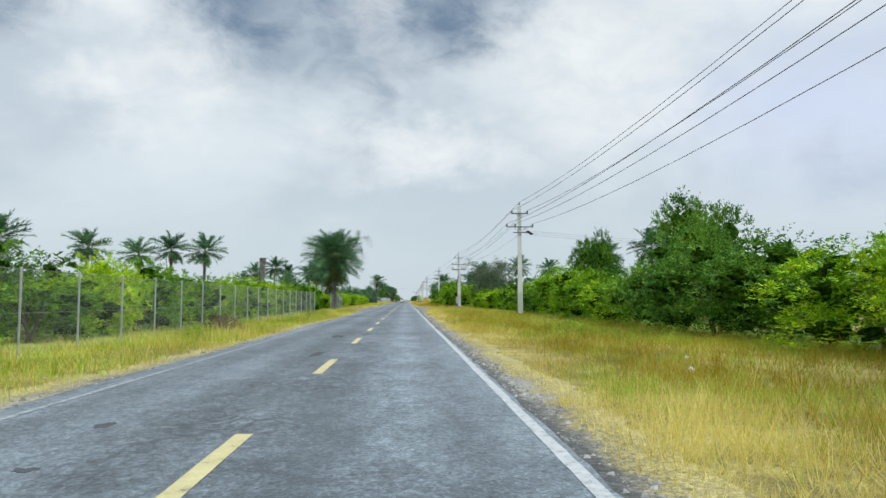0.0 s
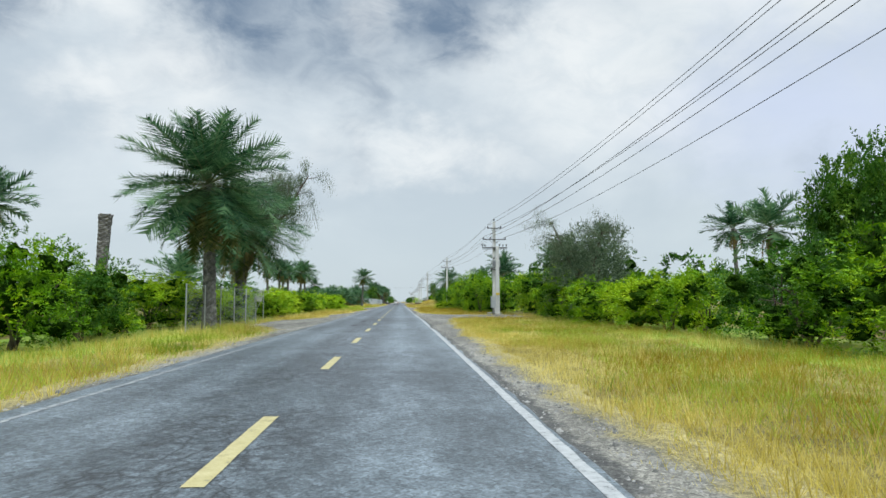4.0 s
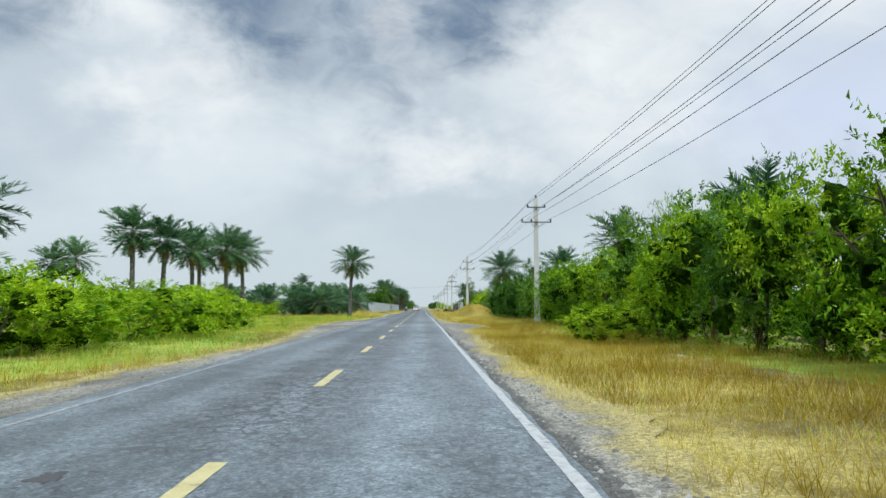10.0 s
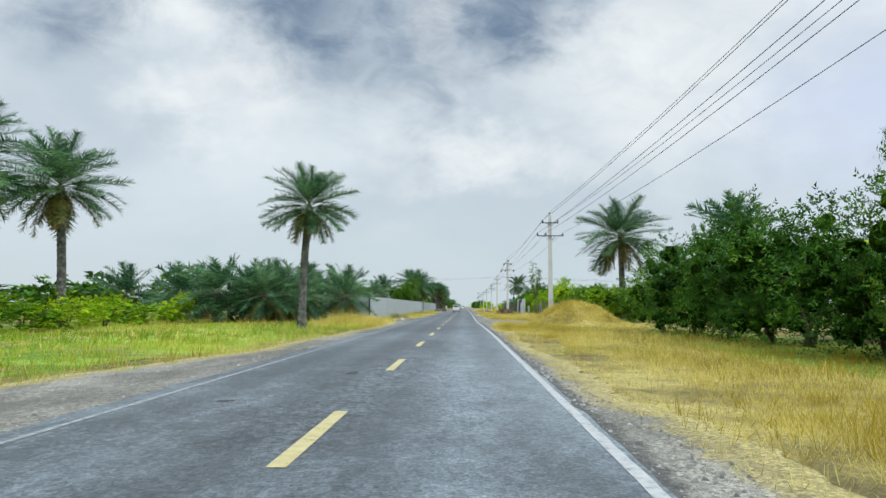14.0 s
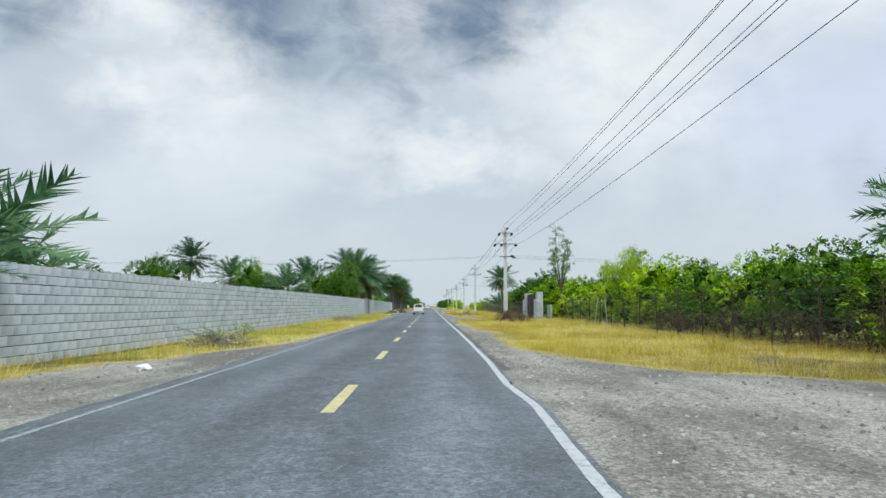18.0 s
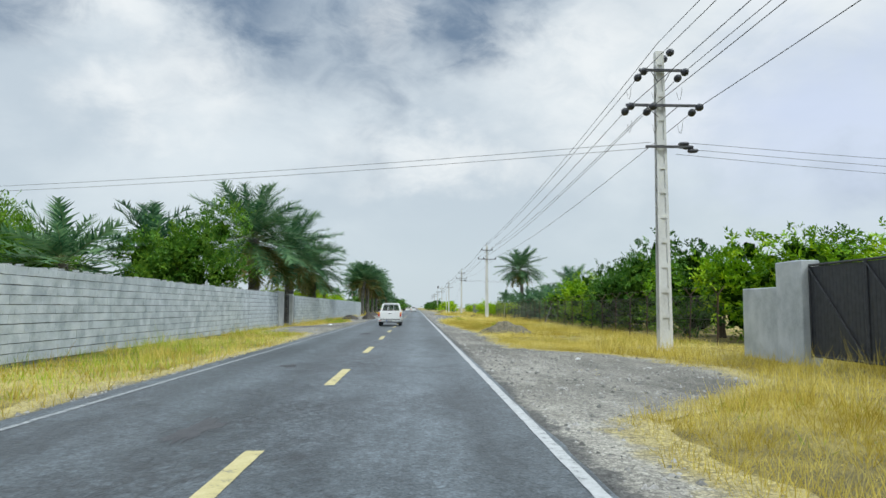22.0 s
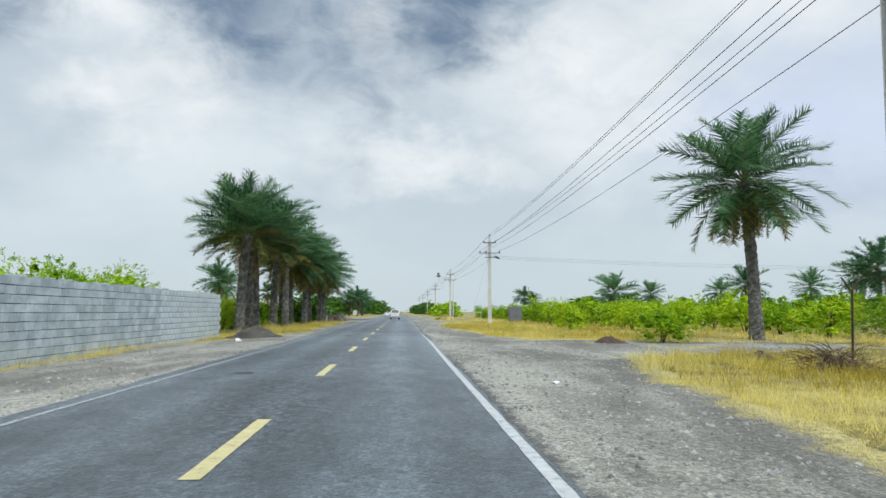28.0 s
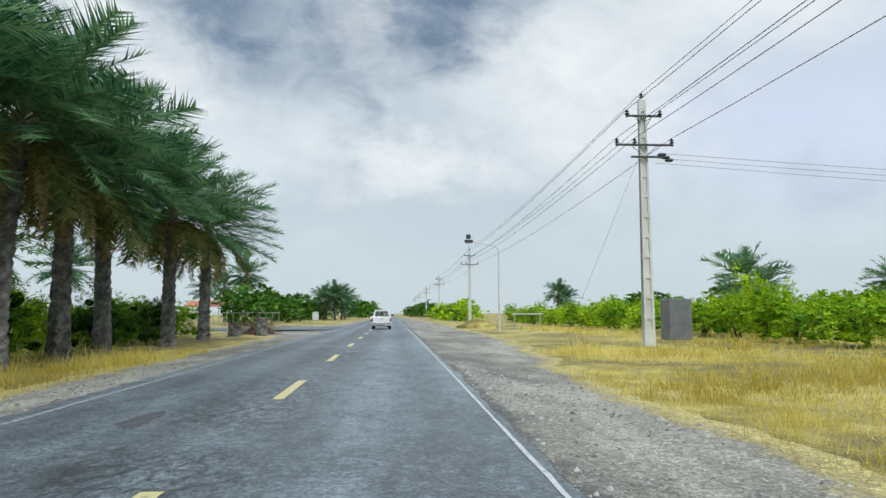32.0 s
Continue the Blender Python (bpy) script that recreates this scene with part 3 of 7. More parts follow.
def shoulder(label, left, right, asphalt, sign, cols):
    """Gravel beside the asphalt that knows how far each spot lies from its two rims."""
    me = strip("shoulder", left, right, -60, 700, 0.25, 0, M_GRAVEL, cols, None, lambda x, y: max(ground_z(x, y) + 0.02, -0.06 if ROAD_L - 0.5 < x < ROAD_R + 0.5 else -1))
    co = np.empty(len(me.vertices) * 3)
    me.vertices.foreach_get("co", co)
    co = co.reshape(-1, 3)
    rim = np.array([(right if sign > 0 else left)(y) for y in co[:, 1]])
    edge = np.array([asphalt(y) for y in co[:, 1]])
    me.attributes.new("outer", "FLOAT", "POINT").data.foreach_set("value", np.clip((rim - co[:, 0]) * sign, 0, 9))
    me.attributes.new("inner", "FLOAT", "POINT").data.foreach_set("value", np.clip((co[:, 0] - edge) * sign, 0, 9))
    return thing("shoulder", label, "shoulder", kind="structure", data=me)


shoulder_r = shoulder("grey gravel shoulder with loose stones beside the asphalt", lambda y: 0.5, lambda y: rim_right(y) + 0.45, edge_right, 1, 7)
shoulder_l = shoulder("narrow grey gravel shoulder beside the asphalt", lambda y: rim_left(y) - 0.45, lambda y: ROAD_L + 0.5, edge_left, -1, 6)


def fringe(y0, y1, a, b, seed, label, mat=None, wob=0.9):
    """Ground with green growth between two distances from the road, with ragged borders and ends."""
    def fade(y):
        return min(1.0, (y - y0) / 9, (y1 - y) / 9)

    def lo(y):
        m = (a(y) + b(y)) / 2
        return m + (a(y) - m) * max(0.02, fade(y)) + wob * wave(y, 0.23, seed) + 0.3 * wave(y, 1.3, seed)

    def hi(y):
        m = (a(y) + b(y)) / 2
        return m + (b(y) - m) * max(0.02, fade(y)) + wob * wave(y, 0.2, seed + 3) + 0.3 * wave(y, 1.1, seed + 5)

    thing("meadow", label, "meadow", kind="structure", data=strip("meadow", lo, hi, y0, y1, 0.4 if mat else 0.8, 0, mat or M_MEADOW, 5 if mat else 12, None, lambda x, y: ground_z(x, y) + (0.028 if mat else 0.012)))


fringe(148, 266, lambda y: -34.0, lambda y: curve_at(BARE_L, y) - 1.6, 2.0, "green meadow with yellow patches beside the road")
fringe(10, 120, lambda y: -16.0, lambda y: -8.4, 5.0, "green weedy ground along the fence")
fringe(8, 112, lambda y: 9.3, lambda y: 17.0, 8.0, "green weedy ground below the shrubs")
fringe(136, 246, lambda y: 8.2, lambda y: 15.0, 11.0, "green weedy ground below the shrubs")


def paint_line(name, xc, w, y0, y1, mat, label, worn):
    """A painted edge line in stretches, with ragged sides, lying on the asphalt."""
    y = y0
    while y < y1:
        ln = 10.0
        keep = worn(y)
        if keep > 0:
            me = strip(name, lambda q: xc(q) - w / 2 * keep + 0.012 * wave(q, 3.1, 1), lambda q: min(xc(q) + w / 2 * keep + 0.018 * wave(q, 3.6, 7), edge_right(q) - 0.01 if xc(q) > 0 else 99), y, y + ln, 0.25, 0.005, mat)
            part(name, me, mat, road, label)
        y += ln


paint_line("edge_line", lambda y: curve_at(LINE_R, y), 0.125, -60, 520, M_WHITE, "worn white edge line", lambda y: 0.0 if 424 < y < 446 and int(y / 10) % 2 == 0 else (0.4 if y > 420 else 1.0))
paint_line("edge_line", lambda y: -4.42 + 0.03 * wave(y, 0.05, 3), 0.11, -60, 505, M_WHITE_FADED, "faded white edge line", lambda y: 0.8)
# where every dash begins, by its number from the first one that is seen whole
DASH = [(-14, -81.0), (-2, 20.9), (0, 37.66), (10, 122.63), (15, 165.67), (21, 216.61), (26, 258.97), (30, 292.96), (37, 351.2), (42, 395.07), (48, 446.94), (70, 634.6)]
for k in range(-10, 70):
    y = curve_at(DASH, k)
    me = strip("lane_dash", lambda q: -1.62 + 0.008 * wave(q, 7, 1), lambda q: -1.45 + 0.008 * wave(q, 7, 4), y, y + 3.05, 0.25, 0.005, M_YELLOW)
    part("lane_dash", me, M_YELLOW, road)


def blot(cx, cy, rx, ry, z, seed, n=18):
    vs = [(cx, cy, z)]
    for k in range(n):
        a = k * math.tau / n
        f = 1 + 0.6 * noise.noise(Vector((math.cos(a) * 1.4, math.sin(a) * 1.4, seed * 3.1))) + 0.5 * noise.noise(Vector((math.cos(a) * 5, math.sin(a) * 5, seed * 1.7)))
        vs.append((cx + rx * f * math.cos(a), cy + ry * f * math.sin(a), z))
    return vs, [(0, 1 + k, 1 + (k + 1) % n) for k in range(n)]


# repaired and broken spots in the surface
for k, (cx, cy, rx, ry) in enumerate([(-3.1, 7.5, 0.16, 0.22), (-2.9, 5.6, 0.18, 0.12), (-2.1, 17, 0.25, 0.9), (-2.4, 25, 0.3, 1.3), (-3.0, 87, 0.5, 0.5), (-2.6, 96, 0.25, 1.4), (-2.5, 104, 0.3, 1.6), (-0.2, 124, 0.22, 0.14), (-2.6, 120, 0.35, 0.25), (-2.4, 115, 0.3, 0.8), (-2.7, 151, 0.2, 0.3), (-3.0, 199, 0.3, 0.2), (-2.4, 205, 0.25, 0.8), (-2.2, 216, 0.2, 0.5), (-3.3, 212, 0.18, 0.2), (-2.6, 261, 0.3, 1.2), (0.75, 294.5, 0.17, 0.22), (-2.2, 300, 0.3, 1.0), (-2.4, 322, 0.3, 1.4), (-2.9, 330, 0.3, 0.5), (-2.6, 349, 0.35, 1.6), (-2.3, 372, 0.3, 1.0), (-2.7, 391, 0.3, 0.9), (-2.5, 402, 0.3, 1.1), (-3.2, 413, 0.3, 0.5), (-2.7, 436, 0.3, 0.6), (-2.9, 443, 0.25, 0.8), (-2.5, 449, 0.35, 0.7), (-2.9, 462, 0.3, 1.0)]):
    vs, fs = blot(cx, cy, rx * 0.62, ry * 0.62, 0.003, k, 40)
    part("tar_patch", mesh_of("tar_patch", vs, fs, M_TAR), M_TAR, road, "dark broken patch")
# ---------------------------------------------------------------- power line
POLES = [(10.6, -6.0), (10.6, 63.5), (10.25, 133.4), (9.75, 202.9), (8.25, 269.0), (8.45, 338.0), (9.8, 410.8), (10.9, 481.5), (11.2, 552.0), (11.4, 622.0), (11.6, 692.0), (11.8, 762.0), (12.0, 832.0)]


def pole_shaft(h, w0=0.46, d0=0.34, w1=0.29, d1=0.22, gap=0.86):
    """A tapered concrete post with a row of shallow pockets and ledges on its road-facing side."""
    bm = bmesh.new()

    def ring(z, s=1.0):
        k = z / h
        w, d = (w0 + (w1 - w0) * k) / 2 * s, (d0 + (d1 - d0) * k) / 2 * s
        return w, d

    def slab(z0, z1, inset):
        a, b = ring(z0), ring(z1)
        vs = []
        for (w, d), z in ((a, z0), (b, z1)):
            vs += [bm.verts.new(p) for p in ((-w, -d + inset, z), (w, -d + inset, z), (w, d - inset, z), (-w, d - inset, z))]
        for k in range(4):
            bm.faces.new((vs[k], vs[(k + 1) % 4], vs[4 + (k + 1) % 4], vs[4 + k]))
        bm.faces.new(vs[3::-1])
        bm.faces.new(vs[4:])

    def flange(z0, z1, side):
        a, b = ring(z0), ring(z1)
        vs = []
        for (w, d), z in ((a, z0), (b, z1)):
            x0, x1 = (-w, -w * 0.52) if side < 0 else (w * 0.52, w)
            vs += [bm.verts.new(p) for p in ((x0, -d, z), (x1, -d, z), (x1, d, z), (x0, d, z))]
        for k in range(4):
            bm.faces.new((vs[k], vs[(k + 1) % 4], vs[4 + (k + 1) % 4], vs[4 + k]))
        bm.faces.new(vs[3::-1])
        bm.faces.new(vs[4:])

    slab(-0.4, 0.7, 0)
    slab(h - 0.5, h, 0)
    slab(0.7, h - 0.5, 0.045)
    flange(0.7, h - 0.5, -1)
    flange(0.7, h - 0.5, 1)
    z = 0.75
    while z < h - 0.8:
        w, d = ring(z)
        box(bm, -w * 0.52, -d + 0.005, z + gap * 0.42, w * 0.52, -d + 0.06, z + gap * 0.62)
        z += gap
    return bm


def insulator_mesh():
    bm = bmesh.new()
    lathe(bm, [(0.014, 0), (0.014, 0.12), (0.05, 0.13), (0.11, 0.155), (0.115, 0.175), (0.05, 0.20), (0.045, 0.24), (0.085, 0.255), (0.09, 0.275), (0.04, 0.30), (0.045, 0.34), (0.015, 0.36)], 10)
    return bm_mesh("insulator", bm, M_INSULATOR, True)


def strain_mesh():
    bm = bmesh.new()
    lathe(bm, [(0.03, 0), (0.10, 0.03), (0.13, 0.08), (0.125, 0.14), (0.14, 0.16), (0.125, 0.22), (0.10, 0.27), (0.03, 0.30)], 10)
    return bm_mesh("insulator", bm, M_INSULATOR, True)


ME_INS, ME_STRAIN = insulator_mesh(), strain_mesh()
ARM_U, ARM_L = -0.72, -1.98  # heights of the crossarms under the top
WIRES = ((-0.72, ARM_U + 0.27), (0.0, 0.36), (0.72, ARM_U + 0.27), (-1.2, ARM_L + 0.29), (-0.42, ARM_L + 0.29), (1.2, ARM_L + 0.29))


def crossarm(parent, z, half, braces=True):
    bm = bmesh.new()
    box(bm, -half, -0.24, z - 0.05, half, -0.165, z + 0.035)
    a = part("crossarm", bm, M_DARKSTEEL, parent)
    if braces:
        for s in (-1, 1):
            bm = bmesh.new()
            tube(bm, [(s * 0.13, -0.2, z - 0.42), (s * half * 0.45, -0.2, z - 0.04)], 0.016, 5)
            part("brace", bm, M_DARKSTEEL, parent)
    return a


def pole_height(i):
    return (10.2, 10.15, 10.2, 10.5, 10.15, 10.5, 10.25, 10.5)[min(i, 7)]


def make_pole(i, x, y):
    h = pole_height(i)
    p = thing("utility_pole", "pale concrete utility pole with two steel crossarms", "utility pole", pose(x, y, ground_z(x, y)), "poles along the road")
    part("shaft", pole_shaft(h), M_CONCRETE, p)
    crossarm(p, h + ARM_U, 0.78)
    crossarm(p, h + ARM_L, 1.26)
    if i != 5:
        for dx, dz in WIRES:
            ins = part("insulator", ME_INS, M_INSULATOR, p)
            ins.location = (dx, -0.2 if dx else 0, h + dz - 0.36)
    else:
        # the line is strained here: insulators lie along the wires on both sides
        for dx, dz in WIRES:
            for s in (-1, 1):
                ins = part("insulator", ME_STRAIN, M_INSULATOR, p)
                ins.location = (dx if dx else 0.22, -0.2 + s * 0.18, h + (dz - 0.42 if dx else -0.18))
                ins.rotation_euler = (radians(-s * 100), 0, 0)
    return p


for i, (x, y) in enumerate(POLES):
    make_pole(i, x, y)


def cable(name, label, spans, r=0.015, sag=0.55, mat=None, sags=()):
    """One wire hanging through the given points."""
    cu = bpy.data.curves.new(name, "CURVE")
    cu.dimensions = "3D"
    cu.bevel_depth = r
    cu.bevel_resolution = 0
    pts = []
    for i, (a, b) in enumerate(zip(spans, spans[1:])):
        a, b = Vector(a), Vector(b)
        drop = sags[i] if i < len(sags) else sag
        for k in range(12):
            t = k / 12
            pts.append(a.lerp(b, t) - Vector((0, 0, drop * 4 * t * (1 - t))))
    pts.append(Vector(spans[-1]))
    sp = cu.splines.new("POLY")
    sp.points.add(len(pts) - 1)
    for q, p in zip(sp.points, pts):
        q.co = (*p, 1)
    cu.materials.append(mat or M_WIRE)
    ob = new(name, cu)
    return tagged(ob, label, "cable", "wires of the power line")


SAGS = (1.0, 0.78, 0.55, 0.5, 0.45, 0.6, 0.6)  # how far each span hangs
for dx, dz in WIRES:
    cable("power_line", "thin dark power line hanging between poles", [(x + dx, y - (0.2 if dx else 0), ground_z(x, y) + pole_height(i) + dz - (0.42 if i == 5 and dx else 0)) for i, (x, y) in enumerate(POLES)], sags=SAGS)

# ---------------------------------------------------------------- palms


def frond_mesh(length, droop, n, mat, seed, wide=0.34, pairs=True):
    """One date-palm leaf: a curved stalk with two rows of narrow leaflets; it grows along +x and arches down."""
    r = np.random.default_rng(seed)
    vs, fs, mi = [], [], []
    side = r.uniform(-0.25, 0.25)

    def at(t):
        x = length * (t - 0.10 * t * t * droop)
        z = length * (0.34 * t - 0.62 * droop * t * t)
        return np.array((x, side * t * t * length * 0.4, z))

    k = 7
    for i in range(k):
        p = at(i / (k - 1))
        w = 0.035 * (1 - 0.85 * i / (k - 1))
        vs += [(p[0], p[1] - w, p[2]), (p[0], p[1] + w, p[2]), (p[0], p[1], p[2] + w * 1.2)]
    for i in range(k - 1):
        a, b = 3 * i, 3 * i + 3
        fs += [(a, b, b + 1, a + 1), (a + 1, b + 1, b + 2, a + 2), (a + 2, b + 2, b, a)]
        mi += [1, 1, 1]
    for i in range(n):
        t = 0.16 + 0.84 * (i + 0.5) / n
        p = at(t)
        d = at(min(1, t + 0.02)) - at(t - 0.02)
        d /= np.linalg.norm(d)
        ln = length * wide * (0.5 + 0.8 * math.sin(min(1, t * 1.02) * math.pi) ** 0.6) * r.uniform(0.85, 1.1) * 0.5
        for s in (-1, 1):
            out = np.array((0, s, 0)) * (1.0 - 0.45 * t) + d * r.uniform(0.45, 0.75) + np.array((0, 0, r.uniform(0.05, 0.45)))
            out /= np.linalg.norm(out)
            w = d * (length / n * 0.48)
            e = p + out * ln + np.array((0, 0, -0.10 * ln - r.uniform(0, 0.16) * ln))
            j = len(vs)
            vs += [tuple(p - w), tuple(p + w), tuple(e)]
            fs.append((j, j + 1, j + 2))
            mi.append(0)
    me = mesh_of("frond", vs, fs, [mat, M_RACHIS if mat is not M_FROND_DRY else M_FROND_DRY])
    me.polygons.foreach_set("material_index", mi)
    return me


FRONDS = [frond_mesh(4.1, 0.30 + 0.11 * k, 48, M_FROND, 40 + k, 0.42) for k in range(5)]
FRONDS_OLD = [frond_mesh(4.0, 0.62 + 0.16 * k, 44, M_FROND_OLD, 50 + k, 0.38) for k in range(3)]
FRONDS_DRY = [frond_mesh(2.6, 1.2 + 0.2 * k, 30, M_FROND_DRY, 60 + k, 0.26) for k in range(2)]
FRONDS_FAR = [frond_mesh(4.1, 0.30 + 0.16 * k, 16, M_FROND, 70 + k, 0.46) for k in range(3)]


def trunk_mesh(h, r0, r1, seed, rings=None):
    """A palm stem covered with the stubs of old leaf bases, swelling at foot and crown."""
    rr = np.random.default_rng(seed)
    seg = 10
    n = max(6, int(h / 0.16))
    vs, fs = [], []
    lean = rr.uniform(-0.05, 0.05, 2) * h
    for i in range(n + 1):
        t = i / n
        r = r0 + (r1 - r0) * t
        r *= 1 + 0.28 * math.exp(-t * 9) + 0.22 * math.exp(-(1 - t) * 9)
        for k in range(seg):
            a = (k + 0.5 * (i % 2)) * math.tau / seg
            q = r * (1 + (0.16 if (k + i) % 2 else -0.05) + rr.uniform(-0.06, 0.06))
            vs.append((lean[0] * t * t + q * math.cos(a), lean[1] * t * t + q * math.sin(a), h * t - 0.15 + (0.05 if (k + i) % 2 else 0)))
    for i in range(n):
        for k in range(seg):
            fs.append((i * seg + k, i * seg + (k + 1) % seg, (i + 1) * seg + (k + 1) % seg, (i + 1) * seg + k))
    fs.append(tuple(n * seg + k for k in range(seg)))
    return mesh_of("trunk", vs, fs, M_PALMTRUNK), (lean[0], lean[1])


def frond_poses(n, seed, up0=84, up1=-34, dry=0):
    """Turn, tilt and size of each leaf, from the upright heart to the hanging skirt."""
    r = np.random.default_rng(seed)
    out = []
    for i in range(n):
        t = (i + 0.5) / n
        tilt = up0 + (up1 - up0) * t ** 0.85 + r.uniform(-8, 8)
        out.append((i * 137.5 + r.uniform(-14, 14), tilt, r.uniform(0.85, 1.08) * (0.82 + 0.25 * math.sin(t * math.pi)), r.uniform(-25, 25)))
    return out


def join_fronds(name, items):
    vs, fs, mi, mats = [], [], [], []
    for me, m in items:
        j = len(vs)
        co = np.empty(len(me.vertices) * 3)
        me.vertices.foreach_get("co", co)
        co = co.reshape(-1, 3) @ np.array(m.to_3x3()).T + np.array(m.translation)
        vs += [tuple(c) for c in co]
        for p in me.polygons:
            fs.append(tuple(v + j for v in p.vertices))
            mt = me.materials[p.material_index]
            if mt not in mats:
                mats.append(mt)
            mi.append(mats.index(mt))
    me = mesh_of(name, vs, fs, mats)
    me.polygons.foreach_set("material_index", mi)
    return me


def frond_items(n, dry, seed, spread, meshes, drys, low=-34):
    items = []
    for i, (turn, tilt, size, twist) in enumerate(frond_poses(n, seed, 84, low)):
        me = meshes[i % len(meshes)] if i < n * 0.86 or meshes is not FRONDS else FRONDS_OLD[i % 3]
        items.append((me, Matrix.LocRotScale((0, 0, 0.12 - 0.5 * i / n), Euler((radians(twist), radians(-tilt + 18), radians(turn)), "XYZ"), (size * spread,) * 3)))
    r = np.random.default_rng(seed + 5)
    for i in range(dry):
        items.append((drys[i % len(drys)], Matrix.LocRotScale((0, 0, -0.45 - 0.2 * r.random()), Euler((0, radians(35 + r.uniform(0, 22)), radians(i * 360 / dry + r.uniform(-20, 20))), "XYZ"), (spread * r.uniform(0.75, 1.0),) * 3)))
    return items


CROWNS = {}


def crown_mesh(kind, n, dry, spread):
    key = (kind, n, dry, round(spread, 1))
    if key not in CROWNS:
        CROWNS[key] = join_fronds("crown", frond_items(n, dry, 900 + kind, round(spread, 1), FRONDS_FAR if kind < 3 else FRONDS, FRONDS_DRY))
    return CROWNS[key]


def palm(x, y, trunk_h, spread=1.0, near=False, n=38, dry=6, seed=0, r0=0.24, label="", group="date palms", low=-34):
    """A date palm; the ones passed closely carry each leaf as a part of its own."""
    p = thing("date_palm", label or "tall date palm with grey-green feathery fronds and a rough trunk", "palm tree", pose(x, y, ground_z(x, y), 0, 0, seed * 47 % 360), group)
    me, top = trunk_mesh(trunk_h, r0, r0 * 0.82, seed)
    part("trunk", me, M_PALMTRUNK, p)
    if near:
        for me, m in frond_items(n, dry, seed, spread, FRONDS, FRONDS_DRY, low):
            f = part("frond", me, M_FROND, p, "dry hanging frond" if me in FRONDS_DRY else "")
            f.matrix_local = Matrix.Translation((top[0], top[1], trunk_h)) @ m
    else:
        c = part("crown", crown_mesh(seed % 3, n, dry, spread), M_FROND, p)
        c.location = (top[0], top[1], trunk_h)
    return p


# beside the fence and over the road edge
palm(-9.5, 93.0, 7.4, 1.1, True, 84, 14, 1, 0.3, low=-50)
palm(-11.7, 109.0, 6.9, 1.15, True, 60, 14, 2, 0.34, low=-48)
# the lone palm and the tall group in the green field
palm(-10.3, 246.0, 7.9, 0.80, True, 54, 8, 3, 0.24)
palm(-25.5, 245.5, 9.2, 1.0, True, 54, 20, 4, 0.27)
palm(-25.3, 236.0, 9.0, 1.0, True, 54, 20, 5, 0.27)
palm(-27.5, 229.5, 8.6, 0.95, False, 42, 10, 6, 0.26)
palm(-28.5, 222.5, 9.0, 0.95, False, 42, 10, 7, 0.26)
palm(-30.5, 219.5, 9.6, 0.9, False, 42, 12, 8, 0.26)
palm(-31.0, 243.0, 9.0, 1.0, False, 42, 12, 44, 0.26)
# the grove behind the fence and the hedge
for k, (x, y, h, s) in enumerate([(-33, 115, 9.6, 0.95), (-40, 120, 10.2, 0.95), (-44, 117, 9.2, 0.95), (-47, 104, 9.3, 0.95), (-48, 84, 9.0, 1.0), (-36.8, 195, 10.6, 1.0), (-33.5, 198, 9.0, 0.95), (-42, 196, 9.2, 0.95), (-30, 190, 4.5, 0.9), (-22, 128, 3.8, 0.9), (-60, 260, 9, 1), (-52, 250, 9, 1)]):
    palm(x, y, h, s, False, 38, 6, 20 + k)
# the young grove before the block wall
for k, (x, y, h, s) in enumerate([(-12.2, 272.4, 2.5, 0.95), (-15.2, 265.5, 2.4, 0.95), (-15.8, 261.8, 2.3, 0.95), (-16.6, 259.5, 2.4, 0.95), (-14.0, 279, 2.7, 1.0), (-17.5, 272, 2.7, 1.0), (-19.5, 266, 2.6, 1.0), (-21, 261, 2.6, 1.0), (-22, 275, 2.4, 1.0), (-24, 283, 2.6, 1.0), (-27, 268, 2.5, 1.0), (-29, 279, 2.8, 1.0), (-33, 290, 3.0, 1.0), (-36, 275, 2.8, 1.0), (-19, 290, 2.5, 1.0), (-26, 298, 3, 1), (-40, 298, 3, 1)]):
    palm(x, y, h, s, k < 4, 34, 8, 100 + k, 0.3, "young date palm with a short trunk and arching fronds", "young palms in the grove")
# behind the block wall
for k, (x, y, h, s) in enumerate([(-11.9, 365.3, 6.6, 1.1), (-11.9, 379.3, 6.6, 1.08), (-11.8, 393.8, 5.6, 1.0)]):
    palm(x, y, h, s * 1.12, True, 66, 9, 130 + k, 0.40, "date palm with wide arching fronds behind the block wall")
for k, (x, y, h, s) in enumerate([(-18.7, 364, 5.4, 1.05), (-19.2, 353, 3.8, 1.0), (-30, 362, 5.6, 1.0), (-38.6, 369.5, 9.0, 1.0), (-26, 500, 6, 0.9), (-30, 520, 6, 0.9)]):
    palm(x, y, h, s, False, 38, 8, 140 + k)
# the row along the road at the end
for k, (y, h) in enumerate([(442.4, 5.6), (446.4, 5.5), (449.8, 5.2), (453.9, 5.3), (461.3, 5.2), (465.8, 5.0), (471.7, 5.4), (475.8, 5.2), (479.6, 5.2), (485.5, 5.0), (492.5, 4.9)]):
    palm(-10.0 - 0.25 * (k % 3), y, h + (0.85 if k < 5 else 1.3), 1.05, True, 54 if k < 5 else 64, 2 if k < 5 else 8, 150 + k, 0.29, "date palm in a roadside row with a scarred trunk", "palm row along the road", low=10 if k < 5 else -24)
palm(-11.8, 468.4, 6.0, 1.1, True, 48, 5, 171, 0.28, "date palm in a roadside row with a scarred trunk", "palm row along the road", low=10)
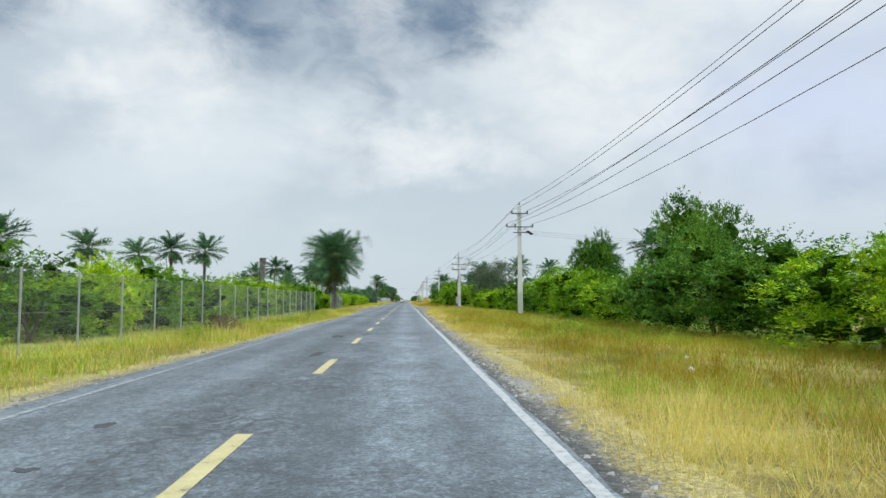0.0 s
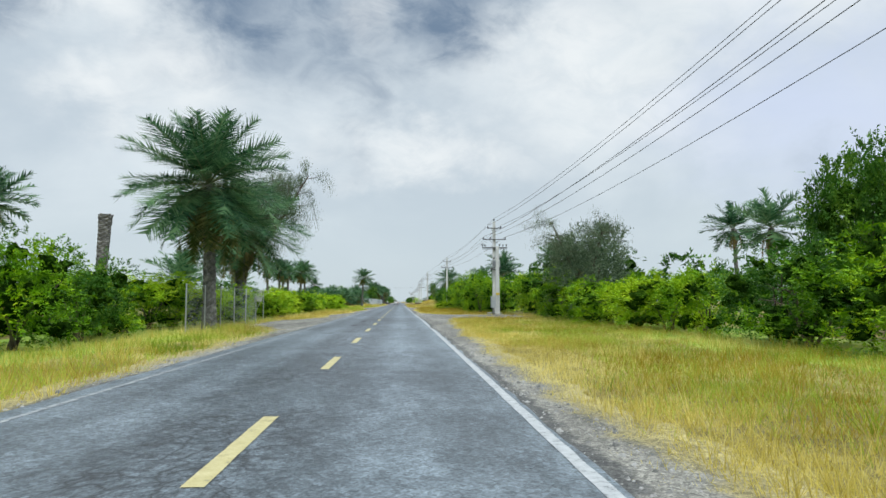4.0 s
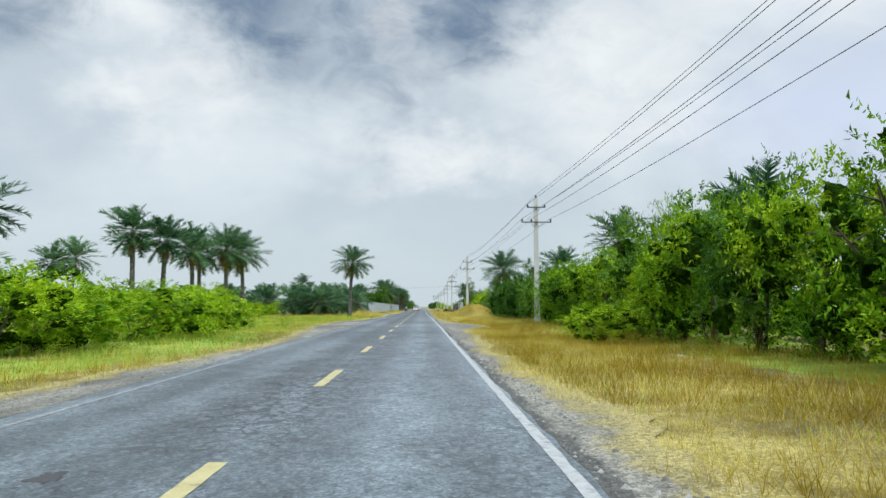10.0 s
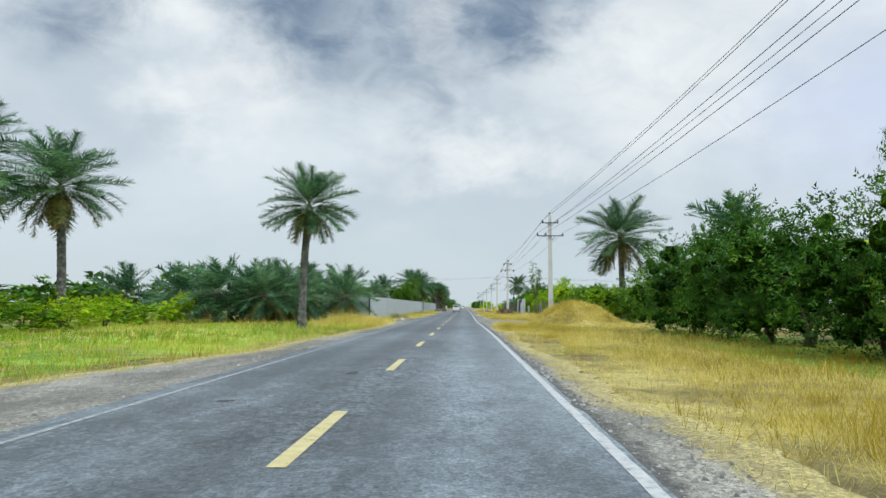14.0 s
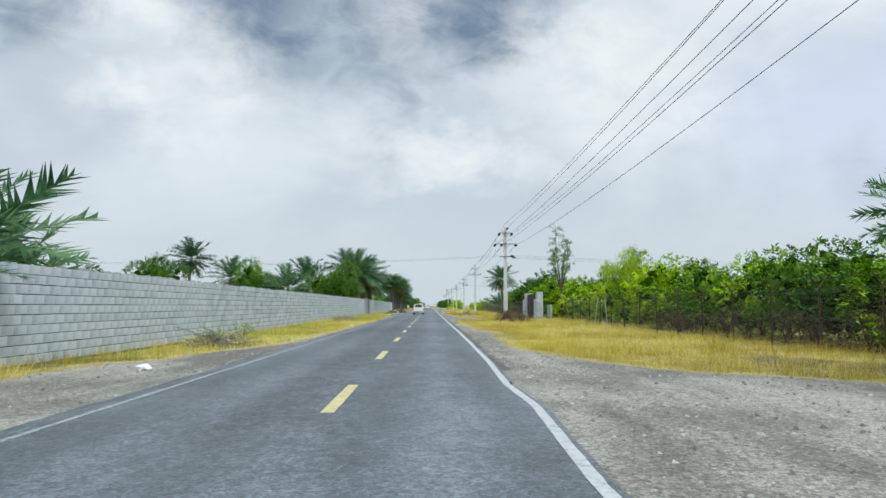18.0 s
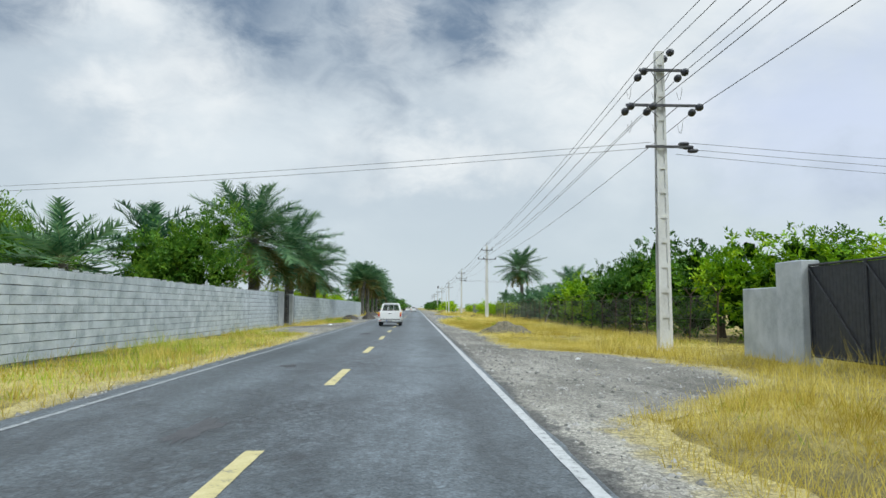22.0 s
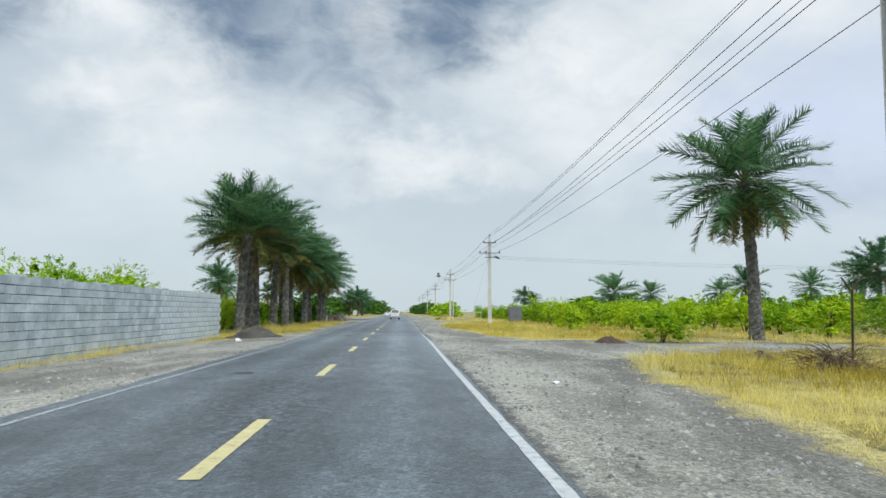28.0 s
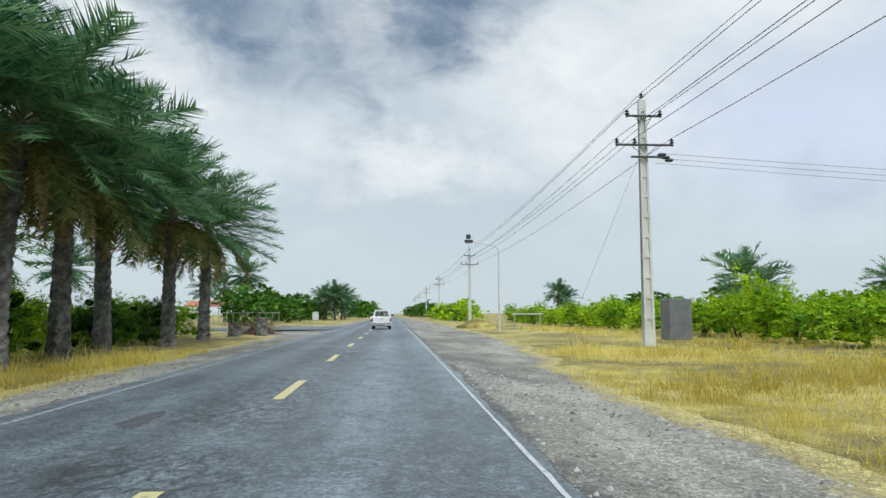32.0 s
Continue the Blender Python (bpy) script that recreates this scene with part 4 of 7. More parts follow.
# other side of the road
palm(14.6, 267.0, 8.0, 1.12, True, 54, 8, 180, 0.27)
palm(25.4, 268.0, 8.8, 1.05, False, 40, 8, 181)
palm(26.5, 235.3, 10.6, 1.25, False, 44, 8, 182)
palm(37.0, 228.0, 12.2, 1.25, False, 44, 8, 183)
palm(18.2, 432.5, 8.2, 1.12, True, 64, 10, 184, 0.3)
palm(23.4, 418.0, 4.6, 1.1, True, 40, 6, 185, 0.28)
for k, (x, y, h, s) in enumerate([(40, 110, 10, 1.0), (42, 142, 10.6, 1.0), (19, 183, 6.4, 0.9), (45, 213, 11, 1.0), (33, 118, 8, 1), (30, 300, 7, 1), (42.6, 533.8, 5.4, 1.3), (60, 560, 6, 1), (70, 545, 6, 1), (55, 505, 6, 1), (52, 470, 6.4, 1), (64, 490, 6.4, 1), (75, 520, 6.4, 1), (38, 610, 6, 1), (44, 625, 5, 1)]):
    palm(x, y, h, s, False, 38, 6, 200 + k)
for k, (x, y, h, s) in enumerate([(14.5, 404, 1.4, 0.9), (17, 411, 1.8, 0.95), (16.5, 398, 1.3, 0.9), (20, 405, 1.8, 1.0), (19, 394, 1.5, 1)]):
    palm(x, y, h, s, False, 32, 4, 220 + k, 0.26, "young date palm with a short trunk and arching fronds", "young palms in the grove")
# far clumps down the road
for k, (x, y, h, s) in enumerate([(-13, 612, 5.6, 1.15), (-16, 618, 5, 1.1), (-12.5, 626, 4.8, 1.1), (-17, 634, 5, 1.1), (-13, 645, 5, 1.1), (-30, 580, 6.5, 0.9), (-36, 590, 6.5, 0.9), (-22, 560, 7.5, 0.9)]):
    palm(x, y, h, s, False, 40, 10, 240 + k)
# a dead palm without its crown
bm_me, _t = trunk_mesh(8.4, 0.36, 0.42, 77)
dead = thing("dead_palm", "dead grey palm trunk without a crown", "palm tree", pose(-23.4, 113.4, -0.1), data=None)
part("trunk", bm_me, M_PALMTRUNK, dead)

# ---------------------------------------------------------------- shrubs and broadleaf trees


_bm = bmesh.new()
bmesh.ops.create_icosphere(_bm, subdivisions=2, radius=1.0)
CORE_V = np.array([tuple(v.co) for v in _bm.verts])
CORE_F = np.array([[v.index for v in f.verts] for f in _bm.faces])
_bm.free()


def leaf_cloud(n, rad, flat, leaf, seed, lumps=14, hollow=0.72, core=True, spray=9, reach=0.17):
    """Small leaves set along short twigs that stand out of many lumps, so that the crown is uneven, with tiers and dark gaps; it stands on z = 0."""
    r = np.random.default_rng(seed)
    d = r.normal(size=(lumps, 3))
    d[:, 2] = np.abs(d[:, 2]) * 1.1 - 0.5
    d /= np.linalg.norm(d, axis=1)[:, None]
    ctr = d * rad * r.uniform(0.4, 0.86, (lumps, 1))
    size = rad * r.uniform(0.2, 0.46, lumps)
    # the lower lumps lie on the ground round the foot
    k = lumps // 4
    a = r.uniform(0, math.tau, k)
    ctr[:k] = np.stack([np.cos(a) * rad * 0.6, np.sin(a) * rad * 0.6, np.full(k, -rad * 0.62)], 1)
    m = n // spray
    which = r.choice(lumps, m, p=size ** 2 / (size ** 2).sum())
    v = r.normal(size=(m, 3))
    v[:, 2] = v[:, 2] * 0.8 + 0.25
    v /= np.linalg.norm(v, axis=1)[:, None]
    rr = hollow + (1.0 - hollow) * r.random(m) ** 0.7
    root = ctr[which] + v * (size[which] * rr)[:, None]
    # a few long shoots break the outline
    long_ = np.where(r.random(m) > 0.9, 1.9, 1.0) * r.uniform(0.6, 1.2, m) * rad * reach
    axis_ = v + r.normal(size=(m, 3)) * 0.35 + np.array((0, 0, 0.28))
    axis_ /= np.linalg.norm(axis_, axis=1)[:, None]
    side = np.cross(axis_, r.normal(size=(m, 3)) * 0.45 + np.array((0, 0, 1.0)))
    side /= np.linalg.norm(side, axis=1)[:, None] + 1e-9
    up = np.cross(side, axis_)
    t = np.tile(np.linspace(0.05, 1.0, spray), m)
    g = np.repeat(np.arange(m), spray)
    p = root[g] + axis_[g] * (t * long_[g])[:, None] + np.array((0, 0, -0.22)) * (t * t * long_[g])[:, None]
    sgn = np.where(np.tile(np.arange(spray), m) % 2, 1.0, -1.0)[:, None]
    q = len(p)
    out = side[g] * sgn * r.uniform(0.6, 1.0, (q, 1)) + axis_[g] * r.uniform(0.3, 0.8, (q, 1)) + r.normal(size=(q, 3)) * 0.3
    out /= np.linalg.norm(out, axis=1)[:, None]
    wid = np.cross(out, up[g] + r.normal(size=(q, 3)) * 0.45)
    wid /= np.linalg.norm(wid, axis=1)[:, None] + 1e-9
    z = (leaf * r.uniform(0.65, 1.3, q))[:, None]
    p[:, 2] = p[:, 2] * flat + rad * flat * 0.95
    p[:, 2] = np.where(p[:, 2] < 0.03, 0.03 + r.random(q) * 0.6, p[:, 2])
    pts = np.stack([p, p + out * z * 0.8 + wid * z * 0.85, p + out * z * 2.1], 1).reshape(-1, 3)
    # a rough core in each lump, coloured dark as inner shade on most kinds
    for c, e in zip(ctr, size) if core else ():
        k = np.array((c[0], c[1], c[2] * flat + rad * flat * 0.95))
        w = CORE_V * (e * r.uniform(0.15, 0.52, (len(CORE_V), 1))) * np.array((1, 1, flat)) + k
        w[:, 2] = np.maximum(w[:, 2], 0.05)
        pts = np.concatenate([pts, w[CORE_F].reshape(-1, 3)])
    return pts, np.arange(len(pts)).reshape(-1, 3)


def fast_mesh(name, vs, fs, mat, tail=0, mat2=None):
    me = bpy.data.meshes.new(name)
    n, k = fs.shape
    me.vertices.add(len(vs))
    me.vertices.foreach_set("co", np.ascontiguousarray(vs, dtype=np.float32).ravel())
    me.loops.add(n * k)
    me.loops.foreach_set("vertex_index", np.ascontiguousarray(fs, dtype=np.int32).ravel())
    me.polygons.add(n)
    me.polygons.foreach_set("loop_start", np.arange(0, n * k, k, dtype=np.int32))
    me.materials.append(mat)
    if tail:
        me.materials.append(mat2)
        mi = np.zeros(n, dtype=np.int32)
        mi[n - tail:] = 1
        me.polygons.foreach_set("material_index", mi)
    me.update(calc_edges=True)
    me.validate()
    return me


def stems_mesh(h, spread, seed, n=5, r0=0.06):
    r = np.random.default_rng(seed)
    bm = bmesh.new()
    for i in range(n):
        a = r.uniform(0, math.tau)
        e = Vector((math.cos(a) * spread * r.uniform(0.3, 0.8), math.sin(a) * spread * r.uniform(0.3, 0.8), h * r.uniform(0.6, 0.95)))
        m = Vector((e.x * 0.4 + r.uniform(-0.1, 0.1), e.y * 0.4, h * 0.4))
        tube(bm, [(r.uniform(-0.15, 0.15), r.uniform(-0.15, 0.15), -0.15), m, e], [r0, r0 * 0.7, r0 * 0.25], 5)
        for _ in range(2):
            t = r.uniform(0.4, 0.9)
            b0 = m.lerp(e, t)
            tube(bm, [b0, b0 + Vector((r.uniform(-1, 1), r.uniform(-1, 1), r.uniform(0.1, 0.6))) * spread * 0.35], [r0 * 0.4, r0 * 0.15], 4)
    return bm_mesh("trunk", bm, M_BARK)


SHRUBS = {}


def shrub_set(kind, fine):
    """Leaf and stem meshes of one kind, made once in four shapes; fine: for those that the road passes."""
    if (kind, fine) not in SHRUBS:
        mat, n, leaf, flat, label = {
            "bright": (M_LEAF, 9600, 0.056, 0.86, "dense bright green roadside shrub"),
            "dark": (M_LEAF_DARK, 9600, 0.057, 0.9, "dense dark green broadleaf tree"),
            "lime": (M_LEAF_LIME, 7500, 0.057, 0.86, "lime green young citrus bush"),
            "grey": (M_LEAF_GREY, 12000, 0.05, 1.0, "grey-green thorny tree with fine leaves"),
            "tall": (M_LEAF_DARK, 26000, 0.056, 0.9, "dense dark green broadleaf tree"),
            "dry": (M_DRYLEAF, 3000, 0.05, 0.9, "dry brown leafless scrub behind the rusty fence"),
            "weed": (M_GREENGRASS, 1800, 0.09, 0.9, "low yellow-green weed bush in the dry grass"),
        }[kind]
        if not fine:
            n, leaf = n // 2, leaf * 1.4
        # cores carry the painted crown shade; citrus cores keep plain leaf green
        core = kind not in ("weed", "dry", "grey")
        SHRUBS[kind, fine] = ([(fast_mesh("leaves", *leaf_cloud(n, 2.0, flat, leaf, 300 + 7 * k + len(kind), 22 + 4 * k, core=core), mat, 80 * (22 + 4 * k) if core else 0, M_LEAF if kind == "lime" else M_CROWN_SHADE), stems_mesh(2.6, 1.5, 320 + k)) for k in range(4)], label)
    return SHRUBS[kind, fine]


def shrub(kind, x, y, w, h, seed, group=""):
    """A bush or small tree, w wide and h high, leaves and stems."""
    tall = kind == "dark" and h > 7.5
    sets, label = shrub_set("tall" if tall else kind, tall or abs(x) < 14.3)
    leaves, stems = sets[seed % 4]
    o = thing("tree" if h > 5.5 else "shrub", label, "tree" if h > 5.5 else "shrub", Matrix.LocRotScale((x, y, ground_z(x, y)), Euler((0, 0, seed * 2.4)), (w / 4.3, w / 4.3, h / 3.75)), group or kind + " shrubs beside the road")
    part("trunk", stems, M_BARK, o)
    part("foliage", leaves, M_LEAF, o)
    return o


FAR = {}


def far_shrub(kind, x, y, w, h, seed):
    """Adds a coarse bush to the joined woods in the distance."""
    mat = {"bright": M_LEAF, "dark": M_LEAF_DARK, "lime": M_LEAF_LIME}[kind]
    mid = abs(x) < 34 and y < 520
    q, f = leaf_cloud(1500 if mid else 560, 2.0, 0.9, 0.15 if mid else 0.26, seed % 9 + 60, 12, core=False)
    a = seed * 2.4
    c, s = math.cos(a), math.sin(a)
    v = np.stack([(q[:, 0] * c - q[:, 1] * s) * w / 4.3 + x, (q[:, 0] * s + q[:, 1] * c) * w / 4.3 + y, q[:, 2] * h / 4.2 - 0.1], 1)
    FAR.setdefault(kind, (mat, []))[1].append(v)


def hedge(kind, x0, y0, x1, y1, w, h, step, seed, jit=1.0, kinds=None, far=False):
    r = np.random.default_rng(seed)
    n = max(1, int(abs(y1 - y0) / step))
    if far:
        for i in range(n):
            t = (i + 0.5) / n
            far_shrub(kind if not kinds or r.random() > 0.3 else kinds, x0 + (x1 - x0) * t + r.uniform(-0.6, 0.6) * jit, y0 + (y1 - y0) * t + r.uniform(-0.3, 0.3) * step, w * r.uniform(0.85, 1.25), h * r.uniform(0.82, 1.2), seed * 31 + i)
        return
    for i in range(n):
        t = (i + 0.5) / n
        k = kind if not kinds or r.random() > 0.3 else kinds
        shrub(k, x0 + (x1 - x0) * t + r.uniform(-0.6, 0.6) * jit, y0 + (y1 - y0) * t + r.uniform(-0.3, 0.3) * step, w * r.uniform(0.85, 1.25), h * r.uniform(0.8, 1.15), seed * 31 + i)


# right of the road: shrubs behind the poles
hedge("bright", 12.2, -20, 12.2, 34, 4.8, 3.8, 3.6, 1, 0.8, "dark")
hedge("bright", 12.9, 36, 13.3, 62, 5.2, 4.2, 3.4, 2, 0.8)
hedge("bright", 13.4, 66, 13.0, 92, 4.6, 3.6, 3.6, 3, 0.8, "dark")
hedge("bright", 12.5, 93, 12.0, 117, 4.2, 3.8, 3.6, 4, 0.8)
hedge("dark", 17.5, -10, 18.0, 118, 5.5, 4.6, 6.0, 5, 2.0, "bright", far=True)
shrub("grey", 14.2, 110, 7.5, 7.4, 61)
shrub("grey", 13.0, 104, 5.5, 6.2, 62)
shrub("dark", 17.5, 113, 5.5, 5.6, 63)
shrub("dark", 27, 96, 7.5, 11.5, 64)
shrub("dark", 38.5, 89, 13, 16.5, 65)
shrub("dark", 33, 78, 8, 11, 66)
shrub("dark", 27, 60, 7, 9, 67)
hedge("bright", 15.0, 117, 14.5, 132, 5.2, 5.6, 3.0, 6, 1.0, "dark")
hedge("bright", 11.8, 135, 10.9, 160, 4.6, 4.5, 3.0, 7, 0.7)
hedge("bright", 11.2, 160, 11.4, 198, 5.2, 6.2, 3.0, 8, 0.7, "dark")
hedge("dark", 12.1, 199, 11.9, 214, 4.8, 4.6, 3.6, 9, 0.9, "bright")
hedge("dark", 11.9, 214, 11.4, 243, 5.0, 5.9, 3.6, 55, 0.9, "bright")
hedge("dark", 16.5, 122, 16, 244, 6.2, 5.4, 6.0, 10, 1.6, "bright", far=True)
shrub("bright", 7.2, 172.5, 3.2, 1.7, 3)
shrub("bright", 10.2, 146.5, 5.2, 5.6, 4)
shrub("dark", 10.4, 151.5, 5.2, 5.4, 5)
shrub("bright", 9.6, 141.5, 4.4, 4.6, 6)
shrub("dark", 14.0, 361.0, 5.6, 5.7, 11)
for k, (x, y, w, h) in enumerate([(-6.6, 56.5, 1.1, 0.7), (-7.2, 52.8, 1.3, 0.9), (-7.8, 27, 1.3, 0.8), (-7.4, 24.5, 1.0, 0.6), (6.2, 25.5, 1.6, 0.8), (-8.8, 291, 1.0, 0.7), (-8.7, 286, 0.9, 0.6), (-8.4, 325, 1.0, 0.6), (7.2, 262.4, 1.6, 1.0), (4.6, 391, 0.7, 0.5), (5.2, 360, 0.9, 0.5)]):
    shrub("weed", x, y, w, h, k + 40)
hedge("bright", 15.6, 262, 15.6, 300, 4.8, 4.2, 2.8, 11, 1.0, "dark")
hedge("bright", 15.4, 300, 15.6, 342, 5.0, 4.7, 3.0, 54, 1.0, "lime")
hedge("dry", 13.0, 270, 13.0, 300, 3.0, 1.5, 2.6, 53, 0.5)
hedge("dark", 21, 255, 21, 350, 6, 4.6, 6.5, 12, 2, "bright", far=True)
hedge("bright", 14.8, 340, 15.4, 386, 5.0, 5.0, 3.6, 13, 1.0, "dark")
shrub("dark", 18.5, 362, 7.0, 7.4, 70)
shrub("dark", 19.5, 372, 7.0, 7.0, 72)
shrub("dark", 18, 345, 5.5, 5.2, 71)
# left of the road
hedge("bright", -12.4, -20, -12.4, 72, 3.9, 3.2, 3.4, 14, 0.8, "lime")
hedge("bright", -15.8, 20, -16.5, 100, 5.0, 3.9, 5, 15, 1.5, "dark")
shrub("bright", -11.6, 79.5, 4.8, 4.2, 80)
shrub("dark", -11.9, 84.5, 4.4, 3.8, 81)
hedge("bright", -12.6, 86, -12.6, 110, 4.4, 3.0, 3.4, 16)
hedge("bright", -12.4, 117, -12.0, 190, 4.2, 2.9, 3.2, 17, 0.6, "lime")
hedge("bright", -16.5, 118, -17, 205, 4.6, 3.0, 5.0, 18, 1, far=True)
hedge("lime", -24, 226, -24.5, 262, 4.0, 2.4, 5.0, 19, 1)
hedge("lime", -18, 196, -21, 216, 4.0, 2.6, 4.5, 20, 1)
hedge("dark", -45, 200, -48, 330, 8, 6.0, 9, 21, 4, far=True)
shrub("dark", -13.4, 355.5, 7.0, 7.8, 90)
shrub("dark", -24.5, 358, 8, 8.2, 91)
shrub("dark", -52, 366, 9, 8, 92)
shrub("dark", -34, 345, 7, 8.5, 93)
hedge("lime", -13.6, 376, -13.6, 434, 3.6, 3.8, 3.4, 22, 0.6, "bright")
hedge("lime", -13.2, 438, -13.4, 498, 3.8, 2.7, 3.4, 23, 0.7, "bright")
hedge("lime", -18, 440, -18, 505, 4.0, 2.7, 4.0, 24, 1, far=True)
for k, (x, y, w, h) in enumerate([(-11.4, 463.5, 3.0, 2.2), (-11.9, 474.0, 3.4, 2.8), (-11.2, 481.0, 3.0, 2.4), (-11.6, 487.5, 3.2, 2.6)]):
    shrub("dark", x, y, w, h, 110 + k)
# the citrus field
for row in range(6):
    hedge("lime", 18.5 + row * 6.0, 440 - (4 if row else 0), 18.5 + row * 7.2, 560, 3.6, 2.8 + 0.12 * row, 4.6, 30 + row, 1.0, far=row > 1)
shrub("lime", 12.5, 448.5, 3.0, 2.6, 7)
shrub("lime", 17.3, 484, 2.7, 4.0, 10)
shrub("lime", 14.4, 463.5, 3.1, 3.0, 8)
shrub("lime", 12.4, 430, 2.9, 2.1, 9)
# far belts of trees
hedge("bright", 13, 565, 14, 700, 6, 4.2, 6.5, 40, 1.5, "dark", far=True)
hedge("dark", -20, 535, -24, 700, 8, 5.5, 9, 41, 3, far=True)
hedge("dark", 55, 570, 90, 720, 12, 6, 12, 42, 12, far=True)
hedge("dark", -14, 700, -14, 1000, 12, 7, 14, 43, 3, far=True)
hedge("dark", 14, 705, 14, 1000, 12, 6, 14, 44, 3, far=True)
hedge("dark", -70, 260, -90, 520, 12, 6, 14, 45, 6, far=True)
hedge("dark", 80, 380, 100, 600, 12, 6, 14, 46, 6, far=True)
hedge("dark", 50, 0, 50, 330, 9, 6.5, 13, 47, 6, far=True)
hedge("dark", -55, -10, -58, 200, 9, 6.0, 13, 48, 6, far=True)

for kind, (mat, vs) in FAR.items():
    v = np.concatenate(vs)
    tagged(new("distant_trees", fast_mesh("distant_trees", v, np.arange(len(v)).reshape(-1, 3), mat)), kind + " green belt of trees and shrubs beyond the verge", "trees", kind="stuff")

# ---------------------------------------------------------------- fences
M_LINK = material("chain_link_wire", [(0.16, 0.17, 0.18), (0.28, 0.29, 0.30)], 6, 0.5, 0, 60, metal=0.5)
M_LINK_DARK = material("rusty_chain_link_wire", [(0.05, 0.05, 0.05), (0.11, 0.105, 0.10)], 6, 0.7, 0, 60, metal=0.3)


def link_panel(y0, y1, h0, h1, pitch, mat, r=0.0016):
    """One field of chain link between two posts: thin three-sided wires crossing each other."""
    vs, fs = [], []
    L = y1 - y0

    def bar(a, b):
        a, b = np.array(a), np.array(b)
        j = len(vs)
        for p in (a, b):
            vs.extend([tuple(p + np.array(o)) for o in ((r, 0, 0), (-r * 0.6, 0, r), (-r * 0.6, 0, -r))])
        fs.extend([(j, j + 1, j + 4, j + 3), (j + 1, j + 2, j + 5, j + 4), (j + 2, j, j + 3, j + 5)])

    H = h1 - h0
    for s in (1, -1):
        c = -H
        while c < L:
            ya, za, yb, zb = c, h0, c + H, h1
            if ya < 0:
                za, ya = h0 - ya, 0
            if yb > L:
                zb, yb = h1 - (yb - L), L
            if yb - ya > 0.02:
                if s > 0:
                    bar((0, y0 + ya, za), (0, y0 + yb, zb))
                else:
                    bar((0.004, y1 - ya, za), (0.004, y1 - yb, zb))
            c += pitch
    return mesh_of("chain_link", vs, fs, mat)


def fence(x, ys, h, mat, link, label, arms=False, pitch=0.1, lean=0.0, name="chain_link_fence", seed=1):
    """Posts with wire fields between them; arms: a V of two short arms on each post for barbed wire."""
    r = np.random.default_rng(seed)
    o = thing(name, label, "fence", pose(x, ys[0], -0.12))
    for i, y in enumerate(ys):
        bm = bmesh.new()
        dx = r.uniform(-lean, lean)
        tube(bm, [(0, y - ys[0], -0.2), (dx, y - ys[0] + r.uniform(-lean, lean), h)], 0.03, 7)
        p = part("post", bm, mat, o)
        if arms:
            for s in (-1, 1):
                bm = bmesh.new()
                tube(bm, [(dx, y - ys[0], h - 0.02), (dx + s * 0.29, y - ys[0] + s * 0.05, h + 0.33)], 0.02, 5)
                part("arm", bm, mat, o)
        if i:
            part("chain_link", link_panel(ys[i - 1] - ys[0], y - ys[0], 0.1, h - 0.05, pitch, link), link, o)
    for z in (h - 0.05, h * 0.5):
        bm = bmesh.new()
        tube(bm, [(0.01, 0, z), (0.01, ys[-1] - ys[0], z)], 0.006, 4)
        part("tension_wire", bm, link, o)
    if arms:
        for k in (-1, 1):
            bm = bmesh.new()
            tube(bm, [(k * 0.26, 0.0, h + 0.29), (k * 0.26, ys[-1] - ys[0], h + 0.29)], 0.0035, 4)
            part("barbed_wire", bm, link, o)
    return o


fence(-9.25, [2.2 + 3.0 * k for k in range(-4, 24)], 2.25, M_STEEL, M_LINK, "galvanised chain-link fence with slim grey posts in dry grass")
fence(-9.6, [89.6 + 3.0 * k for k in range(6)], 2.25, M_STEEL, M_LINK, "galvanised chain-link fence with slim grey posts under palms", seed=2)
fence(11.9, [271.0 + 3.1 * k for k in range(17)], 2.0, M_RUST, M_LINK_DARK, "dark rusty chain-link fence with V-shaped post tops", True, 0.085, 0.06, seed=3)
fence(11.6, [341.0 + 2.75 * k for k in range(28)], 2.0, M_RUST, M_LINK_DARK, "dark rusty chain-link fence with V-shaped post tops", True, 0.085, 0.09, seed=4)
# a leaning pale post here and there
for x, y, a in ((11.2, 307.0, 8), (11.3, 303.8, -4), (11.5, 376.5, 20), (11.2, 403, 4)):
    bm = bmesh.new()
    tube(bm, [(0, 0, -0.2), (0, 0, 2.0)], 0.028, 7)
    o = thing("fence_post", "pale leaning steel post beside the fence", "post", pose(x, y, -0.12, 0, a, 0))
    part("post", bm, M_STEEL, o)

# ---------------------------------------------------------------- block walls
COURSE, BLOCK = 0.237, 0.48


def block_mesh(L, seed):
    """One cement block, 0.19 thick, with knocked edges."""
    r = np.random.default_rng(seed)
    bm = bmesh.new()
    box(bm, -0.095, 0.004, 0.006, 0.095, L - 0.004, COURSE - 0.014)
    for v in bm.verts:
        v.co += Vector((r.uniform(-0.006, 0.006), r.uniform(-0.004, 0.004), r.uniform(-0.005, 0.004)))
    return bm_mesh("block", bm, M_BLOCK)


BLOCKS = [block_mesh(BLOCK, 400 + k) for k in range(5)]
HALVES = [block_mesh(BLOCK / 2, 410 + k) for k in range(2)]


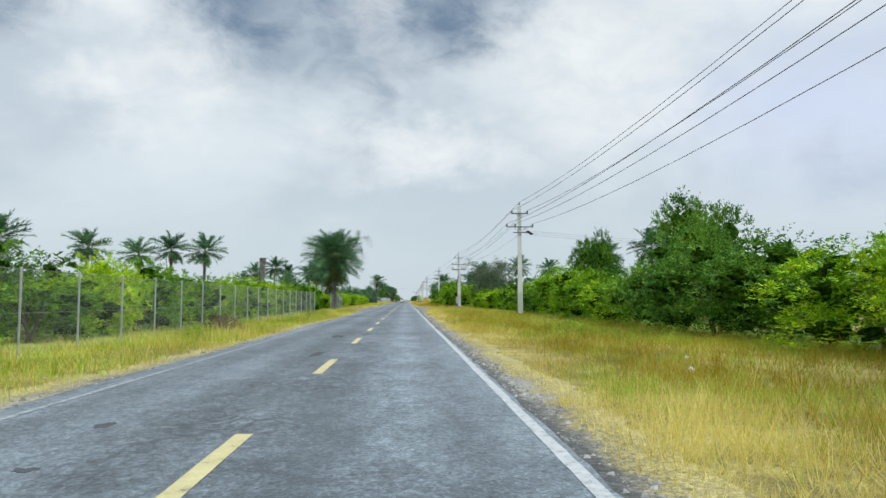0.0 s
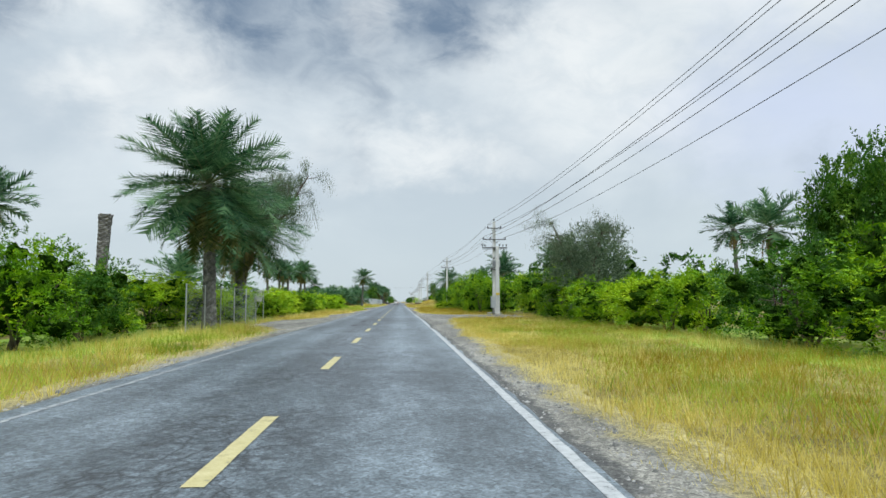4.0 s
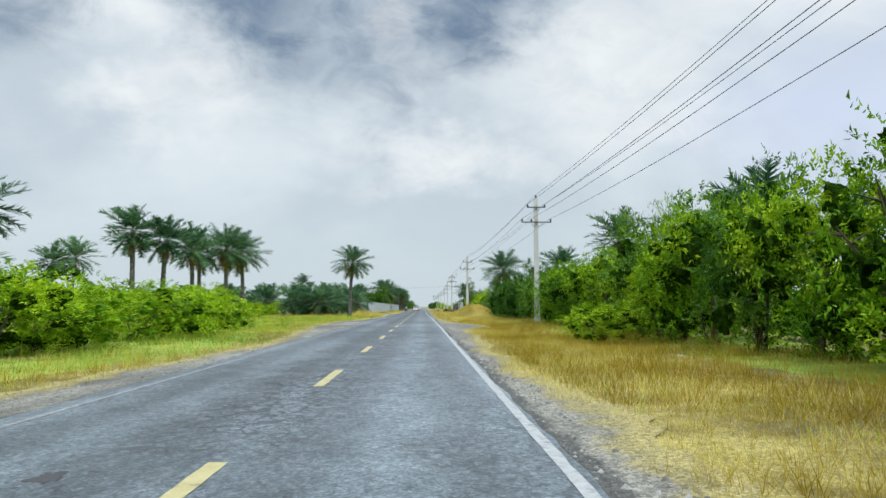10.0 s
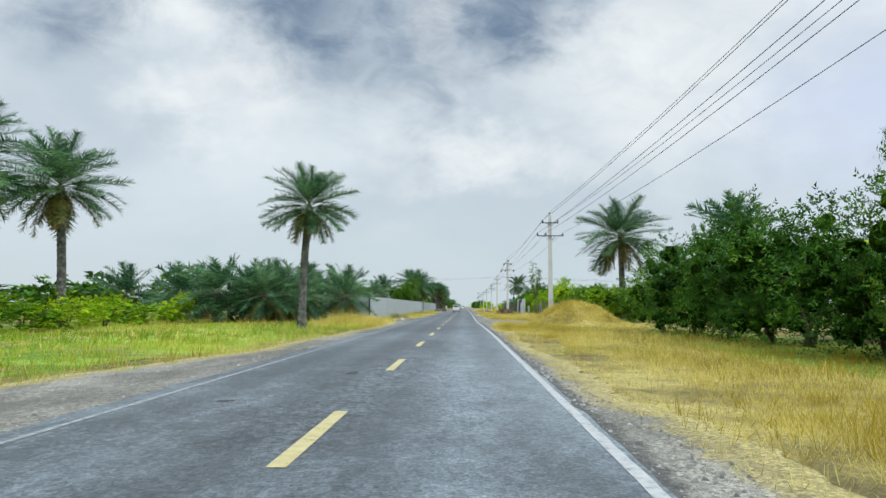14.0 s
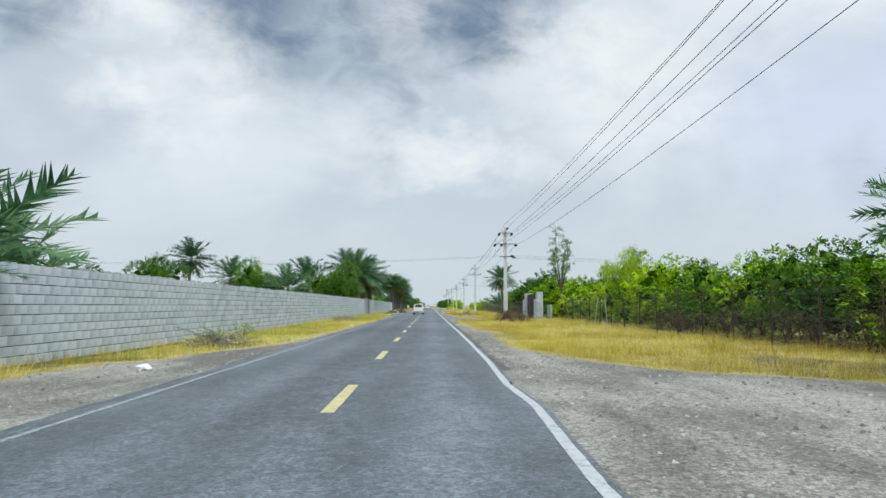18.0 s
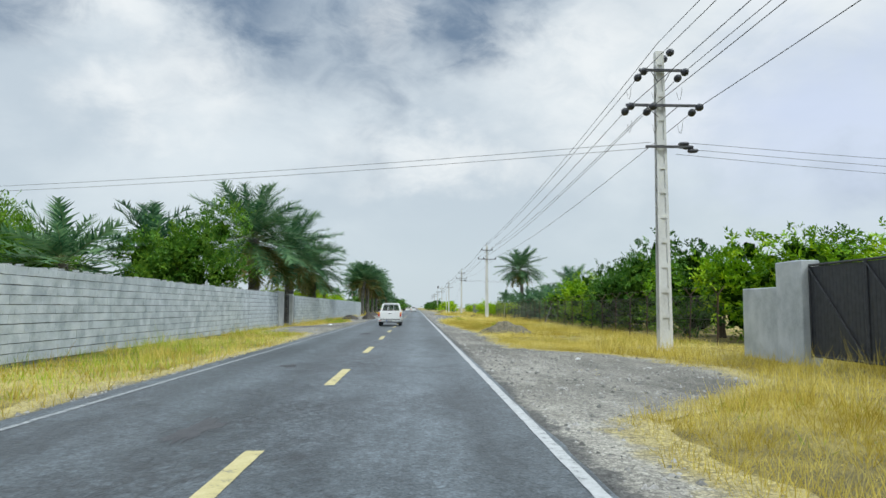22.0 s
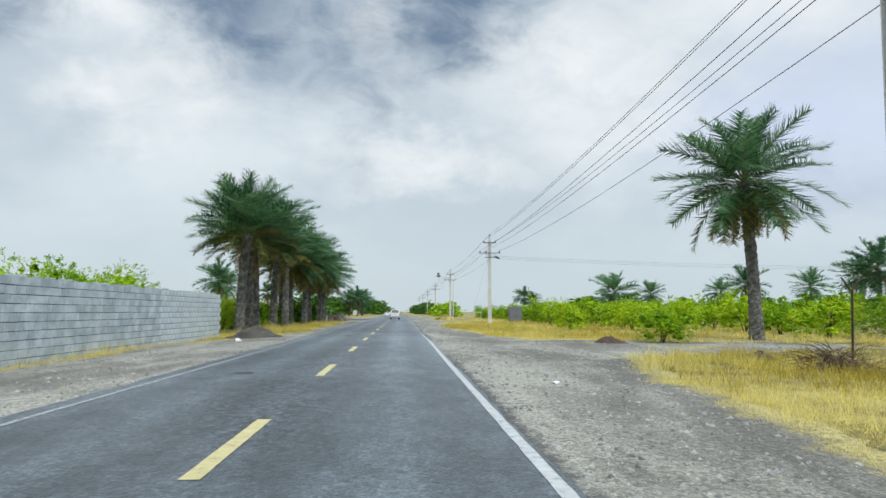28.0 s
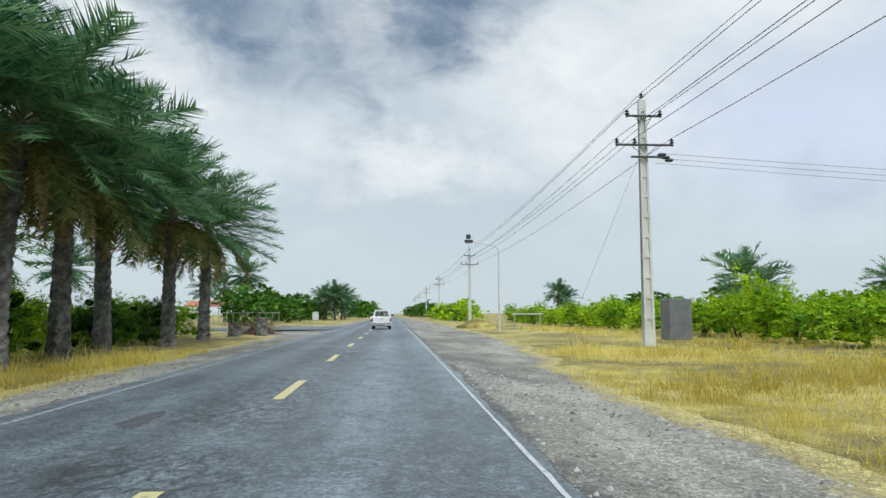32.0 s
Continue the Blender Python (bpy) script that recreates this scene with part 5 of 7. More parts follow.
def block_wall(x, y0, y1, courses, label, near=(0, 0), seed=1, z0=-0.08):
    """A wall along the road in running bond: mortar core and blocks; those in the near stretch are parts of their own."""
    r = np.random.default_rng(seed)
    L = y1 - y0
    o = thing("wall_blocks", label, "wall", pose(x, y0, z0), kind="structure")
    bm = bmesh.new()
    box(bm, -0.082, 0.0, -0.2, 0.082, L, courses * COURSE - 0.012)
    part("mortar_core", bm, M_MORTAR, o)
    vs, fs = [], []
    for c in range(courses):
        y = -BLOCK / 2 if c % 2 else 0.0
        while y < L - 0.05:
            a, me = y, BLOCKS[r.integers(5)]
            if y < 0:
                a, me = 0.0, HALVES[r.integers(2)]
            ln = BLOCK if me in BLOCKS else BLOCK / 2
            if a + ln > L + 0.02:
                me, ln = HALVES[0], BLOCK / 2
            j = Matrix.Translation((r.uniform(-0.006, 0.008), a, c * COURSE + 0.008 * wave(a + y0, 0.3, c)))
            if near[0] <= y0 + a < near[1]:
                b = part("block", me, M_BLOCK, o)
                b.matrix_local = j
            else:
                k = len(vs)
                vs += [tuple(j @ v.co) for v in me.vertices]
                fs += [tuple(i + k for i in p.vertices) for p in me.polygons]
            y += BLOCK
    if vs:
        tagged(part("block_courses", mesh_of("block_courses", vs, fs, M_BLOCK), M_BLOCK, o), kind="stuff")
    # uneven mortar left on the top course
    bm = bmesh.new()
    for k in range(int(L / 0.22)):
        if r.random() < 0.6:
            q = r.uniform(0, L)
            h = r.uniform(0.01, 0.05)
            box(bm, -0.07, q, courses * COURSE - 0.02, 0.07, q + r.uniform(0.05, 0.2), courses * COURSE + h)
    part("top_mortar", bm, M_RENDER, o)
    return o


block_wall(-9.9, 274.3, 355.3, 10, "grey cement block wall with open horizontal joints", (274.3, 288.0), 1)
block_wall(-10.0, 355.6, 364.2, 10, "grey cement block wall beside a gate", (355.6, 361.0), 2)
block_wall(-9.85, 369.95, 436.8, 10, "pale grey cement block wall along the road", (427.0, 436.8), 3, -0.18)
# short return at the near end
bm = bmesh.new()
for c in range(10):
    for k in range(4):
        box(bm, -0.1 - 0.48 * (k + 1) + 0.006, 0.003, c * COURSE + 0.006, -0.1 - 0.48 * k - 0.006, 0.19, (c + 1) * COURSE - 0.008)
o = thing("wall_return", "grey cement block wall end turning away from the road", "wall", pose(-9.9, 274.3, -0.08), kind="structure")
part("block_courses", bm, M_BLOCK, o)
# rusty post in the wall and a slim pole with a brace at the gate
bm = bmesh.new()
tube(bm, [(0, 0, 0), (0, 0, 2.5)], 0.05, 8)
part("post", bm, M_RUST, thing("gate_post", "rusty steel post set in the block wall", "post", pose(-9.9, 355.45, -0.12)))


def slat_gate(x, y0, y1, h, n, label, mat, fill=0.46):
    """A steel gate leaf along the road: frame, close vertical bars and a diagonal."""
    o = thing("steel_gate", label, "gate", pose(x, y0, -0.05))
    L = y1 - y0
    for nm, a, b in (("frame", (0, 0, 0.1), (0, 0, h)), ("frame", (0, L, 0.1), (0, L, h)), ("rail", (0, 0, h), (0, L, h)), ("rail", (0, 0, 0.15), (0, L, 0.15)), ("brace", (-0.03, 0.05, 0.2), (-0.03, L - 0.05, h - 0.1))):
        bm = bmesh.new()
        tube(bm, [a, b], 0.035 if nm != "brace" else 0.022, 6)
        part(nm, bm, mat, o)
    for k in range(n):
        bm = bmesh.new()
        q = (k + 0.5) * L / n
        w = L / n * fill
        box(bm, 0.012, q - w, 0.18, 0.03, q + w, h - 0.04)
        part("slat", bm, mat, o)
    return o


slat_gate(-10.1, 366.1, 369.35, 2.3, 17, "dark barred steel gate standing between block walls", M_TRIM_STEEL, 0.09)
bm = bmesh.new()
box(bm, -0.22, 0, 0, 0.22, 0.5, 2.42, 0.02)
part("body", bm, M_RENDER, thing("gate_pillar", "grey cement gate pillar at the block wall", "pillar", pose(-10.0, 369.4, -0.1)))
bm = bmesh.new()
box(bm, -0.2, 0, 0, 0.2, 1.75, 2.55, 0.02)
part("body", bm, M_RENDER, thing("gate_pillar", "grey cement gate pillar at the block wall", "pillar", pose(-10.0, 364.25, -0.1)))

# the gateway on the other side of the road
gx = 10.1


def rendered_block(name, label, x0, y0, x1, y1, h, rows=0, cat="pillar"):
    bm = bmesh.new()
    box(bm, 0, 0, -0.2, x1 - x0, y1 - y0, h, 0.025)
    bmesh.ops.subdivide_edges(bm, edges=bm.edges[:], cuts=2, use_grid_fill=True)
    for v in bm.verts:
        v.co += Vector((0.012 * noise.noise(v.co * 3), 0.012 * noise.noise(v.co * 3 + Vector((5, 0, 0))), 0.02 * noise.noise(v.co * 2)))
    o = thing(name, label, cat, pose(x0, y0, -0.12))
    part("body", bm, M_RENDER, o)
    for k in range(rows):
        bm = bmesh.new()
        box(bm, 0.02, -0.13 if k % 2 else -0.06, 0.1 + k * 0.24, x1 - x0 - 0.02, 0.02, 0.1 + k * 0.24 + 0.2, 0.008)
        part("block", bm, M_BLOCK, o)
    return o


rendered_block("dropwall", "low grey rendered wall with patched cracks beside the gate", gx, 333.5, gx + 0.22, 335.7, 2.05, 0, "wall")
rendered_block("gate_pillar", "tall grey cement gate pillar", gx - 0.1, 332.2, gx + 0.42, 333.5, 2.72)
rendered_block("gate_pillar", "tall grey cement gate pillar with toothed block end", gx + 0.2, 326.4, gx + 0.75, 327.6, 2.78)
rendered_block("dropwall", "low grey rendered wall with toothed block end", gx - 0.15, 325.0, gx + 0.15, 326.5, 2.05, 8, "wall")
rendered_block("block_stub", "short grey cement block wall by the fence", 11.3, 325.2, 11.5, 326.9, 1.5, 5, "wall")
slat_gate(gx + 0.1, 329.9, 332.15, 2.5, 16, "black steel double gate leaf with diagonal bar", M_TRIM_STEEL)
slat_gate(gx + 0.1, 327.65, 329.85, 2.5, 16, "black steel double gate leaf with diagonal bar", M_TRIM_STEEL)

# ---------------------------------------------------------------- transformer station on the pole
tx, ty = 10.25, 133.4
st = thing("utility_pole", "shorter concrete pole carrying a transformer platform", "utility pole", pose(tx + 0.02, ty - 2.3, -0.12), "poles along the road")
part("shaft", pole_shaft(7.25, 0.42, 0.33, 0.30, 0.24), M_CONCRETE, st)
bm = bmesh.new()
box(bm, -0.2, -0.20, 2.1, 0.2, -0.185, 2.3)
part("warning_plate", bm, material("yeldropplate", [(0.65, 0.45, 0.02), (0.75, 0.55, 0.05)], 5, 0.5, 0), st, "yellow warning plate")
M_CABINET = material("grey_painted_steel", [(0.38, 0.40, 0.42), (0.47, 0.49, 0.50)], 2, 0.5, 0.1, 30)
tr = thing("transformer", "grey pole-mounted transformer with ribbed tank and bushings", "transformer", pose(tx + 0.02, ty - 1.2, 4.92))
bm = bmesh.new()
box(bm, -0.38, -0.3, 0.08, 0.42, 0.3, 0.82, 0.03)
part("tank", bm, M_CABINET, tr)
for k in range(11):
    bm = bmesh.new()
    box(bm, -0.30 + k * 0.065, -0.42, 0.14, -0.28 + k * 0.065, -0.30, 0.76)
    part("cooling_fin", bm, M_CABINET, tr)
bm = bmesh.new()
tube(bm, [(-0.1, 0, 1.28), (0.62, 0, 1.28)], 0.13, 12)
part("conservator", bm, M_CABINET, tr)
for k in range(3):
    b = part("bushing", ME_INS, M_INSULATOR, tr)
    b.location = (-0.22 + k * 0.26, -0.12, 0.8)
bm = bmesh.new()
box(bm, -0.42, -0.345, 0.3, -0.395, 0.1, 0.62)
part("label_plate", bm, M_WHITE, tr)
pf = thing("transformer_platform", "dark steel platform and crossarms joining two concrete poles", "platform", pose(tx, ty, -0.12))
for z, a, b, w in ((4.86, -0.42, 0.42, 0.05), (7.28, -1.35, 1.4, 0.055), (7.14, -1.3, 1.35, 0.03)):
    bm = bmesh.new()
    box(bm, a, -0.30, z - w, b, -0.2, z + w)
    part("beam", bm, M_DARKSTEEL, pf)
for s in (-0.32, 0.32):
    bm = bmesh.new()
    box(bm, s - 0.05, -2.55, 4.92, s + 0.05, 0.25, 5.03)
    part("beam", bm, M_DARKSTEEL, pf)
for x in (-1.3, -1.05, 0.55, 0.95, 1.3):
    b = part("fuse_holder", ME_INS, M_INSULATOR, pf)
    b.location = (x, -0.25, 7.32)
for x0, x1, z0, z1 in ((-1.0, -0.9, 7.4, 8.3), (0.55, 0.6, 7.4, 8.1), (0.6, 0.8, 6.2, 7.3), (0.95, 1.05, 6.2, 7.3), (1.35, 1.3, 6.2, 7.3), (-0.9, 0.1, 7.2, 6.2)):
    bm = bmesh.new()
    tube(bm, [(x0, -0.28, z1), ((x0 + x1) / 2 + 0.1, -0.3, (z0 + z1) / 2 - 0.1), (x1, -0.28, z0)], 0.006, 4)
    part("jumper", bm, M_WIRE, pf)
cab = thing("meter_cabinet", "grey steel electrical cabinet strapped to the pole", "cabinet", pose(tx - 0.46, ty - 2.35, 0.62))
bm = bmesh.new()
box(bm, -0.24, -0.18, 0, 0.24, 0.22, 1.15, 0.015)
part("body", bm, M_CABINET, cab)
for z0, z1 in ((0.04, 0.56), (0.6, 1.1)):
    bm = bmesh.new()
    box(bm, -0.215, -0.2, z0, 0.215, -0.18, z1, 0.006)
    d = part("door", bm, M_CABINET, cab)
    bm = bmesh.new()
    box(bm, -0.2, -0.225, (z0 + z1) / 2 - 0.05, -0.17, -0.2, (z0 + z1) / 2 + 0.05)
    part("handle", bm, M_DARKSTEEL, d)
bm = bmesh.new()
box(bm, -0.27, -0.21, 1.15, 0.27, 0.25, 1.19, 0.01)
part("roof", bm, M_STEEL, cab)
for k in range(3):
    bm = bmesh.new()
    tube(bm, [(-0.08 + k * 0.09, 0.0, -0.78), (-0.08 + k * 0.09, 0, 0.01)], 0.035, 7)
    part("conduit", bm, M_DARKSTEEL, cab)
bm = bmesh.new()
box(bm, -0.75, -0.5, -0.1, 0.75, 0.45, 0.14, 0.03)
part("slab", bm, M_RENDER, thing("concrete_footing", "broken concrete footing around the pole base", "footing", pose(tx, ty, -0.05)))

# ---------------------------------------------------------------- branch lines off the poles
for i, far, n in ((1, (60, 80), 3), (5, (70, 345), 3), (7, (95, 492), 3)):
    x, y = POLES[i]
    h = pole_height(i)
    pole = [o for o in scene.objects if o.name.startswith("utility_pole") and (o.matrix_basis.translation - Vector((x, y, o.matrix_basis.translation.z))).length < 0.1][0]
    bm = bmesh.new()
    drop = 0.95 if i == 5 else 0.0
    box(bm, -0.6, -0.26, h - 2.55 - drop, 0.85, -0.18, h - 2.47 - drop)
    part("branch_arm", bm, M_DARKSTEEL, pole)
    for k in range(n):
        z = ground_z(x, y) + h - 2.35 - drop - 0.14 * k
        ins = part("insulator", ME_STRAIN, M_INSULATOR, pole)
        ins.location = (0.55 + 0.16 * k, -0.2, h - 2.42 - drop - 0.12 * k)
        ins.rotation_euler = (0, radians(85), 0)
        ins.scale = (0.6, 0.6, 1.3)
        cable("branch_line", "thin branch wire leading off across the fields", [(x + 0.7, y - 0.2 + 0.3 * k, z), (far[0], far[1] + 2 * k, z + 0.3)], 0.008, 0.7)
        if i == 5 and k < 2:
            cable("branch_line", "thin branch wire crossing over the road", [(x - 0.4, y - 0.2 + 0.3 * k, z), (-45, y + 16 + 0.6 * k, z + 0.2)], 0.008, 0.5)
for j in range(3):
    cable("jumper_wire", "looped jumper wire at the pole head", [(8.45 - 1.1 + j * 0.9, 337.7, 9.0), (8.45 - 1.1 + j * 0.9, 338.2, 9.0)], 0.007, 0.35)
    cable("jumper_wire", "looped jumper wire at the pole head", [(8.45 - 1.1 + j * 0.9, 337.7, 7.8), (8.45 - 1.1 + j * 0.9, 338.2, 7.8)], 0.007, 0.35)
cable("stay_wire", "thin steel stay wire anchored in the grass", [(10.9, 481.6, 8.3), (9.2, 489.0, -0.1)], 0.007, 0.05)

# ---------------------------------------------------------------- street lamps, kiosk, signs


def street_lamp(x, y, h, label):
    o = thing("street_lamp", label, "street lamp", pose(x, y, -0.12))
    bm = bmesh.new()
    pts = [(0, 0, 0), (0, 0, h - 0.6), (-0.08, 0, h - 0.2), (-0.4, 0, h), (-2.0, 0, h + 0.28)]
    tube(bm, pts, [0.075, 0.055, 0.05, 0.045, 0.04], 8)
    part("post", bm, M_CONCRETE, o)
    bm = bmesh.new()
    box(bm, -2.62, -0.17, h + 0.22, -1.98, 0.17, h + 0.44, 0.05)
    hd = part("lamp_head", bm, M_DARKSTEEL, o)
    bm = bmesh.new()
    box(bm, -2.55, -0.13, h + 0.16, -2.05, 0.13, h + 0.225, 0.02)
    part("lamp_glass", bm, M_WHITE, hd)
    bm = bmesh.new()
    tube(bm, [(-2.3, 0, h + 0.2), (-2.28, 0, h - 0.55)], 0.012, 5)
    part("cord", bm, M_WIRE, o)
    bm = bmesh.new()
    box(bm, -2.5, -0.15, h + 0.5, -2.15, 0.15, h + 0.85, 0.06)
    part("floodlight", bm, M_DARKSTEEL, o)
    return o


street_lamp(8.3, 505.5, 6.6, "slim pale street lamp with dark drooping head beside the road")
rendered_block("kiosk", "grey concrete block kiosk standing among green shrubs", 14.3, 487.6, 15.5, 488.8, 2.1, 0, "kiosk")
rendered_block("kiosk", "dark grey concrete kiosk half hidden by shrubs", 15.75, 489.6, 16.3, 490.9, 2.0, 0, "kiosk")
M_SIGN = material("faded_white_sign", [(0.50, 0.50, 0.47), (0.62, 0.62, 0.59)], 3, 0.6, 0.1, 40)
sg = thing("sign_board", "faded white metal sign on thin grey posts", "sign", pose(-10.2, 108.6, -0.12, 0, 0, 8))
bm = bmesh.new()
box(bm, -0.33, -0.02, 1.45, 0.22, 0.0, 2.25, 0.004)
bd = part("board", bm, M_SIGN, sg)
for k, z in enumerate((2.1, 1.95, 1.8, 1.65)):
    bm = bmesh.new()
    box(bm, -0.26, -0.026, z, 0.14 - 0.05 * (k % 2), -0.021, z + 0.05)
    part("text_bar", bm, M_CABINET, bd)
for a, b in (((0.3, 0, -0.2), (0.3, 0, 2.4)), ((-0.55, -0.05, -0.1), (0.28, 0, 1.9)), ((-0.3, 0, 1.4), (-0.3, 0, 2.3))):
    bm = bmesh.new()
    tube(bm, [a, b], 0.025, 6)
    part("post", bm, M_STEEL, sg)
sg = thing("road_sign", "small road sign on a steel post near the junction", "sign", pose(-8.6, 533, -0.1))
bm = bmesh.new()
tube(bm, [(0, 0, 0), (0, 0, 1.7)], 0.035, 7)
part("post", bm, M_STEEL, sg)
bm = bmesh.new()
box(bm, -0.35, -0.04, 0.7, 0.35, -0.01, 1.6, 0.01)
part("board", bm, M_SIGN, sg)
sg = thing("barrier_rail", "low steel rail on two posts beside the junction", "barrier", pose(11.5, 517, -0.1))
for a, b in (((0, 0, 0), (0, 0, 1.3)), ((2.4, 0, 0), (2.4, 0, 1.3)), ((-0.2, 0, 1.3), (2.7, 0, 1.3))):
    bm = bmesh.new()
    tube(bm, [a, b], 0.05, 7)
    part("bar", bm, M_STEEL, sg)
# a small shelter with a red roof and a pale fence far down the road
M_ROOF = material("faded_red_roof", [(0.36, 0.13, 0.08), (0.48, 0.19, 0.12)], 3, 0.8, 0.2, 30)
sh = thing("shelter", "small shelter with a faded red sloping roof", "shelter", pose(-27, 556, 0))
bm = bmesh.new()
box(bm, -2.6, -2, 2.4, 2.6, 2, 2.55)
for v in bm.verts:
    if v.co.y > 0:
        v.co.z += 0.8
part("roof", bm, M_ROOF, sh)
for x in (-2.3, 2.3):
    for y in (-1.7, 1.7):
        bm = bmesh.new()
        tube(bm, [(x, y, -0.2), (x, y, 2.5 + (0.7 if y > 0 else 0))], 0.08, 7)
        part("post", bm, M_STEEL, sh)
pf2 = thing("rail_fence", "pale steel railing with thin bars near the junction", "fence", pose(-14, 541, -0.1))
for k in range(22):
    bm = bmesh.new()
    tube(bm, [(-k * 0.8, 0, 0), (-k * 0.8, 0, 1.7)], 0.03, 5)
    part("bar", bm, M_STEEL, pf2)
bm = bmesh.new()
tube(bm, [(0, 0, 1.6), (-17, 0, 1.6)], 0.03, 5)
part("rail", bm, M_STEEL, pf2)


# ---------------------------------------------------------------- heaps, rubble and litter


M_EARTH = material("brown_gravelly_earth", [(0.085, 0.074, 0.05), (0.15, 0.132, 0.09), (0.235, 0.21, 0.15)], 5, 0.95, 0.9, 40, bdist=0.03)
speckle(M_EARTH, 34, 0.5, 1.5)


def heap(name, label, x, y, rx, ry, h, mat, seed, rough=0.22):
    bm = bmesh.new()
    n, m = 40, 12
    rows = []
    for i in range(m + 1):
        t = i / m
        row = []
        for k in range(n):
            a = k * math.tau / n
            q = 1 - t
            p = Vector((math.cos(a) * q * rx, math.sin(a) * q * ry, h * (1 - q ** 1.3)))
            f = 1 + rough * noise.noise(p * 1.9 + Vector((seed, 0, 0))) + 0.5 * rough * noise.noise(p * 6 + Vector((0, seed, 0))) + 0.45 * rough * noise.noise(p * 15 + Vector((seed, seed, 0)))
            row.append(bm.verts.new((p.x * f, p.y * f, p.z * f - 0.12)))
        rows.append(row)
    for a, b in zip(rows, rows[1:]):
        for k in range(n):
            bm.faces.new((a[k], a[(k + 1) % n], b[(k + 1) % n], b[k]))
    bm.faces.new(rows[-1])
    o = thing(name, label, "heap", pose(x, y, ground_z(x, y)))
    part("earth_body", bm, mat, o, smooth=True)
    return o


heap("gravel_heap", "pointed heap of dark grey sand by the road", -5.55, 395.3, 0.95, 0.95, 0.95, M_SOIL, 1)
heap("gravel_heap", "low heap of dark grey sand by the block wall", -7.6, 394.3, 1.4, 0.9, 0.75, M_SOIL, 2)
heap("gravel_heap", "dark soil heap beside the palm row", -7.6, 435.3, 1.6, 1.1, 0.75, M_SOIL, 3)
heap("earth_heap", "low brown heap of gravelly earth on the verge", 4.9, 352.9, 2.0, 1.35, 0.82, M_EARTH, 4, 0.2)
heap("earth_heap", "grassy heap of earth near the junction", 8.0, 517, 2.4, 1.6, 1.0, M_GROUND, 5)
heap("brush_heap", "low heap of dry brown brush", 9.6, 429.0, 1.0, 0.7, 0.45, M_RUST, 6)
heap("brush_heap", "low heap of dry brown brush", 10.9, 418.6, 0.9, 0.7, 0.4, M_RUST, 7)


def twig_pile(label, x, y, r_, h, n, mat, seed, core):
    """Dry stems lying over a mat of old roots."""
    rr = np.random.default_rng(seed)
    o = heap("brush_pile", label, x, y, r_ * 0.85, r_ * 0.75, h * 0.85, core, seed, 0.4)
    bm = bmesh.new()
    for _ in range(n):
        a = rr.uniform(0, math.tau)
        q = rr.uniform(0.1, 1.0)
        b = Vector((math.cos(a) * r_ * q, math.sin(a) * r_ * q, h * (1 - q * q) * rr.uniform(0.5, 1.0)))
        d = Vector((math.cos(a) * rr.uniform(0.2, 1) + rr.uniform(-0.6, 0.6), math.sin(a) + rr.uniform(-0.6, 0.6), rr.uniform(-0.5, 0.5)))
        l = rr.uniform(0.3, 0.9) * r_
        tube(bm, [b, b + d * l * 0.5 + Vector((0, 0, 0.05)), b + d * l], [0.012, 0.009, 0.004], 3, False)
    tagged(part("dry_stems", bm, mat, o), kind="stuff")
    return o


M_TWIG = material("dry_brown_twigs", [(0.06, 0.035, 0.02), (0.13, 0.08, 0.05), (0.22, 0.16, 0.10)], 4, 0.9, 0, 20, island=0.5)
M_TWIG_GREY = material("dry_grey_twigs", [(0.10, 0.09, 0.08), (0.20, 0.18, 0.15), (0.32, 0.29, 0.24)], 4, 0.9, 0, 20, island=0.5)
twig_pile("dark brown pile of uprooted brush in dry grass", 6.2, 317.2, 0.9, 1.15, 320, M_TWIG, 11, M_RUST)
twig_pile("dark heap of old roots and brush by the fence", -7.9, 31.0, 0.85, 0.85, 260, M_TWIG, 17, M_SOIL)
twig_pile("dark brown pile of dry roots in the grass", 7.5, 318.6, 0.85, 1.1, 320, M_TWIG, 12, M_SOIL)
twig_pile("dry branches dumped by the block wall", -7.6, 283.5, 1.1, 0.45, 240, M_TWIG_GREY, 13, M_SOIL)
twig_pile("dry branches lying before the block wall", -7.5, 318.0, 1.2, 0.5, 240, M_TWIG_GREY, 14, M_SOIL)
twig_pile("cut palm stumps and brush by the road", -9.3, 503.0, 1.5, 1.0, 260, M_TWIG, 15, M_RUST)
twig_pile("dry brown brush beside the grass edge", 11.0, 415.0, 0.9, 0.6, 200, M_TWIG, 16, M_RUST)
for k, (x, y) in enumerate(((-8.6, 500.6), (-9.9, 498.4))):
    me, _t = trunk_mesh(1.3 - 0.3 * k, 0.38, 0.36, 500 + k)
    part("stump", me, M_PALMTRUNK, thing("palm_stump", "short cut palm stump with leaf scars", "stump", pose(x, y, -0.1)))

M_KIOSK = material("dark_grey_concrete", [(0.13, 0.14, 0.155), (0.20, 0.21, 0.225)], 2, 0.9, 0.3, 30)
for o in [q for q in scene.objects if q.parent and q.parent.name.startswith("kiosk")]:
    for i in range(len(o.data.materials)):
        o.data.materials[i] = M_KIOSK
M_LITTER = material("white_plastic", [(0.62, 0.63, 0.64), (0.78, 0.78, 0.78)], 6, 0.5, 0.2, 30)


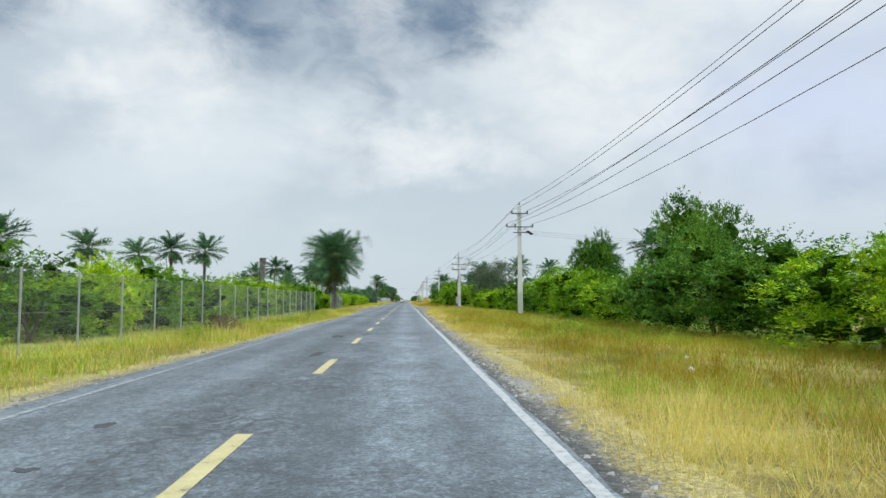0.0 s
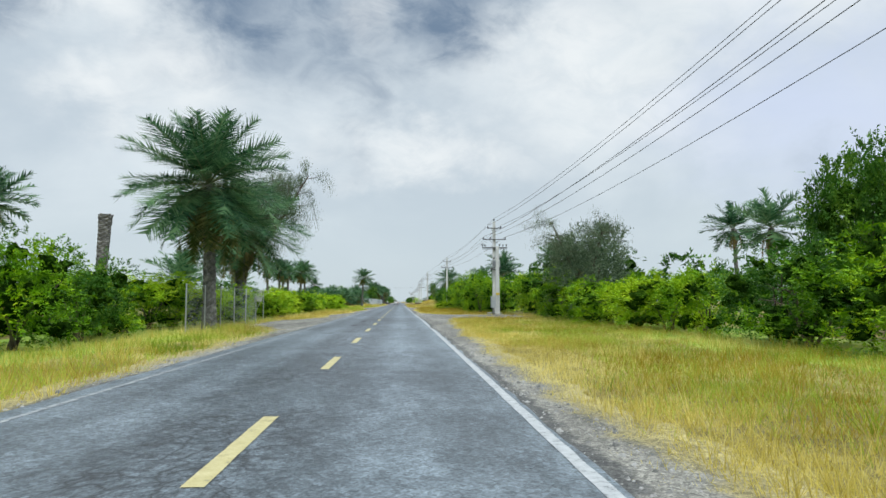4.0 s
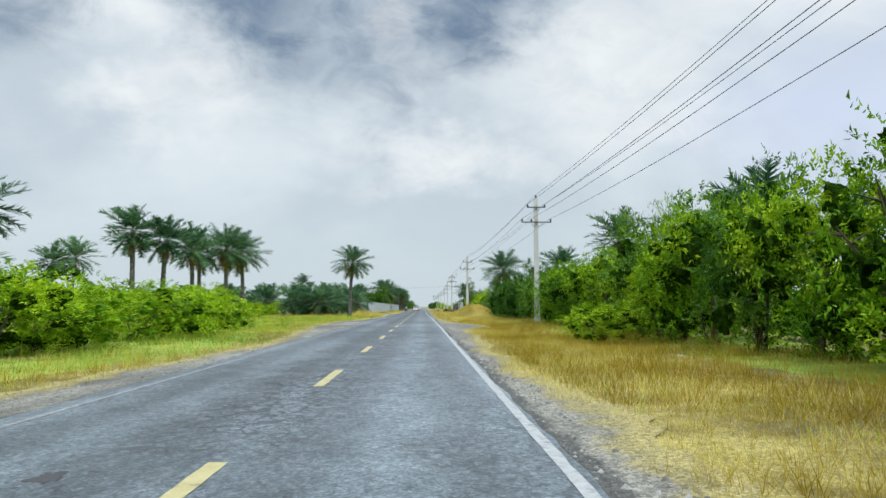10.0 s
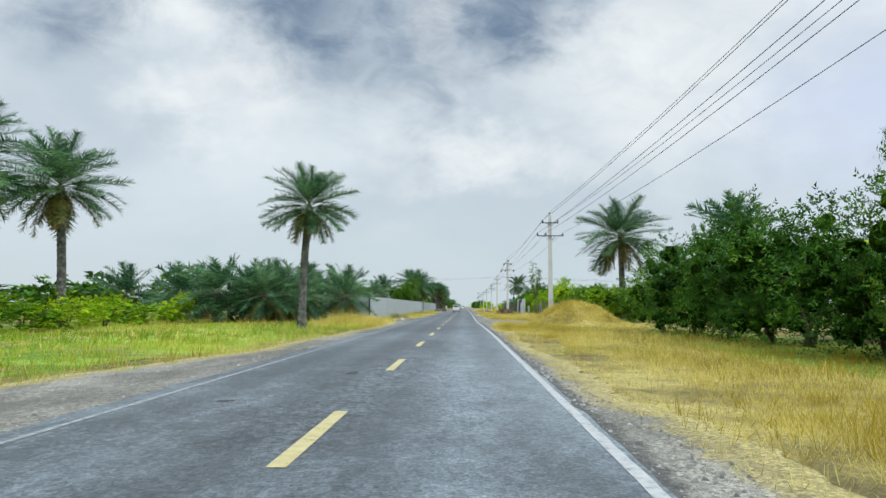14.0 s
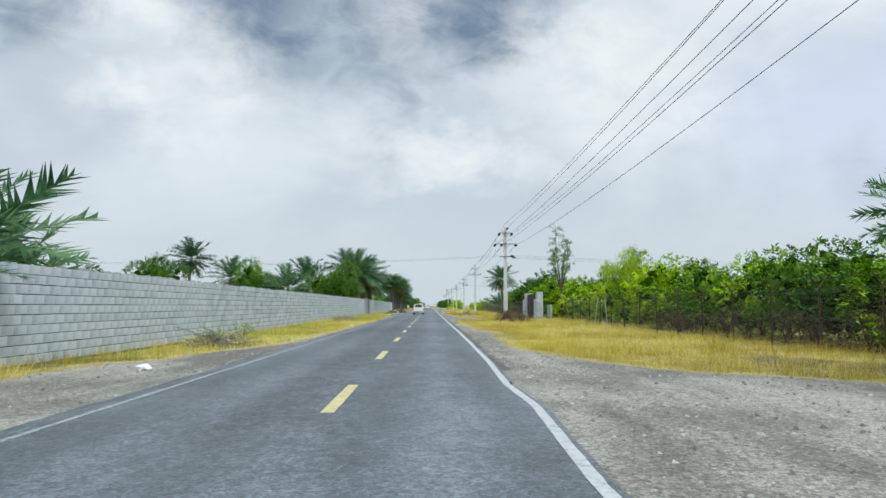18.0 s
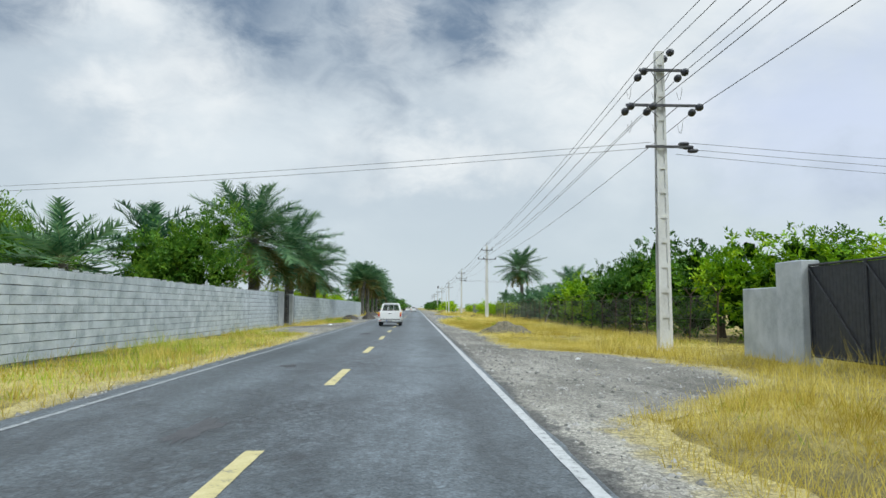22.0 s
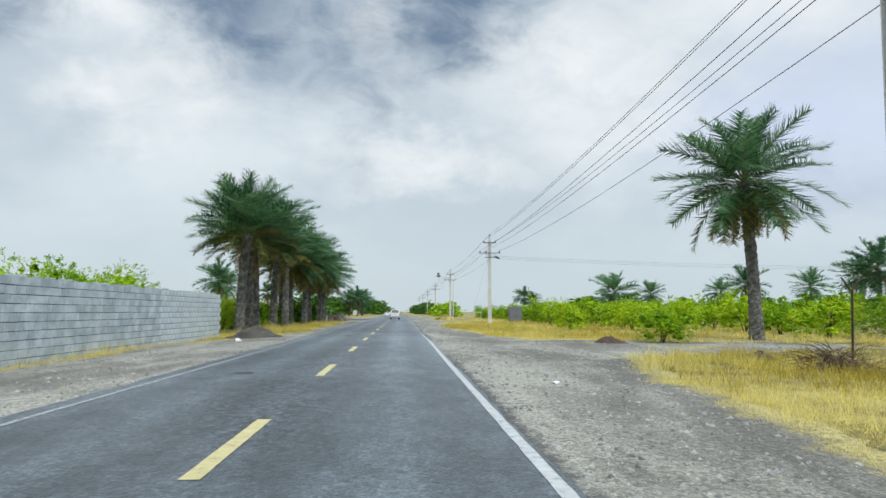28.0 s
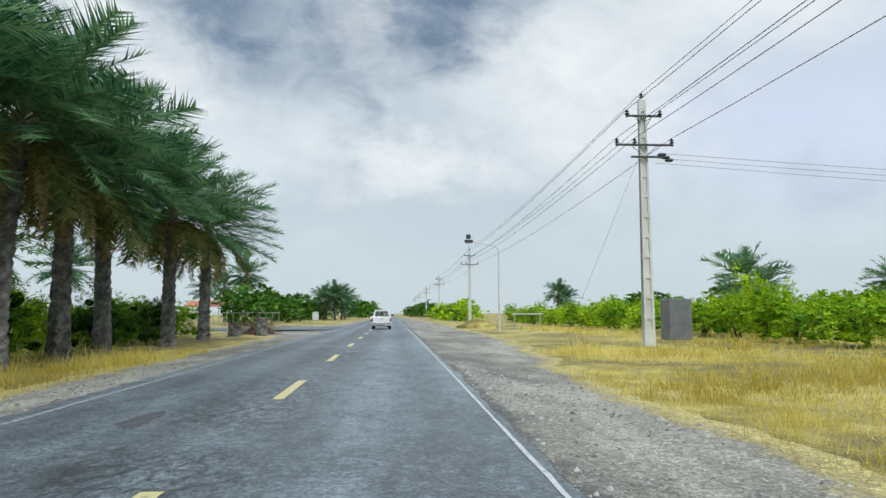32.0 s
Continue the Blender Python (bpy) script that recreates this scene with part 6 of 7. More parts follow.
def litter(x, y, s, seed, label="crumpled white plastic bag on the verge"):
    bm = bmesh.new()
    bmesh.ops.create_icosphere(bm, subdivisions=2, radius=s)
    for v in bm.verts:
        v.co *= 1 + 0.5 * noise.noise(v.co * (2.2 / s) + Vector((seed, 0, 0)))
        v.co.z *= 0.62
    o = thing("plastic_bag", label, "litter", pose(x, y, ground_z(x, y) + s * 0.35), "litter on the verge")
    part("bag", bm, M_LITTER, o)


for k, (x, y, s) in enumerate([(5.7, 13.6, 0.12), (6.6, 16.0, 0.08), (4.4, 57.5, 0.13), (4.6, 52.2, 0.12), (3.2, 60.3, 0.15), (7.5, 165, 0.1), (5.2, 146.5, 0.1), (5.6, 143, 0.1), (-6.4, 274.0, 0.22), (5.2, 262.2, 0.16), (6.8, 291, 0.14), (4.4, 333.6, 0.1), (-6.5, 366.8, 0.24), (4.3, 395.4, 0.2), (3.7, 399.4, 0.12), (-7.4, 431, 0.2), (-7.9, 433, 0.16), (6.2, 375, 0.14), (-5.6, 306.5, 0.15), (3.1, 411.5, 0.1)]):
    litter(x, y, s * 0.75, k)

# ---------------------------------------------------------------- single trees


def open_tree(label, x, y, h, spread, trunk_r, leaf_mat, leaf, per, seed, droop=0.0, name="tree", twigs=26, lean=(0, 0)):
    """A tree with a forked trunk, limbs, twigs and loose tufts of small leaves along the twigs."""
    r = np.random.default_rng(seed)
    o = thing(name, label, "tree", pose(x, y, ground_z(x, y)))
    bm = bmesh.new()
    tops, q, f = [], [], []
    n = 6
    fork = Vector((lean[0] * 0.4, lean[1] * 0.4, h * 0.28))
    tube(bm, [(0, 0, -0.2), fork * 0.5 + Vector((r.uniform(-0.1, 0.1), 0, 0)), fork], [trunk_r * 1.2, trunk_r, trunk_r * 0.85], 9)
    for i in range(n):
        a = i * math.tau / n + r.uniform(-0.4, 0.4)
        e = Vector((lean[0] + math.cos(a) * spread * r.uniform(0.35, 0.7), lean[1] + math.sin(a) * spread * r.uniform(0.35, 0.7), h * r.uniform(0.68, 0.95)))
        m = fork.lerp(e, 0.5) + Vector((r.uniform(-0.3, 0.3), r.uniform(-0.3, 0.3), 0.2))
        tube(bm, [fork, m, e], [trunk_r * 0.6, trunk_r * 0.35, trunk_r * 0.1], 6)
        for _ in range(twigs):
            t = r.uniform(0.25, 1.0)
            b = fork.lerp(m, t * 2) if t < 0.5 else m.lerp(e, t * 2 - 1)
            d = Vector((r.normal(), r.normal(), r.uniform(-0.2, 0.9))).normalized()
            l = spread * r.uniform(0.18, 0.42)
            c = b + d * l
            c2 = c + Vector((d.x * 0.25, d.y * 0.25, -droop)) * l
            tube(bm, [b, c, c2], [trunk_r * 0.09, trunk_r * 0.05, 0.006], 3, False)
            for k in range(per):
                s = r.random()
                p = (b.lerp(c, 0.3 + 0.7 * s * 2) if s < 0.5 else c.lerp(c2, s * 2 - 1)) + Vector(r.normal(size=3)) * l * 0.16
                u = Vector(r.normal(size=3)).normalized()
                w = u.cross(Vector(r.normal(size=3))).normalized()
                if droop:
                    u = (u * 0.35 + Vector((0, 0, -1))).normalized()
                z = leaf * r.uniform(0.6, 1.4)
                j = len(q)
                q += [p - u * z, p + w * z * 0.28, p + u * z]
                f.append((j, j + 1, j + 2))
    part("trunk", bm, M_BARK, o)
    part("leaves", fast_mesh("leaves", np.array([tuple(v) for v in q]), np.array(f), leaf_mat), leaf_mat, o)
    return o


open_tree("tall grey-green feathery tree leaning over the road edge", -13.6, 115.5, 13.8, 6.4, 0.34, M_LEAF_GREY, 0.10, 400, 21, 0.9, lean=(2.2, -1.0), twigs=30)
open_tree("slender sparse tree with thin branches behind the gate", 12.9, 327.6, 10.0, 1.7, 0.11, M_LEAF_DARK, 0.085, 46, 22, 0.1, twigs=26)
open_tree("sparse thorny tree with fine grey leaves above the shrubs", 13.4, 108.0, 7.9, 4.2, 0.2, M_LEAF_GREY, 0.075, 230, 23, 0.1, twigs=30)
open_tree("feathery green tree above the roadside shrubs", 12.6, 179.5, 7.0, 3.0, 0.15, M_LEAF, 0.10, 90, 24, 0.1, twigs=22)
open_tree("feathery green tree beyond the fence", 15.3, 313.5, 6.4, 2.7, 0.14, M_LEAF, 0.09, 150, 26, 0.1, twigs=20)

open_tree("feathery dark green tree above the roadside shrubs", 13.0, 221.0, 6.9, 2.1, 0.15, M_LEAF_DARK, 0.08, 140, 27, 0.1, twigs=24)

# ---------------------------------------------------------------- pickup truck
M_BODY = material("white_car_paint", [(0.74, 0.75, 0.76), (0.80, 0.80, 0.80)], 1.5, 0.28, 0, 30)
M_GLASS = material("car_window_glass", [(0.05, 0.065, 0.07), (0.09, 0.10, 0.105)], 1.5, 0.05, 0, 30)
_n = M_GLASS.node_tree
_t = _n.nodes.new("ShaderNodeBsdfTransparent")
_m = _n.nodes.new("ShaderNodeMixShader")
_m.inputs[0].default_value = 0.6
_n.links.new(_n.nodes["Principled BSDF"].outputs[0], _m.inputs[1])
_n.links.new(_t.outputs[0], _m.inputs[2])
_n.links.new(_m.outputs[0], _n.nodes["Material Output"].inputs[0])
M_TYRE = material("tyre_rubber", [(0.018, 0.018, 0.018), (0.04, 0.04, 0.04)], 5, 0.9, 0.3, 60)
M_TRIM = material("black_plastic_trim", [(0.015, 0.015, 0.016), (0.03, 0.03, 0.03)], 5, 0.6, 0, 40)
M_STRIPE = material("blue_stripe", [(0.03, 0.07, 0.36), (0.045, 0.09, 0.42)], 5, 0.4, 0, 40)
M_AMBER = material("amber_lamp", [(0.75, 0.26, 0.02), (0.85, 0.34, 0.04)], 5, 0.2, 0, 40)
M_RED = material("red_lamp", [(0.45, 0.03, 0.02), (0.60, 0.07, 0.04)], 5, 0.2, 0, 40)
M_CHROME = material("dull_chrome", [(0.52, 0.53, 0.54), (0.62, 0.63, 0.64)], 5, 0.35, 0, 40, metal=0.7)


def extrude_side(bm, prof, x0, x1):
    a = [bm.verts.new((x0, y, z)) for y, z in prof]
    b = [bm.verts.new((x1, y, z)) for y, z in prof]
    n = len(prof)
    bm.faces.new(a)
    bm.faces.new(b[::-1])
    for k in range(n):
        bm.faces.new((a[k], b[k], b[(k + 1) % n], a[(k + 1) % n]))
    bmesh.ops.recalc_face_normals(bm, faces=bm.faces[:])
    return bm


def make_pickup(m):
    o = thing("pickup_truck", "white pickup truck with blue side stripes on the road", "pickup truck", m)
    W = 0.80
    # lower cab and bonnet
    bm = bmesh.new()
    prof = [(0.98, 0.36), (0.98, 1.03), (2.25, 1.04), (2.55, 1.0), (3.25, 0.90), (3.36, 0.80), (3.38, 0.42), (3.02, 0.40)] + [(2.62 + 0.40 * math.cos(math.pi * k / 8), 0.36 + 0.38 * math.sin(math.pi * k / 8)) for k in range(9)]
    extrude_side(bm, prof, -W, W)
    part("cab_body", bm, M_BODY, o)
    # bed: sides with wheel arches, floor, front wall, tailgate
    for s in (-1, 1):
        bm = bmesh.new()
        prof = [(0.97, 0.36), (0.97, 1.0), (-0.95, 1.0), (-0.98, 0.6), (-0.95, 0.45), (-0.42, 0.42)] + [(0.40 * math.cos(math.pi * (1 - k / 8)), 0.36 + 0.37 * math.sin(math.pi * k / 8)) for k in range(9)]
        extrude_side(bm, prof, s * W, s * (W - 0.09))
        part("bed_side", bm, M_BODY, o)
        bm = bmesh.new()
        for k in range(6):
            box(bm, s * (W - 0.01) - 0.012, -0.8 + k * 0.34, 0.955, s * (W - 0.01) + 0.02, -0.74 + k * 0.34, 0.985)
        part("rope_hook", bm, M_BODY, o)
        bm = bmesh.new()
        box(bm, s * W - 0.004, -0.25, 0.80, s * W + 0.004, 1.62, 0.865)
        box(bm, s * W - 0.004, 1.66, 0.80, s * W + 0.004, 3.2, 0.85)
        part("side_stripe", bm, M_STRIPE, o, "blue side stripe")
        bm = bmesh.new()
        tube(bm, [(s * W, 1.70, 0.83), (s * W, 2.05, 0.80), (s * W, 2.15, 0.66)], 0.025, 4)
        part("side_stripe", bm, M_STRIPE, o, "blue side stripe")
        bm = bmesh.new()
        box(bm, s * W - 0.003, 1.12, 0.42, s * W + 0.006, 2.12, 1.0, 0.004)
        d = part("door", bm, M_BODY, o)
        bm = bmesh.new()
        box(bm, s * W, 1.2, 0.9, s * W + 0.03, 1.34, 0.935)
        part("handle", bm, M_TRIM, d, "black door handle")
        bm = bmesh.new()
        box(bm, s * (W + 0.02) if s > 0 else s * (W + 0.2), 2.05, 1.08, s * (W + 0.2) if s > 0 else s * (W + 0.02), 2.12, 1.22, 0.02)
        part("mirror", bm, M_TRIM, o, "black door mirror")
        # lamps at the tail
        t = part("tail_lamp", box(bmesh.new(), s * 0.69 if s > 0 else -0.82, -1.0, 0.60, 0.82 if s > 0 else s * 0.69, -0.9, 0.97, 0.01), M_RED, o, "red tail lamp")
        part("indicator", box(bmesh.new(), s * 0.695 if s > 0 else -0.823, -1.01, 0.83, 0.823 if s > 0 else s * 0.695, -0.895, 0.965, 0.008), M_AMBER, t, "amber indicator")
        part("reversing_lamp", box(bmesh.new(), s * 0.695 if s > 0 else -0.823, -1.01, 0.605, 0.823 if s > 0 else s * 0.695, -0.895, 0.68, 0.008), M_WHITE, t, "clear reversing lamp")
        part("headlamp", box(bmesh.new(), s * 0.45 if s > 0 else -0.72, 3.34, 0.66, 0.72 if s > 0 else s * 0.45, 3.395, 0.82, 0.01), M_CHROME, o)
        part("mud_flap", box(bmesh.new(), s * 0.5 if s > 0 else -0.74, -0.46, 0.14, 0.74 if s > 0 else s * 0.5, -0.44, 0.45), M_TRIM, o, "black mud flap")
        for y in (0.0, 2.62):
            bm = bmesh.new()
            prof = [(0.20, -0.10), (0.30, -0.10), (0.32, -0.06), (0.325, 0.0), (0.32, 0.06), (0.30, 0.10), (0.20, 0.10)]
            mt = Matrix.Translation((s * 0.70, y, 0.325)) @ Matrix.Rotation(radians(90), 4, "Y")
            lathe(bm, prof, 20, mt)
            w = part("wheel", bm, M_TYRE, o, "black rubber tyre", True)
            bm = bmesh.new()
            lathe(bm, [(0.21, 0.0), (0.21, 0.085), (0.19, 0.085), (0.17, 0.05), (0.09, 0.06), (0.07, 0.095), (0.02, 0.10)], 16, Matrix.Translation((s * 0.70, y, 0.325)) @ Matrix.Rotation(radians(90 * s), 4, "Y"))
            part("rim", bm, M_CHROME, w, "grey steel rim")
    part("bed_floor", box(bmesh.new(), -W + 0.08, -0.92, 0.55, W - 0.08, 0.97, 0.60), M_BODY, o)
    part("bed_front", box(bmesh.new(), -W + 0.05, 0.90, 0.55, W - 0.05, 0.97, 1.02), M_BODY, o)
    tg = part("tailgate", box(bmesh.new(), -0.68, -0.975, 0.50, 0.68, -0.91, 0.985, 0.015), M_BODY, o)
    part("handle", box(bmesh.new(), -0.09, -0.985, 0.86, 0.09, -0.97, 0.90), M_TRIM, tg, "black tailgate handle")
    part("badge", box(bmesh.new(), 0.36, -0.98, 0.545, 0.56, -0.972, 0.565), M_CABINET, tg)
    part("badge", box(bmesh.new(), -0.66, -0.98, 0.545, -0.4, -0.972, 0.56), M_CABINET, tg)
    part("tailgate_gap", box(bmesh.new(), -0.68, -0.968, 0.455, 0.68, -0.93, 0.495), M_TRIM, o)
    bp = part("rear_bumper", box(bmesh.new(), -0.84, -1.10, 0.30, 0.84, -0.96, 0.45, 0.015), M_CHROME, o)
    part("bumper_line", box(bmesh.new(), -0.82, -1.104, 0.37, 0.82, -1.098, 0.38), M_TRIM, bp)
    part("reflector", box(bmesh.new(), -0.74, -1.112, 0.35, -0.58, -1.10, 0.40, 0.01), M_RED, bp, "red reflector")
    pl = part("number_plate", box(bmesh.new(), -0.24, -1.115, 0.315, 0.22, -1.10, 0.425), M_WHITE, bp, "white number plate")
    part("plate_end", box(bmesh.new(), -0.24, -1.118, 0.317, -0.19, -1.112, 0.423), M_STRIPE, pl)
    for k in range(6):
        part("plate_bar", box(bmesh.new(), -0.165 + k * 0.062, -1.118, 0.34, -0.13 + k * 0.062, -1.113, 0.40), M_TRIM, pl)
    part("front_bumper", box(bmesh.new(), -0.84, 3.36, 0.38, 0.84, 3.48, 0.52, 0.02), M_CHROME, o)
    part("grille", box(bmesh.new(), -0.44, 3.36, 0.64, 0.44, 3.39, 0.82), M_TRIM, o)
    part("underbody", box(bmesh.new(), -0.62, -0.88, 0.26, 0.62, 3.2, 0.42), M_TRIM, o, "dark underbody")
    part("axle", tube(bmesh.new(), [(-0.66, 0, 0.325), (0.66, 0, 0.325)], 0.06, 8), M_TRIM, o)
    part("exhaust", tube(bmesh.new(), [(0.3, -0.2, 0.3), (0.32, -0.98, 0.27)], 0.03, 8), M_DARKSTEEL, o)
    # cab above the waistline
    zb, zt = 1.02, 1.56
    base = [(-0.70, 0.99), (0.70, 0.99), (0.72, 2.30), (-0.72, 2.30)]
    top = [(-0.55, 1.10), (0.55, 1.10), (0.56, 1.82), (-0.56, 1.82)]

    def at(i, t):
        return Vector((base[i][0] + (top[i][0] - base[i][0]) * t, base[i][1] + (top[i][1] - base[i][1]) * t, zb + (zt - zb) * t))

    bm = bmesh.new()
    vs = [bm.verts.new((x * 1.02, y, zt)) for x, y in top] + [bm.verts.new((x * 0.97, y + (0.03 if i < 2 else -0.03), zt + 0.06)) for i, (x, y) in enumerate(top)]
    for k in range(4):
        bm.faces.new((vs[k], vs[(k + 1) % 4], vs[4 + (k + 1) % 4], vs[4 + k]))
    bm.faces.new(vs[4:])
    bm.faces.new(vs[3::-1])
    bmesh.ops.bevel(bm, geom=bm.edges[:], offset=0.02, segments=2, affect="EDGES")
    part("roof", bm, M_BODY, o)
    for i in range(4):
        bm = bmesh.new()
        tube(bm, [at(i, 0), at(i, 1)], 0.055, 6)
        part("roof_post", bm, M_BODY, o)
    for i, nm in ((0, "rear_window"), (1, "side_window"), (2, "windscreen"), (3, "side_window")):
        a, b, c, d = at(i, 0.08), at((i + 1) % 4, 0.08), at((i + 1) % 4, 0.95), at(i, 0.95)
        nrm = (b - a).cross(d - a).normalized()
        bm = bmesh.new()
        v = [bm.verts.new(p + nrm * 0.0) for p in (a, b, c, d)]
        bm.faces.new(v)
        bmesh.ops.solidify(bm, geom=bm.faces[:], thickness=0.015)
        wnd = part(nm, bm, M_GLASS, o, "dark car glass")
        # sill and head of the opening in body colour
        for t0, t1 in ((-0.02, 0.12), (0.88, 1.02)):
            bm = bmesh.new()
            e = [at(i, t0), at((i + 1) % 4, t0), at((i + 1) % 4, t1), at(i, t1)]
            bm.faces.new([bm.verts.new(p + nrm * -0.012) for p in e])
            bmesh.ops.solidify(bm, geom=bm.faces[:], thickness=0.03)
            bmesh.ops.recalc_face_normals(bm, faces=bm.faces[:])
            part("window_surround", bm, M_BODY, o)
        if nm == "rear_window":
            for f in (0.33, 0.67):
                bm = bmesh.new()
                tube(bm, [a.lerp(b, f) - nrm * 0.02, d.lerp(c, f) - nrm * 0.02], 0.022, 6)
                part("window_bar", bm, M_BODY, wnd, "white guard bar")
    return o


make_pickup(pose(-1.92, 364.2, 0.0))
make_pickup(pose(-0.75, 512.0, 0.0))

# a pale saloon car far down the road
fc = thing("car", "white saloon car far away on the road", "car", pose(-3.2, 585, 0))
part("body", extrude_side(bmesh.new(), [(-2.1, 0.25), (-2.1, 0.85), (-1.3, 0.95), (1.2, 0.92), (2.1, 0.75), (2.15, 0.3)], -0.82, 0.82), M_BODY, fc)
part("cabin", extrude_side(bmesh.new(), [(-1.4, 0.93), (-0.9, 1.38), (0.4, 1.40), (1.1, 0.92)], -0.68, 0.68), M_GLASS, fc)
part("roof", box(bmesh.new(), -0.66, -0.9, 1.38, 0.66, 0.42, 1.43, 0.02), M_BODY, fc)
for s in (-1, 1):
    for y in (-1.3, 1.35):
        part("wheel", tube(bmesh.new(), [(s * 0.66, y, 0.31), (s * 0.84, y, 0.31)], 0.31, 14), M_TYRE, fc)

# ---------------------------------------------------------------- grass and stones


def blades(n, xy, z, h, w, lean, seed, out):
    """Upright blades as slim triangles; xy, z, h: arrays of places, ground and heights."""
    r = np.random.default_rng(seed)
    a = r.uniform(0, math.tau, n)
    d = np.stack([np.cos(a), np.sin(a)], 1)
    ln = r.normal(0, lean, (n, 2)) * h[:, None] + out * 0.6
    base = np.concatenate([xy, z[:, None] - 0.03], 1)
    ww = (w * r.uniform(0.6, 1.4, n))[:, None]
    p0, p1 = base.copy(), base.copy()
    p0[:, :2] -= d * ww
    p1[:, :2] += d * ww
    tip = base.copy()
    tip[:, :2] += ln
    tip[:, 2] += h
    return np.stack([p0, p1, tip], 1).reshape(-1, 3), np.arange(3 * n).reshape(-1, 3)


def patch_noise(x, y, s, o):
    return noise.noise(Vector((x * s, y * s, o)))


def on_bare(x, y):
    if x > 0:
        return x < curve_at(BARE_R, y) + 0.5 * wave(y, 0.35, 2.2) + 0.25 * wave(y, 1.7, 1.2) - 0.12
    return x > curve_at(BARE_L, y) + 0.4 * wave(y, 0.35, 6.2) + 0.2 * wave(y, 1.7, 3.2) + 0.12


def sow(n, x0, x1, y0, y1, seed, keep, hmin, hmax, w, lean, bare=0.0, clump=0.35):
    """Scatter clumped grass; keep(x, y) gives the chance that a clump stands there and how tall it is."""
    r = np.random.default_rng(seed)
    pts, hs = [], []
    per = 10
    for _ in range(n // per):
        x, y = r.uniform(x0, x1), r.uniform(y0, y1)
        k = keep(x, y)
        b = on_bare(x, y)
        if b:
            e = curve_at(BARE_R, y) - x if x > 0 else x - curve_at(BARE_L, y)
            k = max(k * bare, 0.8 * (1 - ramp(e, 0.0, 0.6)) if bare else 0)
        if r.random() > k:
            continue
        t = hmin + (hmax - hmin) * min(1, max(0, 0.5 + 0.9 * patch_noise(x, y, 0.22, seed)) * (0.55 + 0.45 * k)) * (0.5 + 0.5 * near_edge(x, y))
        # tussocks with low growth between them
        t *= 0.5 + 0.8 * ramp(patch_noise(x, y, 0.95, seed + 3.0), -0.3, 0.4)
        if b:
            t *= 0.45
        pts.append((x, y, ground_z(x, y)))
        hs.append(t)
    c = np.repeat(np.array(pts), per, 0)
    h = np.repeat(np.array(hs), per)
    o = r.normal(0, clump * 0.5, (len(c), 2))
    # the middle of a tuft stands highest
    h = h * r.uniform(0.5, 1.15, len(h)) * np.clip(1.2 - 0.55 * np.hypot(o[:, 0], o[:, 1]) / (clump * 0.5), 0.35, 1.2)
    xy = c[:, :2] + o
    ok = (xy[:, 0] < ROAD_L - 0.1) | (xy[:, 0] > ROAD_R + 0.1)
    return blades(int(ok.sum()), xy[ok], c[ok, 2], h[ok], w, lean, seed + 1, o[ok])


def near_edge(x, y):
    """0 at the gravel, 1 a stride into the verge."""
    e = curve_at(BARE_R, y) if x > 0 else -curve_at(BARE_L, y)
    return ramp(abs(x) - e, -0.3, 0.8)


def is_green(x, y):
    g = 0.0
    if x < 0:
        g = max(g, ramp(y, 148, 168) * (1 - ramp(y, 240, 262)), 0.6 * (1 - ramp(abs(y - 345), 12, 22)), 0.4 * (1 - ramp(abs(y - 305), 38, 52)), 0.34 * (1 - ramp(abs(y - 50), 45, 65)))
    else:
        g = max(g, 0.42 * (1 - ramp(abs(y - 45), 55, 78)) * ramp(x, 3.2, 5.0), 0.3 * (1 - ramp(abs(y - 190), 50, 66)) * ramp(x, 5, 7))
    return g


def straw_keep(x, y):
    return (0.85 + 0.15 * near_edge(x, y)) * (0.6 + 0.8 * max(0, 0.35 + patch_noise(x, y, 0.13, 4))) * (1 - 0.8 * is_green(x, y)) * (1 - 0.75 * in_ochre(x, y)) * (0.12 if on_sand(x, y) else 1.0)


def on_sand(x, y):
    return (204 < y < 242 and 1.9 < x < 3.6 + 0.6 * wave(y, 0.2, 17.0))


def in_ochre(x, y):
    """Stretches of the verge where rank brown weeds stand thick."""
    if x < 2.6 or on_sand(x, y):
        return 0.0
    mottled = 0.45 + 0.55 * ramp(patch_noise(x, y, 0.3, 31), -0.35, 0.25)
    return mottled * max(0.95 * (1 - ramp(abs(y - 170), 30, 48)), 0.95 * (1 - ramp(abs(y - 28), 44, 58)) * ramp(x, 3.0, 4.6), 0.5 * (1 - ramp(abs(y - 100), 16, 30)) * ramp(x, 5.5, 8), 0.35 * (1 - ramp(abs(y - 222), 18, 26)) * ramp(x, 5, 7))


def ochre_keep(x, y):
    return near_edge(x, y) * max(0, 0.32 + 1.7 * patch_noise(x, y, 0.17, 11)) * (1 - 0.5 * is_green(x, y)) * (0.4 + 0.6 * ramp(abs(x), 3.4, 6)) * (1 - 0.55 * ramp(y, 200, 255)) + near_edge(x, y) * in_ochre(x, y)


def green_keep(x, y):
    return near_edge(x, y) * min(1, is_green(x, y) * 1.2 + max(0, 1.2 * patch_noise(x, y, 0.15, 23) - 0.12))


def grass(name, label, sets, mat):
    vs = np.concatenate([a for a, _ in sets])
    tagged(new(name, fast_mesh(name, vs, np.arange(len(vs)).reshape(-1, 3), mat)), label, "grass", kind="stuff")


